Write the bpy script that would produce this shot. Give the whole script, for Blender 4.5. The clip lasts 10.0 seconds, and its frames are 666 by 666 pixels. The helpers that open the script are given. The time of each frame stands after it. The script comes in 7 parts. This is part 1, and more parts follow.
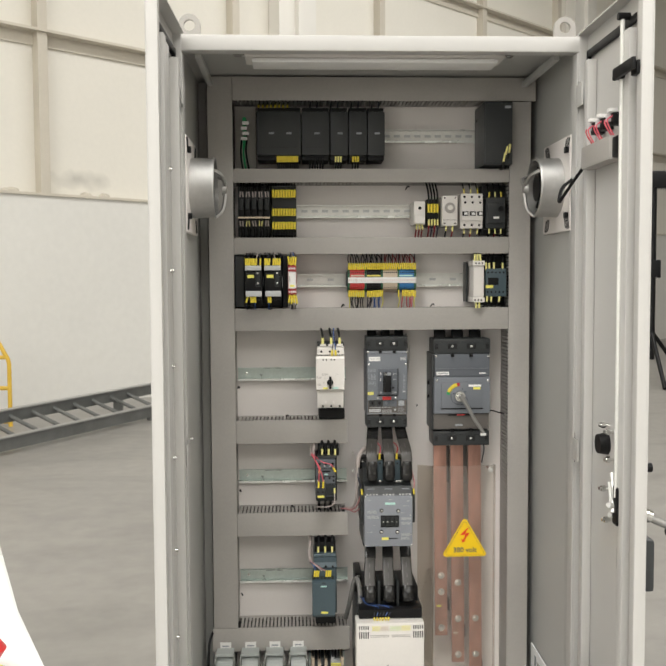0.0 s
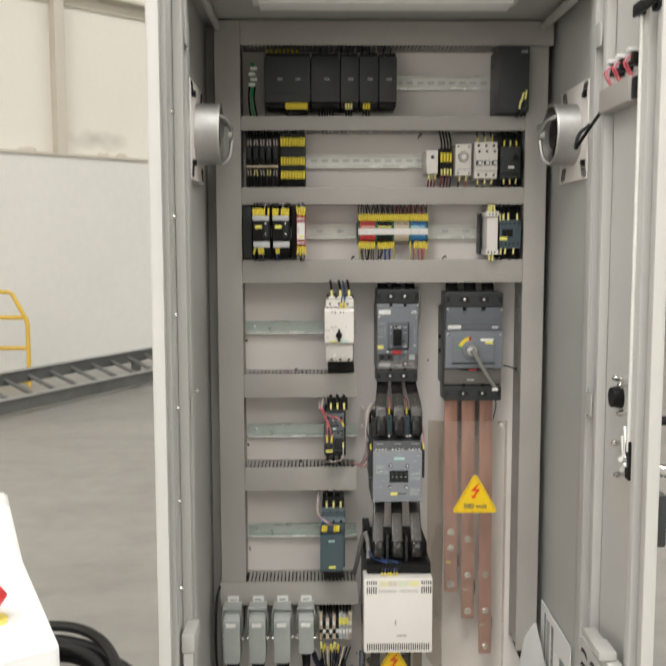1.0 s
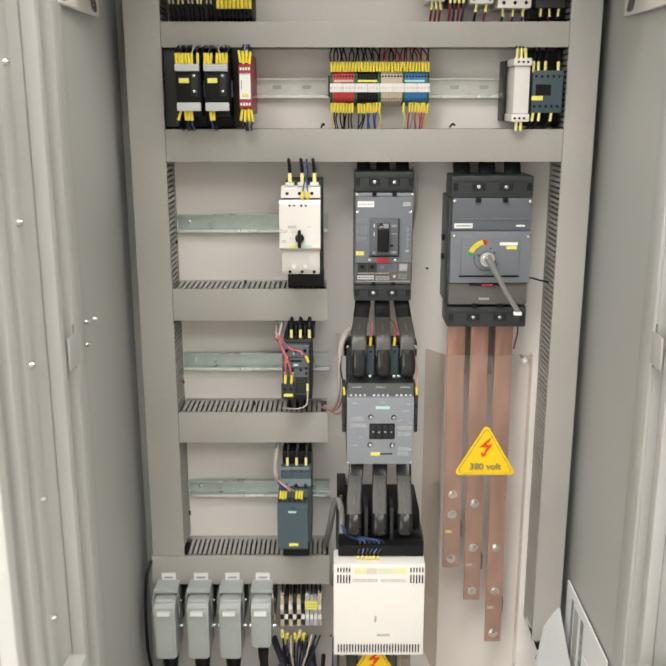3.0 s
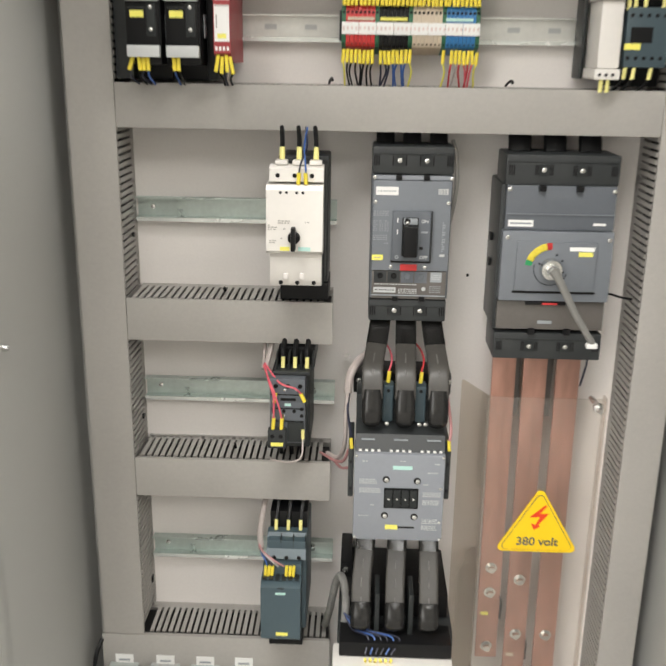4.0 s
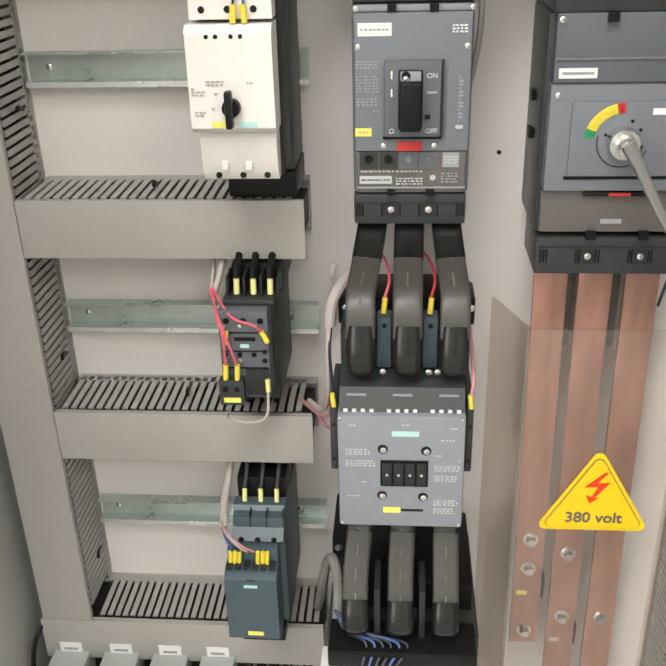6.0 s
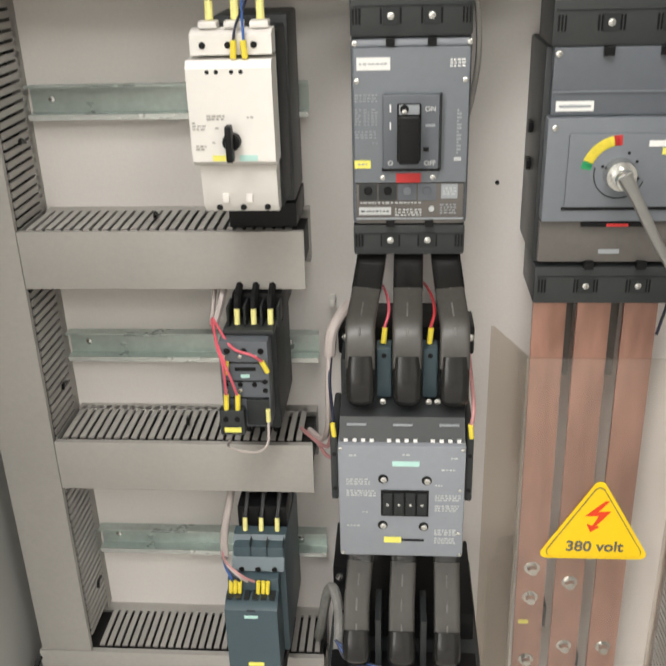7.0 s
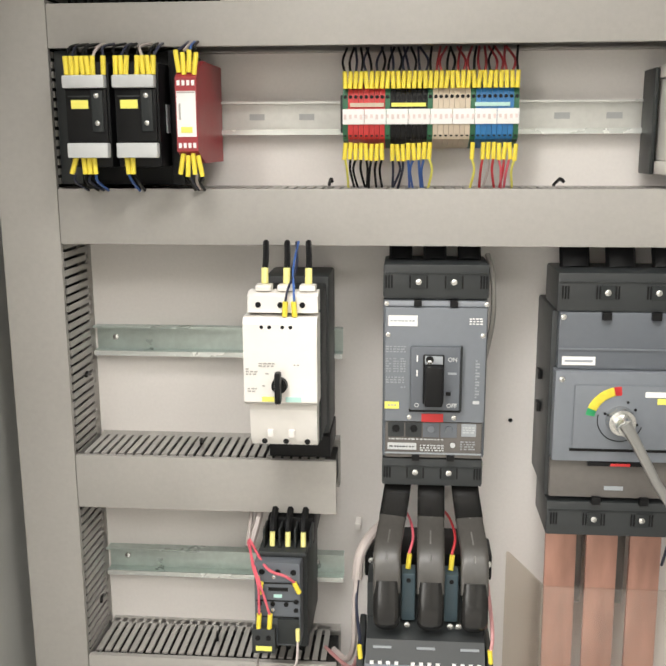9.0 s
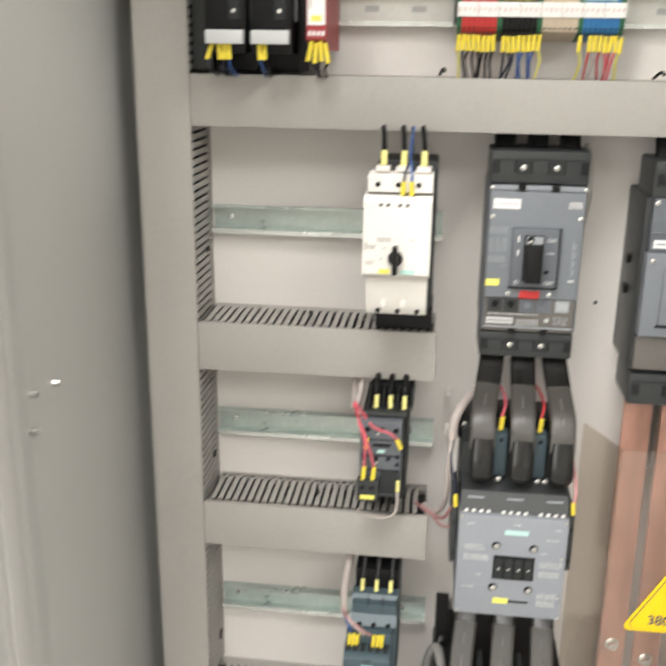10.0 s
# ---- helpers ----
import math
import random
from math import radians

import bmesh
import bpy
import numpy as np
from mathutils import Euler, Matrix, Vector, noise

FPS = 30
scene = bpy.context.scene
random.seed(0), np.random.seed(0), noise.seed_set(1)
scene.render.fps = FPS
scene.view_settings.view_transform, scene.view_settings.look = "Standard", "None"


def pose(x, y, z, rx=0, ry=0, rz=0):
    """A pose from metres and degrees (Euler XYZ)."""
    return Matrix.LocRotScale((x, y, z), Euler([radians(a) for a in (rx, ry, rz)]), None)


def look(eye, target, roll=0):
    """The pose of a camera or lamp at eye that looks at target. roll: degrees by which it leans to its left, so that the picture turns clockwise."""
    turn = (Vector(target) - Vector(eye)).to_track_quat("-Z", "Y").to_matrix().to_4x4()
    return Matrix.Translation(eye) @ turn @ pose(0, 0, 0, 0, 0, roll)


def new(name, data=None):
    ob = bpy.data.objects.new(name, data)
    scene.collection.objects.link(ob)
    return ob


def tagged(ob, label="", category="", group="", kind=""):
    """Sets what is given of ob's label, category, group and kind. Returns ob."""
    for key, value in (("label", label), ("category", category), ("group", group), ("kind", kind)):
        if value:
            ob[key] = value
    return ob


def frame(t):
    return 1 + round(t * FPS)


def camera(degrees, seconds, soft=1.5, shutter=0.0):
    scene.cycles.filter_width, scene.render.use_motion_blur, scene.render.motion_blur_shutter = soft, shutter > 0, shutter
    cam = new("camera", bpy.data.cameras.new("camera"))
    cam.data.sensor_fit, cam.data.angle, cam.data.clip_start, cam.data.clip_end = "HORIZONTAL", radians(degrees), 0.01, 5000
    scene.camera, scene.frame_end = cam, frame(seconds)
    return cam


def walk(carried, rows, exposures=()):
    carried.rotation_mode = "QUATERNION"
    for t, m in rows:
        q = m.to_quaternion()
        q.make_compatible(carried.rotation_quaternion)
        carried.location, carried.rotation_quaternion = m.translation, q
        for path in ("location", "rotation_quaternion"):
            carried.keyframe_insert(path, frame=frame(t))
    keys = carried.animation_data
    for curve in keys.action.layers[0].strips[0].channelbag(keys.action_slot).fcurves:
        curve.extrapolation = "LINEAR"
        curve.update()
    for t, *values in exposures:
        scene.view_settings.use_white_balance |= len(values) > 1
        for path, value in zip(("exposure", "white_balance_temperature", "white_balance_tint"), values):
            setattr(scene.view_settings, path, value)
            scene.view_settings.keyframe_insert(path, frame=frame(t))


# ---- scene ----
cam = camera(40.7, 10.0, soft=1.9, shutter=0.5)
PATH = [
    (0, (-0.067, -0.043, 1.526), (0.017, 1.951, 1.403), -0.3),
    (0.5, (-0.061, -0.045, 1.491), (0.013, 1.953, 1.419), 0.1),
    (1, (-0.042, -0.006, 1.496), (-0.002, 1.983, 1.294), -0.1),
    (1.5, (-0.011, 0.072, 1.51), (0.002, 2.044, 1.178), -0.0),
    (2, (-0.035, 0.262, 1.496), (0.001, 2.223, 1.103), 1.0),
    (2.5, (-0.028, 0.435, 1.511), (0.034, 2.367, 0.998), -0.6),
    (2.7, (0.011, 0.487, 1.503), (0.053, 2.423, 1.003), -0.5),
    (3.8, (0.097, 0.884, 1.498), (0.029, 2.801, 0.932), 0.8),
    (4, (0.089, 0.975, 1.493), (0.031, 2.883, 0.894), 0.9),
    (4.5, (0.072, 1.131, 1.485), (0.029, 3.01, 0.802), 0.8),
    (5, (0.108, 1.238, 1.471), (0.005, 3.084, 0.707), -0.2),
    (5.5, (0.134, 1.3, 1.441), (-0.001, 3.089, 0.559), -1.3),
    (6.8, (0.142, 1.312, 1.43), (-0.012, 3.114, 0.577), -1.5),
    (7, (0.14, 1.309, 1.44), (-0.007, 3.12, 0.605), -1.7),
    (7.5, (0.141, 1.291, 1.453), (-0.025, 3.125, 0.674), -1.8),
    (8, (0.137, 1.289, 1.464), (-0.025, 3.173, 0.812), -1.0),
    (8.5, (0.134, 1.266, 1.479), (-0.047, 3.184, 0.941), -0.7),
    (9, (0.121, 1.234, 1.497), (-0.04, 3.183, 1.08), -0.2),
    (9.5, (0.105, 1.193, 1.497), (-0.057, 3.119, 0.983), 0.5),
    (10, (0.052, 1.14, 1.482), (-0.171, 3.032, 0.875), 0.8),
]
walk(cam, [(t, look(eye, target, roll)) for t, eye, target, roll in PATH],
     exposures=[(0.0, -0.01), (1.0, -0.06), (2.5, 0.32), (4.0, 0.38), (5.5, 0.5), (7.0, 0.4), (8.0, 0.55), (10.0, 0.7)])

# ---- world and light ----
world = bpy.data.worlds.new("world")
scene.world = world
world.use_nodes = True
world.node_tree.nodes["Background"].inputs[0].default_value = (0.9, 0.95, 1.0, 1)
world.node_tree.nodes["Background"].inputs[1].default_value = 0.05
scene.view_settings.exposure = 0.0

# the oblique long wall of the hall: a foot point, its direction and the normal into the hall
FOOT = Vector((-3.4, 10.3, 0.0))
ALONG = Vector((0.743, 0.669, 0.0)).normalized()
INTO = Vector((0.669, -0.743, 0.0)).normalized()
HALL = Matrix.Translation(FOOT) @ Matrix(((ALONG.x, INTO.x, 0, 0), (ALONG.y, INTO.y, 0, 0), (0, 0, 1, 0), (0, 0, 0, 1)))
HALL_A0, HALL_A1, HALL_DEEP, HALL_HIGH = -16.0, 24.0, 26.0, 8.6


def overhead_fill(a, n, la, ln, watts):
    """An assumed, unseen area lamp under the closed ceiling, in hall measures."""
    data = bpy.data.lights.new("overhead_fill_lamp", "AREA")
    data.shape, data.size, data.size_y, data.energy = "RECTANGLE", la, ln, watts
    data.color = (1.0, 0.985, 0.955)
    ob = new("overhead_fill_lamp", data)
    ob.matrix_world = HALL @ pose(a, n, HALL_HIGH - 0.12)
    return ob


# overhead lamps added to brighten the cabinet, its inner sides and the wall
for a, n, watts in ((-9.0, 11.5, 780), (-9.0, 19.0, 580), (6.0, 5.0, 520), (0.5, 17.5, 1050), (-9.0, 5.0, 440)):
    overhead_fill(a, n, 9.0, 1.6, watts)
# unseen fill lamp behind the camera, added to light the cabinet from front left
gate = bpy.data.lights.new("gate_light", "AREA")
gate.shape, gate.size, gate.size_y, gate.energy, gate.color = "RECTANGLE", 8.0, 5.0, 260, (1.0, 0.985, 0.965)
new("gate_light", gate).matrix_world = HALL @ pose(-15.6, 12.0, 3.2, 90, 0, -90)

# ---- materials ----


def surface(name, col, rough=0.5, metal=0.0, var=0.08, size=6.0, fine=160.0, bump=0.05, spec=0.5, grain=(1, 1, 1)):
    """A material with slow stains and fine grain over one base colour."""
    m = bpy.data.materials.new(name)
    m.use_nodes = True
    nt = m.node_tree
    p = nt.nodes["Principled BSDF"]
    tc = nt.nodes.new("ShaderNodeTexCoord")
    mp = nt.nodes.new("ShaderNodeMapping")
    mp.inputs["Scale"].default_value = grain
    nt.links.new(tc.outputs["Object"], mp.inputs["Vector"])
    n1, n2 = nt.nodes.new("ShaderNodeTexNoise"), nt.nodes.new("ShaderNodeTexNoise")
    n1.inputs["Scale"].default_value, n1.inputs["Detail"].default_value = size, 6
    n2.inputs["Scale"].default_value, n2.inputs["Detail"].default_value = fine, 3
    for n in (n1, n2):
        nt.links.new(mp.outputs[0], n.inputs["Vector"])
    info = nt.nodes.new("ShaderNodeObjectInfo")
    add = nt.nodes.new("ShaderNodeMath")
    add.operation = "MULTIPLY_ADD"
    add.inputs[1].default_value = 0.65
    half = nt.nodes.new("ShaderNodeMath")
    half.operation = "MULTIPLY"
    half.inputs[1].default_value = 0.35
    nt.links.new(n2.outputs["Fac"], half.inputs[0])
    nt.links.new(n1.outputs["Fac"], add.inputs[0])
    nt.links.new(half.outputs[0], add.inputs[2])
    ramp = nt.nodes.new("ShaderNodeMapRange")
    ramp.inputs["From Min"].default_value, ramp.inputs["From Max"].default_value = 0.3, 0.7
    ramp.inputs["To Min"].default_value, ramp.inputs["To Max"].default_value = 1 - var, 1 + var
    nt.links.new(add.outputs[0], ramp.inputs["Value"])
    tone = nt.nodes.new("ShaderNodeMapRange")
    tone.inputs["To Min"].default_value, tone.inputs["To Max"].default_value = 0.96, 1.04
    nt.links.new(info.outputs["Random"], tone.inputs["Value"])
    both = nt.nodes.new("ShaderNodeMath")
    both.operation = "MULTIPLY"
    nt.links.new(ramp.outputs[0], both.inputs[0])
    nt.links.new(tone.outputs[0], both.inputs[1])
    mul = nt.nodes.new("ShaderNodeVectorMath")
    mul.operation = "SCALE"
    mul.inputs[0].default_value = col
    nt.links.new(both.outputs[0], mul.inputs["Scale"])
    nt.links.new(mul.outputs[0], p.inputs["Base Color"])
    rr = nt.nodes.new("ShaderNodeMapRange")
    rr.inputs["To Min"].default_value, rr.inputs["To Max"].default_value = max(rough - 0.12, 0.03), min(rough + 0.12, 1)
    nt.links.new(n1.outputs["Fac"], rr.inputs["Value"])
    nt.links.new(rr.outputs[0], p.inputs["Roughness"])
    p.inputs["Metallic"].default_value = metal
    p.inputs["Specular IOR Level"].default_value = spec
    if bump:
        b = nt.nodes.new("ShaderNodeBump")
        b.inputs["Strength"].default_value, b.inputs["Distance"].default_value = bump, 0.002
        nt.links.new(n2.outputs["Fac"], b.inputs["Height"])
        nt.links.new(b.outputs[0], p.inputs["Normal"])
    return m


def clear(name, tint, gloss=0.05, rough=0.12):
    """A clear acrylic sheet: tinted see-through with a weak mirror on top."""
    m = bpy.data.materials.new(name)
    m.use_nodes = True
    nt = m.node_tree
    nt.nodes.remove(nt.nodes["Principled BSDF"])
    out = nt.nodes["Material Output"]
    tr, gl, mix = nt.nodes.new("ShaderNodeBsdfTransparent"), nt.nodes.new("ShaderNodeBsdfGlossy"), nt.nodes.new("ShaderNodeMixShader")
    tr.inputs[0].default_value = (*tint, 1)
    gl.inputs["Roughness"].default_value = rough
    lw = nt.nodes.new("ShaderNodeLayerWeight")
    pw = nt.nodes.new("ShaderNodeMath")
    pw.operation, pw.inputs[1].default_value = "POWER", 3.0
    nt.links.new(lw.outputs["Facing"], pw.inputs[0])
    ma = nt.nodes.new("ShaderNodeMath")
    ma.operation, ma.inputs[1].default_value, ma.inputs[2].default_value = "MULTIPLY_ADD", 0.3, gloss
    nt.links.new(pw.outputs[0], ma.inputs[0])
    nt.links.new(ma.outputs[0], mix.inputs[0])
    nt.links.new(tr.outputs[0], mix.inputs[1])
    nt.links.new(gl.outputs[0], mix.inputs[2])
    nt.links.new(mix.outputs[0], out.inputs[0])
    return m


PAINT = surface("light_grey_powder_coat", (0.47, 0.468, 0.447), 0.38, var=0.05, size=3, fine=420, bump=0.12)
PAINT_EDGE = surface("white_grey_door_paint", (0.53, 0.52, 0.498), 0.36, var=0.04, size=3, fine=420, bump=0.1)
PLATE = surface("mounting_plate_paint", (0.76, 0.72, 0.69), 0.45, var=0.05, size=5, fine=300, bump=0.06)
DUCT = surface("grey_duct_plastic", (0.395, 0.376, 0.35), 0.42, var=0.075, size=5, fine=220, bump=0.05)
# paler copy of the rail metal, with overhead light put into its colour
ZINC_LIT = surface("lit_rail_flange", (0.76, 0.78, 0.75), 0.26, metal=0.5, var=0.1, size=22, fine=150, bump=0.04)
ZINC_P = surface("pale_galvanised_rail", (0.78, 0.775, 0.74), 0.32, metal=0.25, var=0.1, size=22, fine=150, bump=0.04)
ROD = surface("dull_zinc_steel", (0.42, 0.42, 0.41), 0.45, metal=0.5, var=0.2, size=12)
CONDUIT = surface("grey_corrugated_plastic", (0.2, 0.195, 0.185), 0.5, var=0.25, size=90, fine=420, bump=0.3)
ZINC = surface("galvanised_rail", (0.51, 0.575, 0.545), 0.3, metal=0.6, var=0.16, size=22, fine=150, bump=0.05)
STEEL = surface("bright_zinc_steel", (0.72, 0.72, 0.70), 0.24, metal=1.0, var=0.1, size=30)
ALU = surface("cast_aluminium", (0.50, 0.495, 0.48), 0.5, metal=0.9, var=0.12, size=12, fine=90)
COPPER = surface("copper_bar", (0.47, 0.262, 0.205), 0.4, metal=0.45, var=0.42, size=9, fine=70, bump=0.04, grain=(1, 1, 0.25))
BLACK = surface("black_plastic", (0.008, 0.008, 0.0085), 0.42, var=0.15, size=30, spec=0.22)
RUBBER = surface("black_rubber", (0.010, 0.010, 0.0095), 0.5, var=0.2, size=14, spec=0.35)
SHRINK = surface("black_heat_shrink", (0.012, 0.0115, 0.011), 0.2, var=0.2, size=20)
CHARCOAL = surface("charcoal_plastic", (0.022, 0.025, 0.0255), 0.45, var=0.1, size=18, spec=0.35)
DARK = surface("dark_grey_plastic", (0.034, 0.037, 0.038), 0.42, var=0.08, size=18, spec=0.4)
SLATE = surface("slate_grey_plastic", (0.112, 0.123, 0.14), 0.42, var=0.06, size=14)
PALE_SLATE = surface("light_slate_contactor_face", (0.255, 0.27, 0.298), 0.42, var=0.06, size=14)
SLATE_L = surface("grey_breaker_face", (0.172, 0.186, 0.208), 0.42, var=0.06, size=14)
TEAL = surface("petrol_grey_plastic", (0.058, 0.088, 0.104), 0.4, var=0.06, size=14)
CREAM = surface("cream_white_plastic", (0.79, 0.758, 0.715), 0.42, var=0.03, size=10)
WHITE = surface("white_label", (0.85, 0.84, 0.82), 0.5, var=0.03)
YELLOW = surface("yellow_marker", (0.86, 0.70, 0.07), 0.42, var=0.14, size=180, fine=500)
LEMON = surface("pale_yellow_label", (0.86, 0.80, 0.16), 0.45, var=0.05)
CREAM_YELLOW = surface("pale_yellow_sleeve", (0.85, 0.79, 0.3), 0.45, var=0.12, size=180, fine=500)
SIGN = surface("sign_yellow", (0.93, 0.62, 0.008), 0.4, var=0.03, size=10)
RED = surface("red_plastic", (0.56, 0.035, 0.035), 0.42, var=0.08, size=20)
MAROON = surface("dark_red_housing", (0.33, 0.035, 0.042), 0.42, var=0.08, size=20)
BLUE = surface("blue_plastic", (0.025, 0.17, 0.42), 0.42, var=0.08)
GREEN = surface("green_plastic", (0.03, 0.33, 0.12), 0.42, var=0.08)
PE_GREEN = surface("dark_green_terminal", (0.02, 0.12, 0.055), 0.42, var=0.1)
FAINT = surface("faint_pink_print", (0.72, 0.6, 0.57), 0.5, var=0.1)
MINT = surface("mint_label", (0.48, 0.73, 0.67), 0.45, var=0.05)
PALE_GREEN = surface("pale_green_label", (0.62, 0.74, 0.4), 0.45, var=0.05)
BEIGE = surface("beige_plastic", (0.60, 0.50, 0.38), 0.45, var=0.06)
ORANGE = surface("orange_red_print", (0.80, 0.055, 0.012), 0.45, var=0.04)
PINKWIRE = surface("pink_red_wire", (0.72, 0.13, 0.17), 0.45, var=0.1)
DUSTY = surface("dusty_pink_wire", (0.50, 0.24, 0.24), 0.5, var=0.15)
REDWIRE = surface("red_wire", (0.55, 0.04, 0.05), 0.45, var=0.1)
BLUEWIRE = surface("blue_wire", (0.05, 0.12, 0.36), 0.45, var=0.1)
NAVYWIRE = surface("dark_blue_wire", (0.024, 0.027, 0.05), 0.45, var=0.1)
WHITEWIRE = surface("white_wire", (0.47, 0.41, 0.385), 0.45, var=0.1)
HOOD = surface("grey_cast_hood", (0.40, 0.425, 0.41), 0.45, var=0.08, size=16)
PRINT = surface("pale_grey_print", (0.31, 0.33, 0.35), 0.5, var=0.04)
STRIP = surface("pale_grey_plastic", (0.52, 0.53, 0.53), 0.45, var=0.05)
LEVER = surface("grey_handle_metal", (0.27, 0.265, 0.25), 0.35, metal=0.3, var=0.1)
PRINT_D = surface("grey_print", (0.42, 0.40, 0.37), 0.5, var=0.04)
PAPER = surface("white_paper", (0.83, 0.83, 0.82), 0.6, var=0.03)
PAPER_D = surface("printed_page", (0.22, 0.24, 0.25), 0.6, var=0.3, size=40)
SMOKE = surface("brown_smoked_cover", (0.125, 0.114, 0.105), 0.2, var=0.1, size=12)
ACRYLIC = clear("clear_acrylic", (0.97, 0.955, 0.935), 0.085, 0.3)
ACRYLIC_D = clear("grey_acrylic", (0.87, 0.84, 0.79))
TAIL = surface("worn_black_flexible_bar", (0.05, 0.046, 0.041), 0.36, var=0.25, size=16, fine=260, grain=(1, 1, 0.3))
FADED_L = surface("worn_grey_print", (0.30, 0.31, 0.325), 0.5, var=0.15, size=120)
FADED = surface("faded_white_print", (0.135, 0.13, 0.122), 0.55, var=0.5, size=90)
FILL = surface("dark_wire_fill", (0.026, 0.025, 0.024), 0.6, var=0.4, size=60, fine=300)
ROOFSHEET = surface("pale_cladding", (0.83, 0.80, 0.725), 0.55, var=0.03, size=0.6, fine=20)
GIRT = surface("cream_steel_girt", (0.62, 0.575, 0.49), 0.5, var=0.06, size=1.2, fine=40)
COLUMN = surface("white_steel_column", (0.80, 0.78, 0.73), 0.5, var=0.04, size=1)
RAILING = surface("yellow_railing_paint", (0.72, 0.47, 0.06), 0.45, var=0.1, size=5)
LADDER = surface("worn_grey_steel", (0.17, 0.175, 0.17), 0.5, metal=0.5, var=0.25, size=6)
DESK = surface("white_console_paint", (0.86, 0.865, 0.855), 0.3, var=0.02, size=4)


def plaster():
    m = surface("white_painted_wall", (0.76, 0.75, 0.712), 0.65, var=0.05, size=0.5, fine=12, bump=0.1)
    return m


def concrete():
    """Polished grey concrete with broad clouds, dark drag marks and hairlines."""
    m = surface("polished_concrete", (0.27, 0.259, 0.24), 0.4, var=0.2, size=0.55, fine=9, bump=0.05)
    nt = m.node_tree
    p = nt.nodes["Principled BSDF"]
    old = p.inputs["Base Color"].links[0].from_socket
    tc = nt.nodes.new("ShaderNodeTexCoord")
    mp = nt.nodes.new("ShaderNodeMapping")
    mp.inputs["Scale"].default_value = (0.7, 1.7, 1)
    mp.inputs["Rotation"].default_value = (0, 0, 0.35)
    nt.links.new(tc.outputs["Object"], mp.inputs[0])
    n = nt.nodes.new("ShaderNodeTexNoise")
    n.inputs["Scale"].default_value, n.inputs["Detail"].default_value, n.inputs["Distortion"].default_value = 1.3, 7, 0.8
    nt.links.new(mp.outputs[0], n.inputs["Vector"])
    r = nt.nodes.new("ShaderNodeMapRange")
    r.inputs["From Min"].default_value, r.inputs["From Max"].default_value = 0.32, 0.5
    r.inputs["To Min"].default_value, r.inputs["To Max"].default_value = 0.86, 1.0
    nt.links.new(n.outputs["Fac"], r.inputs["Value"])
    s = nt.nodes.new("ShaderNodeVectorMath")
    s.operation = "SCALE"
    nt.links.new(old, s.inputs[0])
    nt.links.new(r.outputs[0], s.inputs["Scale"])
    nt.links.new(s.outputs[0], p.inputs["Base Color"])
    return m


def soot(m, at, reach):
    """Adds one smudge of dust with a ragged edge."""
    nt = m.node_tree
    p = nt.nodes["Principled BSDF"]
    old = p.inputs["Base Color"].links[0].from_socket
    g = nt.nodes.new("ShaderNodeNewGeometry")
    off = nt.nodes.new("ShaderNodeVectorMath")
    off.operation, off.inputs[1].default_value = "SUBTRACT", at
    nt.links.new(g.outputs["Position"], off.inputs[0])
    sc = nt.nodes.new("ShaderNodeVectorMath")
    sc.operation, sc.inputs[1].default_value = "DIVIDE", reach
    nt.links.new(off.outputs[0], sc.inputs[0])
    ln = nt.nodes.new("ShaderNodeVectorMath")
    ln.operation = "LENGTH"
    nt.links.new(sc.outputs[0], ln.inputs[0])
    n = nt.nodes.new("ShaderNodeTexNoise")
    n.inputs["Scale"].default_value, n.inputs["Detail"].default_value = 5.0, 6
    nt.links.new(g.outputs["Position"], n.inputs["Vector"])
    a = nt.nodes.new("ShaderNodeMath")
    a.operation, a.inputs[1].default_value = "MULTIPLY_ADD", -1.6
    nt.links.new(n.outputs["Fac"], a.inputs[0])
    nt.links.new(ln.outputs["Value"], a.inputs[2])
    r = nt.nodes.new("ShaderNodeMapRange")
    r.inputs["From Min"].default_value, r.inputs["From Max"].default_value = -0.9, 0.25
    r.inputs["To Min"].default_value, r.inputs["To Max"].default_value = 0.62, 1.0
    nt.links.new(a.outputs[0], r.inputs["Value"])
    s = nt.nodes.new("ShaderNodeVectorMath")
    s.operation = "SCALE"
    nt.links.new(old, s.inputs[0])
    nt.links.new(r.outputs[0], s.inputs["Scale"])
    nt.links.new(s.outputs[0], p.inputs["Base Color"])


soot(ROOFSHEET, (-2.62, 11.1, 2.72), (0.42, 0.42, 0.13))
WALL, FLOOR = plaster(), concrete()

# ---- building helpers ----
BASE = {}


def box(bm, x0, x1, y0, y1, z0, z1, bev=0.0):
    """A box, its edges rounded by bev."""
    v = [bm.verts.new((x, y, z)) for x in (x0, x1) for y in (y0, y1) for z in (z0, z1)]
    fs = [bm.faces.new([v[i] for i in q]) for q in ((0, 1, 3, 2), (4, 6, 7, 5), (0, 4, 5, 1), (2, 3, 7, 6), (0, 2, 6, 4), (1, 5, 7, 3))]
    if bev:
        es = list({e for f in fs for e in f.edges})
        bmesh.ops.bevel(bm, geom=es, offset=bev, segments=2, affect="EDGES", profile=0.6)
    return bm


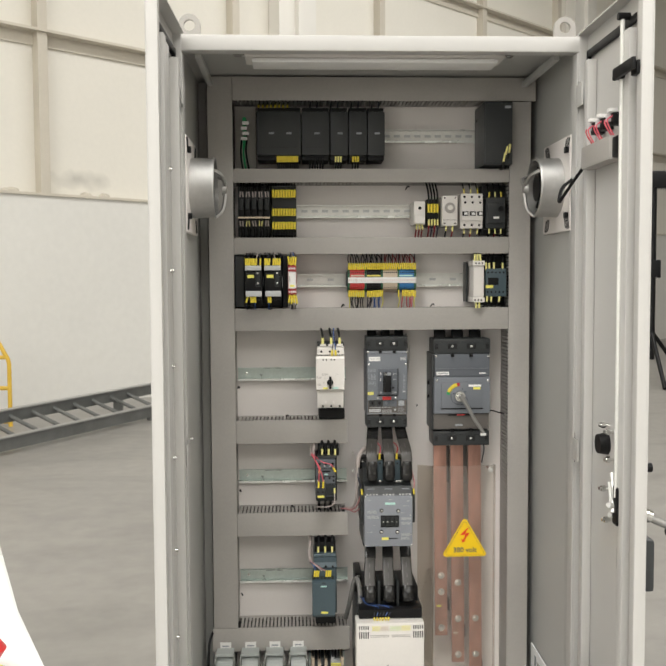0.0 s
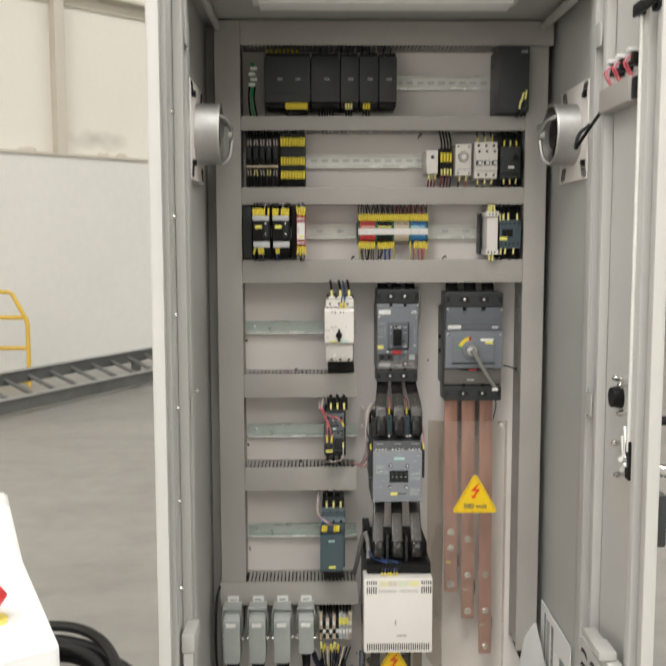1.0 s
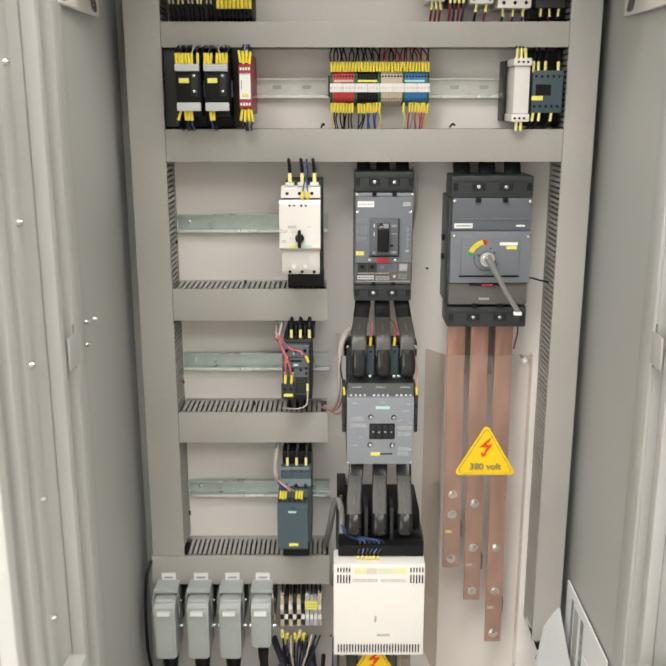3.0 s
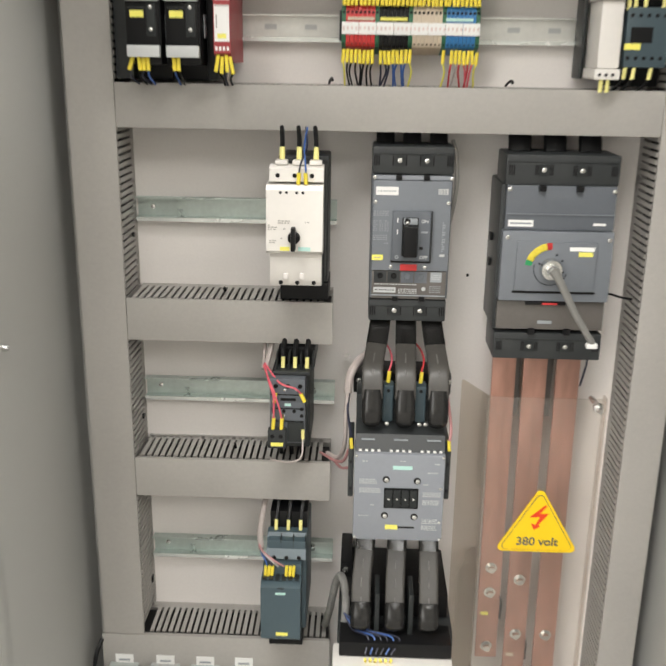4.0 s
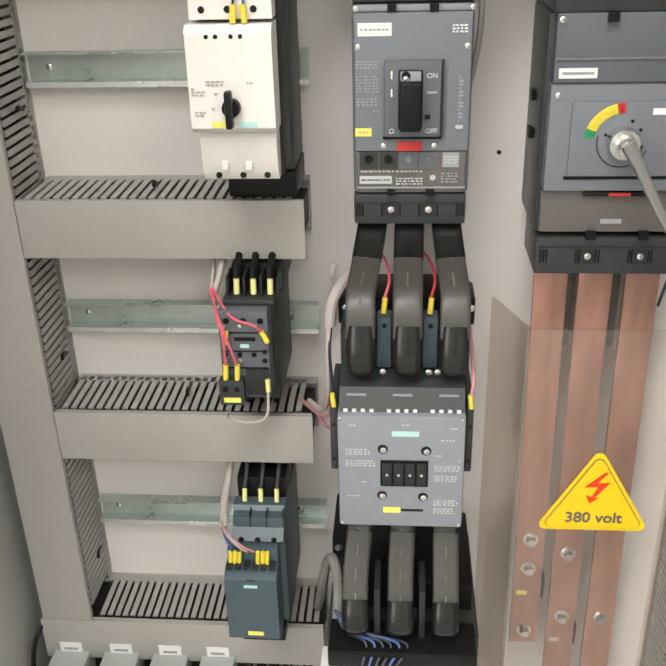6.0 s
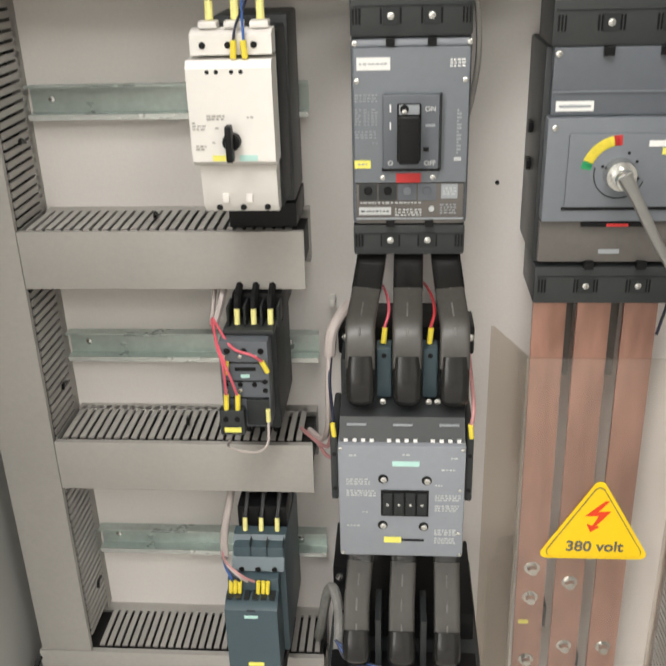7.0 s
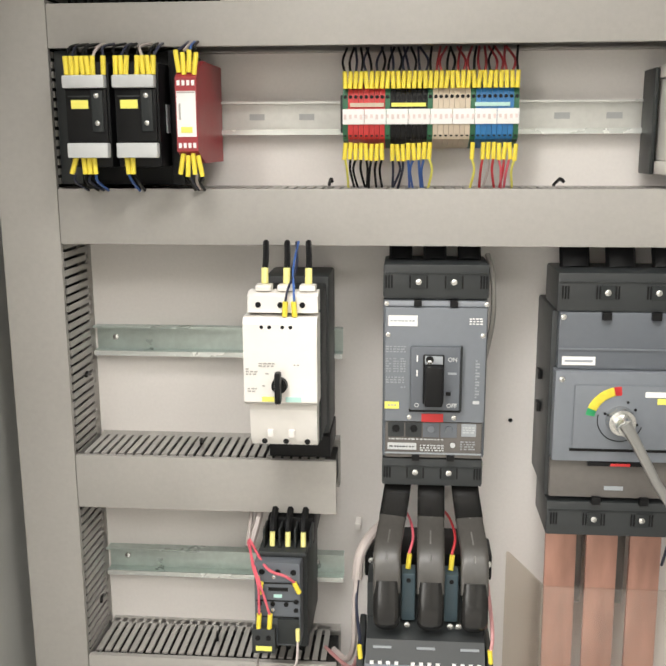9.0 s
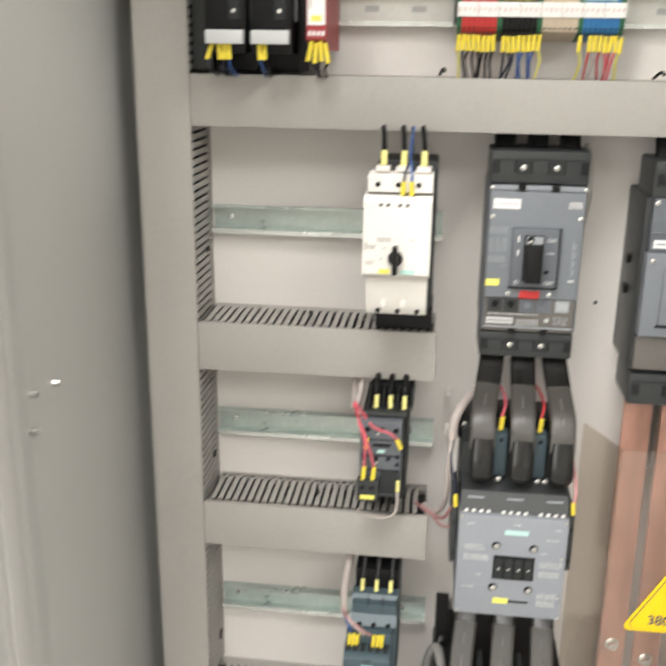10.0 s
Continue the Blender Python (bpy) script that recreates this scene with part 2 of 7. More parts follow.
def drum(bm, p0, p1, r0, r1=None, seg=16, caps=True):
    """A round bar or cone from p0 to p1."""
    p0, p1 = Vector(p0), Vector(p1)
    r1 = r0 if r1 is None else r1
    d = (p1 - p0).normalized()
    side = d.orthogonal().normalized()
    up = d.cross(side)
    rings = []
    for p, r in ((p0, r0), (p1, r1)):
        rings.append([bm.verts.new(p + (side * math.cos(a) + up * math.sin(a)) * r) for a in (2 * math.pi * i / seg for i in range(seg))])
    for i in range(seg):
        j = (i + 1) % seg
        bm.faces.new((rings[0][i], rings[0][j], rings[1][j], rings[1][i]))
    if caps:
        bm.faces.new(rings[0][::-1])
        bm.faces.new(rings[1])
    return bm


def spline(pts, steps=6):
    """Points along a smooth curve through pts."""
    pts = [Vector(p) for p in pts]
    if len(pts) < 3:
        return pts
    out = []
    ext = [2 * pts[0] - pts[1], *pts, 2 * pts[-1] - pts[-2]]
    for i in range(1, len(ext) - 2):
        a, b, c, d = ext[i - 1 : i + 3]
        for k in range(steps):
            t = k / steps
            out.append(0.5 * (2 * b + (c - a) * t + (2 * a - 5 * b + 4 * c - d) * t * t + (3 * b - a - 3 * c + d) * t ** 3))
    out.append(pts[-1])
    return out


def sweep(bm, pts, rx, ry=None, seg=8, side=None, widths=None, flat=1.0):
    """A tube, round or flattened, along points. widths: a factor on the radius at each point; flat below 1: squarer."""
    ry = ry or rx
    rings, last = [], None
    for i, p in enumerate(pts):
        d = (pts[min(i + 1, len(pts) - 1)] - pts[max(i - 1, 0)]).normalized()
        s = Vector(side) if side else (last if last else d.orthogonal())
        s = (s - d * s.dot(d)).normalized()
        last = s
        up = d.cross(s)
        k = widths[i] if widths else 1.0
        rings.append([bm.verts.new(p + s * math.copysign(abs(math.cos(a)) ** flat, math.cos(a)) * rx * k + up * math.copysign(abs(math.sin(a)) ** flat, math.sin(a)) * ry * k) for a in (2 * math.pi * j / seg for j in range(seg))])
    for a, b in zip(rings, rings[1:]):
        for j in range(seg):
            bm.faces.new((a[j], a[(j + 1) % seg], b[(j + 1) % seg], b[j]))
    bm.faces.new(rings[0][::-1])
    bm.faces.new(rings[-1])
    return bm


def prism(bm, outline, axis, a, b):
    """An outline of pairs pushed from a to b along an axis: 'x' takes (y, z), 'y' takes (x, z), 'z' takes (x, y)."""
    def at(p, k):
        return {"x": (k, p[0], p[1]), "y": (p[0], k, p[1]), "z": (p[0], p[1], k)}[axis]
    r0 = [bm.verts.new(at(p, a)) for p in outline]
    r1 = [bm.verts.new(at(p, b)) for p in outline]
    n = len(outline)
    bm.faces.new(r0)
    bm.faces.new(r1[::-1])
    for i in range(n):
        bm.faces.new((r0[i], r1[i], r1[(i + 1) % n], r0[(i + 1) % n]))
    bmesh.ops.recalc_face_normals(bm, faces=bm.faces)
    return bm


def thing(name, at, label, category, group="", kind=""):
    ob = new(name)
    ob.empty_display_size = 0.05
    ob.location = at
    BASE[ob] = Vector(at)
    return tagged(ob, label, category, group, kind)


def finish(bm, name, mat, smooth=True):
    bmesh.ops.recalc_face_normals(bm, faces=bm.faces)
    me = bpy.data.meshes.new(name)
    bm.to_mesh(me)
    bm.free()
    me.materials.append(mat)
    if smooth:
        for f in me.polygons:
            f.use_smooth = True
        me.set_sharp_from_angle(angle=radians(35))
    return me


def part(name, bm, mat, parent, label=""):
    """One mesh under a thing or a part; the mesh is given in world measures."""
    base = BASE[parent]
    bmesh.ops.translate(bm, verts=bm.verts, vec=-base)
    ob = new(name, finish(bm, name, mat))
    ob.parent = parent
    BASE[ob] = base
    return tagged(ob, label) if label else ob


def piece(name, mesh, parent, m):
    """An object on a shared mesh, at the world pose m."""
    ob = new(name, mesh)
    ob.parent = parent
    ob.matrix_basis = Matrix.Translation(-BASE[parent]) @ m
    return ob


def solid(name, bm, mat, label, category, kind="", group=""):
    """A thing that is one mesh, in world measures."""
    ob = new(name, finish(bm, name, mat))
    BASE[ob] = Vector((0, 0, 0))
    return tagged(ob, label, category, group, kind)


def bx(name, mat, parent, x0, x1, y0, y1, z0, z1, bev=0.0, label=""):
    return part(name, box(bmesh.new(), x0, x1, y0, y1, z0, z1, bev), mat, parent, label)


def rod(name, mat, parent, p0, p1, r0, r1=None, label="", seg=14):
    return part(name, drum(bmesh.new(), p0, p1, r0, r1, seg), mat, parent, label)


def wire(mat, parent, r, *pts, name="wire", label=""):
    return part(name, sweep(bmesh.new(), spline(pts, 5), r, seg=6), mat, parent, label)


SLEEVE = finish(drum(bmesh.new(), (0, 0, -0.5), (0, 0, 0.5), 1.0, seg=10), "marker_sleeve", YELLOW)
SLEEVE_PALE = finish(drum(bmesh.new(), (0, 0, -0.5), (0, 0, 0.5), 1.0, seg=10), "pale_sleeve", CREAM_YELLOW)
SLEEVE_GREY = finish(drum(bmesh.new(), (0, 0, -0.5), (0, 0, 0.5), 1.0, seg=10), "pale_ferrule", WHITEWIRE)
SCREW = finish(drum(drum(bmesh.new(), (0, 0, 0), (0, -0.35, 0), 1.0, 0.9, 12), (0, -0.34, 0), (0, -0.5, 0), 0.8, 0.45, 12), "screw", STEEL)
HOLE = finish(drum(bmesh.new(), (0, 0, 0), (0, -0.12, 0), 1.0, seg=12), "screw_hole", BLACK)


def sleeve(parent, x, y, z, length=0.016, r=0.0021, lean=0.0, tip=0.0, mesh=None):
    """A yellow marker sleeve, leaning sideways and tipped forward by degrees."""
    return piece("marker_sleeve", mesh or SLEEVE, parent, pose(x, y, z, tip, lean, 0) @ Matrix.Diagonal((r, r, length, 1)))


def screw(parent, x, y, z, r=0.003):
    return piece("screw", SCREW, parent, Matrix.Translation((x, y, z)) @ Matrix.Scale(r, 4))


def hole(parent, x, y, z, r=0.0025):
    return piece("screw_hole", HOLE, parent, Matrix.Translation((x, y, z)) @ Matrix.Diagonal((r, 0.006, r, 1)))


def scribble(t, x0, x1, y, z, mat, name="print_bar", rows=2):
    """Fine print that cannot be read: short bars in close lines."""
    r = random.Random(int(x0 * 1e5 + z * 1e4))
    bm = bmesh.new()
    for k in range(rows):
        x = x0
        zz = z + (k - (rows - 1) / 2) * 0.0024
        while x < x1 - 0.001:
            w = r.uniform(0.0012, 0.0034)
            box(bm, x, min(x + w, x1), y, y + 0.0004, zz - 0.0006, zz + 0.0006)
            x += w + r.uniform(0.0006, 0.0016)
    return part(name, bm, mat, t)


def lettering(text, size, m, mat, parent, name="lettering"):
    """Raised letters in the built-in font, as a mesh under parent."""
    cu = bpy.data.curves.new("text", "FONT")
    cu.body, cu.size, cu.extrude, cu.align_x = text, size, 0.0003, "CENTER"
    cu.offset = size * 0.018
    tmp = bpy.data.objects.new("text", cu)
    scene.collection.objects.link(tmp)
    bpy.context.view_layer.update()
    me = bpy.data.meshes.new_from_object(tmp.evaluated_get(bpy.context.evaluated_depsgraph_get()))
    bpy.data.objects.remove(tmp)
    me.materials.clear()
    me.materials.append(mat)
    return piece(name, me, parent, m)

# ---- the hall ----
H3 = HALL


def hallbox(bm, a0, a1, n0, n1, z0, z1, bev=0.0):
    start = len(bm.verts)
    box(bm, a0, a1, n0, n1, z0, z1, bev)
    bm.verts.ensure_lookup_table()
    bmesh.ops.transform(bm, matrix=H3, verts=bm.verts[start:])
    return bm


def hallsolid(name, mat, label, cat, a0, a1, n0, n1, z0, z1, kind="structure"):
    return solid(name, hallbox(bmesh.new(), a0, a1, n0, n1, z0, z1), mat, label, cat, kind)


hallsolid("floor", FLOOR, "polished grey concrete hall floor with drag marks", "floor", HALL_A0, HALL_A1, 0.0, HALL_DEEP, -0.2, 0.0)
hallsolid("ceiling", ROOFSHEET, "pale sheet-metal hall ceiling", "ceiling", HALL_A0, HALL_A1, -0.2, HALL_DEEP, HALL_HIGH, HALL_HIGH + 0.2)
hallsolid("wall_north", ROOFSHEET, "pale cladding above the painted lower wall", "wall", HALL_A0, HALL_A1, -0.3, -0.12, 0.0, HALL_HIGH)
hallsolid("wall_lower", WALL, "white painted lower wall with a dusty ledge", "wall", HALL_A0, HALL_A1, -0.12, 0.0, 0.0, 2.5)
hallsolid("wall_ledge", GIRT, "dusty ledge on top of the lower wall", "ledge", HALL_A0, HALL_A1, -0.12, 0.03, 2.5, 2.53)
hallsolid("wall_south", WALL, "plain white hall wall", "wall", HALL_A0, HALL_A1, HALL_DEEP, HALL_DEEP + 0.2, 0.0, HALL_HIGH)
hallsolid("wall_east", WALL, "plain white hall wall", "wall", HALL_A1, HALL_A1 + 0.2, -0.3, HALL_DEEP + 0.2, 0.0, HALL_HIGH)
# opaque panel out of view, added only as a backing for the fill lamp
hallsolid("gate", COLUMN, "plain white panel added unseen behind the front-left fill lamp", "gate", HALL_A0 + 0.05, HALL_A0 + 0.15, 7.8, 16.2, 0.0, 5.9)
hallsolid("wall_west", WALL, "plain white hall wall", "wall", HALL_A0 - 0.2, HALL_A0, -0.3, HALL_DEEP + 0.2, 0.0, HALL_HIGH)
for z in (4.22, 6.21):
    bm = hallbox(bmesh.new(), HALL_A0, HALL_A1, -0.12, 0.06, z + 0.16, z + 0.19)
    hallbox(bm, HALL_A0, HALL_A1, -0.12, -0.09, z + 0.02, z + 0.16)
    solid("girt", bm, GIRT, "cream-painted horizontal steel girt on the cladding", "girt", "structure")
for a in (-2.3, 0.57, 3.42, 6.4, 9.15, 11.66, 14.6):
    hallsolid("post", GIRT, "slim cream-painted steel post on the cladding", "post", a - 0.06, a + 0.06, -0.12, 0.02, 2.53, HALL_HIGH)
for a, w in ((4.48, 0.36), (12.5, 0.42)):
    bm = hallbox(bmesh.new(), a - w, a + w, -0.11, 0.12, 2.53, HALL_HIGH)
    hallbox(bm, a - 0.06, a + 0.06, 0.12, 0.2, 2.53, HALL_HIGH)
    solid("column", bm, COLUMN, "white-painted steel column against the wall", "column", "structure")

rng = random.Random(21)
for k in range(7):
    a, w = rng.uniform(-1.2, 2.2), rng.uniform(0.04, 0.09)
    bm = bmesh.new()
    bmesh.ops.create_icosphere(bm, subdivisions=2, radius=1.0)
    for v in bm.verts:
        v.co *= rng.uniform(0.75, 1.15)
        v.co.z = max(v.co.z, -0.1)
    bmesh.ops.transform(bm, matrix=H3 @ Matrix.Translation((a, -0.04, 2.532)) @ Matrix.Diagonal((w, 0.05, w * 0.6, 1)), verts=bm.verts)
    solid("dust_clump", bm, GIRT, "small clump of grey dust on the wall ledge", "dust", "", "dust clumps")

# ---- yellow railing, ladder ----
rail = thing("yellow_railing", (-2.9, 9.3, 0), "yellow-painted tubular steel railing on the floor", "railing")


def ytube(*pts):
    part("rail_tube", sweep(bmesh.new(), [Vector(p) for p in pts], 0.022, seg=10), RAILING, rail)


ytube((-3.43, 9.35, 0.985), (-3.22, 9.35, 0.985), (-3.18, 9.35, 0.965), (-3.04, 9.35, 0.7), (-3.03, 9.35, 0.65), (-3.03, 9.35, 0.0))
ytube((-3.93, 9.35, 0.72), (-3.05, 9.35, 0.72))
ytube((-3.93, 9.35, 0.4), (-3.03, 9.35, 0.4))
ytube((-3.43, 9.35, 0.985), (-3.93, 9.35, 0.985), (-3.93, 9.35, 0.0))
ytube((-3.93, 9.35, 0.05), (-3.03, 9.35, 0.05))

lad = thing("ladder", (-2.6, 8.2, 0.0), "worn grey steel ladder lying on its side along the floor", "ladder")
LA, LB = Vector((-3.1, 6.82, 0.0)), Vector((-1.3, 10.27, 0.0))
ldir = (LB - LA).normalized()
lside = Vector((-ldir.y, ldir.x, 0))
for off, up in ((0.0, 0.0), (0.45, 0.15)):
    bm = bmesh.new()
    start = LA + lside * off + Vector((0, 0, up))
    m = Matrix.Translation(start) @ Matrix.Rotation(math.atan2(ldir.y, ldir.x), 4, "Z")
    box(bm, 0, (LB - LA).length, -0.02, 0.02, 0.04, 0.15)
    bmesh.ops.transform(bm, matrix=m, verts=bm.verts)
    part("stile", bm, LADDER, lad)
    bm = box(bmesh.new(), 0, (LB - LA).length, -0.035, 0.035, 0.151, 0.165, 0.002)
    bmesh.ops.transform(bm, matrix=m, verts=bm.verts)
    part("stile_flange", bm, ROD, lad, "paler flange along the top")
for i in range(12):
    p = LA + ldir * (0.15 + 0.29 * i) + Vector((0, 0, 0.1))
    part("rung", drum(bmesh.new(), p, p + lside * 0.45 + Vector((0, 0, 0.15)), 0.02, seg=8), LADDER, lad)
for d in (0.3, 3.2):
    p = LA + ldir * d
    q = p + lside * 0.45
    part("prop", box(bmesh.new(), q.x - 0.05, q.x + 0.05, q.y - 0.03, q.y + 0.03, 0.0, 0.19), LADDER, lad)
    part("foot", box(bmesh.new(), p.x - 0.05, p.x + 0.05, p.y - 0.03, p.y + 0.03, 0.0, 0.045), LADDER, lad)

# ---- coil of black cable on the floor ----
coil = thing("cable_coil", (-0.95, 2.45, 0), "coil of thick black rubber cable heaped on the floor", "cable")
rng = random.Random(4)
# the stack of turns, then loose turns lying inside it
turns = [(0.345 + rng.uniform(-0.03, 0.02), 0.5 + rng.uniform(-0.035, 0.02), 0.02 + 0.03 * i, 0.3) for i in range(7)]
turns += [(0.29, 0.44, 0.02, 0.0), (0.31, 0.4, 0.05, 0.1), (0.25, 0.33, 0.02, 0.0), (0.36, 0.47, 0.12, 0.45), (0.37, 0.42, 0.17, 0.6)]
for rx, ry, z0, tilt in turns:
    cx, cy, ph = -0.95 + rng.uniform(-0.02, 0.02), 2.45 + rng.uniform(-0.02, 0.02), rng.uniform(0, 6)
    pts = []
    for k in range(57):
        a = 2 * math.pi * k / 56
        rr = 1 + 0.035 * math.sin(2 * a + ph) + 0.015 * math.sin(5 * a - ph)
        z = z0 * (1 - tilt + tilt * math.sin(a + 0.2)) + 0.008 * math.sin(3 * a + ph)
        pts.append(Vector((cx + rx * rr * math.cos(a), cy + ry * rr * math.sin(a), max(0.019, z))))
    part("cable_turn", sweep(bmesh.new(), pts, 0.0175, seg=10), RUBBER, coil)
# ---- white operator console with a stop button ----
desk = thing("operator_console", (-0.75, 1.5, 0), "white painted operator console with a red stop button", "console")
dA, dB, dC = Vector((-0.425, 1.288)), Vector((-0.6, 1.66)), Vector((-0.785, 2.12))
back = Vector((-1.35, 1.75))
left = Vector((-1.05, 0.87))
bm = prism(bmesh.new(), [tuple(dA), tuple(dB), tuple(dC), tuple(back), tuple(left)], "z", 0.52, 0.9)
bmesh.ops.bevel(bm, geom=bm.edges[:], offset=0.006, segments=2, affect="EDGES")
part("console_top", bm, DESK, desk)
part("pedestal", box(bmesh.new(), -1.05, -0.75, 1.35, 1.65, 0.0, 0.52, 0.01), DESK, desk)
bm = drum(bmesh.new(), (-0.56, 1.37, 0.9), (-0.56, 1.37, 0.903), 0.03, seg=28)
sb = part("stop_button", bm, LEMON, desk, "yellow ring under a red mushroom button")
bm = drum(bmesh.new(), (-0.56, 1.37, 0.903), (-0.56, 1.37, 0.925), 0.014, seg=20)
drum(bm, (-0.56, 1.37, 0.925), (-0.56, 1.37, 0.94), 0.02, 0.03, 24)
drum(bm, (-0.56, 1.37, 0.94), (-0.56, 1.37, 0.952), 0.03, 0.022, 24)
part("mushroom_head", bm, RED, sb, "red mushroom push button")

# ---- dark stand at the far side ----
stand = thing("work_light_stand", (4.95, 12.4, 0), "dark steel tripod stand with a flat head", "stand")
rod("pole", BLACK, stand, (4.95, 12.4, 0.35), (4.95, 12.4, 2.85), 0.05)
bx("head", BLACK, stand, 4.75, 5.3, 12.3, 12.5, 2.75, 2.98, 0.02)
for ang in (0.4, 2.5, 4.6):
    rod("leg", BLACK, stand, (4.95, 12.4, 0.75), (4.95 + 0.7 * math.cos(ang), 12.4 + 0.7 * math.sin(ang), 0.02), 0.03)
bx("clamp", BLACK, stand, 4.86, 5.04, 12.31, 12.49, 1.5, 1.75, 0.01)

# ---- the cabinet ----
CX0, CX1, CY0, CY1, CZ0, CZ1 = -0.297, 0.511, 1.755, 2.215, 0.195, 1.997
cab = thing("control_cabinet", (0.107, 1.95, 0.0), "light grey steel control cabinet standing open with double doors", "cabinet")
bx("plinth", DARK, cab, CX0, CX1, CY0 + 0.01, CY1, 0.0, CZ0, 0.004, "dark grey plinth")
bx("back_panel", PAINT, cab, CX0, CX1, CY1 - 0.002, CY1, CZ0, CZ1)
bx("side_panel", PAINT, cab, CX0, CX0 + 0.003, CY0, CY1 - 0.003, CZ0, CZ1)
bx("side_panel", PAINT, cab, CX1 - 0.003, CX1, CY0, CY1 - 0.003, CZ0, CZ1)
bx("roof_panel", PAINT, cab, CX0 + 0.003, CX1 - 0.003, CY0, CY1 - 0.003, CZ1 - 0.003, CZ1)
bx("floor_panel", PAINT, cab, CX0 + 0.003, CX1 - 0.003, CY0, CY1 - 0.003, CZ0, CZ0 + 0.003)
# front frame: a lip with a raised sealing edge
bx("frame_top", PAINT_EDGE, cab, CX0, CX1, CY0 - 0.012, CY0 + 0.02, CZ1 - 0.028, CZ1 + 0.003, 0.004)
bx("frame_bottom", PAINT_EDGE, cab, CX0, CX1, CY0 - 0.012, CY0 + 0.02, CZ0, CZ0 + 0.03, 0.004)
for x0, x1 in ((CX0 - 0.002, CX0 + 0.014), (CX1 - 0.016, CX1 + 0.002)):
    bx("frame_side", PAINT_EDGE, cab, x0, x1, CY0 - 0.012, CY0 + 0.02, CZ0 + 0.03, CZ1 - 0.028, 0.003)
for s, x in ((1, CX0 + 0.003), (-1, CX1 - 0.003)):
    # folded uprights behind the front frame
    bm = box(bmesh.new(), min(x, x + s * 0.009), max(x, x + s * 0.009), CY0 + 0.022, CY0 + 0.045, CZ0 + 0.004, CZ1 - 0.005, 0.003)
    box(bm, min(x, x + s * 0.005), max(x, x + s * 0.005), CY0 + 0.047, CY0 + 0.06, CZ0 + 0.004, CZ1 - 0.005, 0.003)
    part("upright", bm, PAINT, cab)
    bm = box(bmesh.new(), min(x, x + s * 0.02), max(x, x + s * 0.02), CY1 - 0.075, CY1 - 0.03, CZ0 + 0.004, CZ1 - 0.005, 0.003)
    part("rear_upright", bm, PAINT, cab)
    # depth rails under the roof and over the floor
    for z in (CZ1 - 0.03, 0.30):
        part("depth_rail", box(bmesh.new(), min(x + s * 0.03, x + s * 0.042), max(x + s * 0.03, x + s * 0.042), CY0 + 0.05, CY1 - 0.08, z, z + 0.014, 0.002), PAINT, cab)
# perforated bottom rail behind the plate
bm = box(bmesh.new(), CX0 + 0.03, CX1 - 0.03, 2.115, 2.14, 0.345, 0.385, 0.003)
brail = part("bottom_rail", bm, PAINT_EDGE, cab)
slot = finish(box(bmesh.new(), -0.006, 0.006, -0.0012, 0.0012, -0.003, 0.003), "rail_slot", BLACK)
for i in range(24):
    piece("rail_slot", slot, brail, Matrix.Translation((CX0 + 0.07 + 0.029 * i, 2.1145, 0.368)))
bm = box(bmesh.new(), CX0 + 0.03, 0.02, 1.90, 1.95, 0.445, 0.46, 0.004)
part("cable_rail", bm, ZINC_P, cab, "zinc-plated cable clamp rail")
for x in (CX0 + 0.04, 0.01):
    bx("rail_bracket", PAINT, cab, x - 0.012, x + 0.012, 1.9, 2.14, 0.40, 0.435, 0.002)
# lifting lugs
for x in (CX0 + 0.022, CX1 - 0.022):
    bm = bmesh.new()
    outer, inner = [], []
    for k in range(24):
        a = 2 * math.pi * k / 24
        c, s = math.cos(a), math.sin(a)
        outer.append((x + 0.022 * c, 2.034 + 0.022 * s) if s > -0.2 else (x + 0.022 * (1 if c > 0 else -1) * min(1, abs(c) * 1.6), 1.998))
        inner.append((x + 0.0115 * c, 2.034 + 0.0115 * s))
    for y in (CY0 + 0.05, CY0 + 0.06):
        vo = [bm.verts.new((p[0], y, p[1])) for p in outer]
        vi = [bm.verts.new((p[0], y, p[1])) for p in inner]
        for k in range(24):
            bm.faces.new((vo[k], vo[(k + 1) % 24], vi[(k + 1) % 24], vi[k]))
    bm.verts.ensure_lookup_table()
    for k in range(24):
        j = (k + 1) % 24
        bm.faces.new((bm.verts[k], bm.verts[j], bm.verts[48 + j], bm.verts[48 + k]))
        bm.faces.new((bm.verts[24 + k], bm.verts[24 + j], bm.verts[72 + j], bm.verts[72 + k]))
    lug = part("lifting_lug", bm, DUCT, cab, "grey lifting eye")
    bx("lug_foot", PAINT, cab, x - 0.028, x + 0.028, CY0 + 0.035, CY0 + 0.09, CZ1 + 0.003, CZ1 + 0.009, 0.002)

# interior lamp under the roof
lamp = thing("enclosure_lamp", (0.1, 1.83, 1.99), "unlit grey-white enclosure lamp under the cabinet roof", "lamp")
bx("lamp_body", CREAM, lamp, -0.165, 0.365, 1.795, 1.87, 1.97, 1.993, 0.004)
bx("lamp_diffuser", WHITE, lamp, -0.15, 0.35, 1.8, 1.865, 1.96, 1.969, 0.003)
bx("lamp_bracket", STEEL, lamp, -0.19, -0.166, 1.815, 1.85, 1.982, 1.993, 0.001)
bx("lamp_bracket", STEEL, lamp, 0.366, 0.39, 1.815, 1.85, 1.982, 1.993, 0.001)

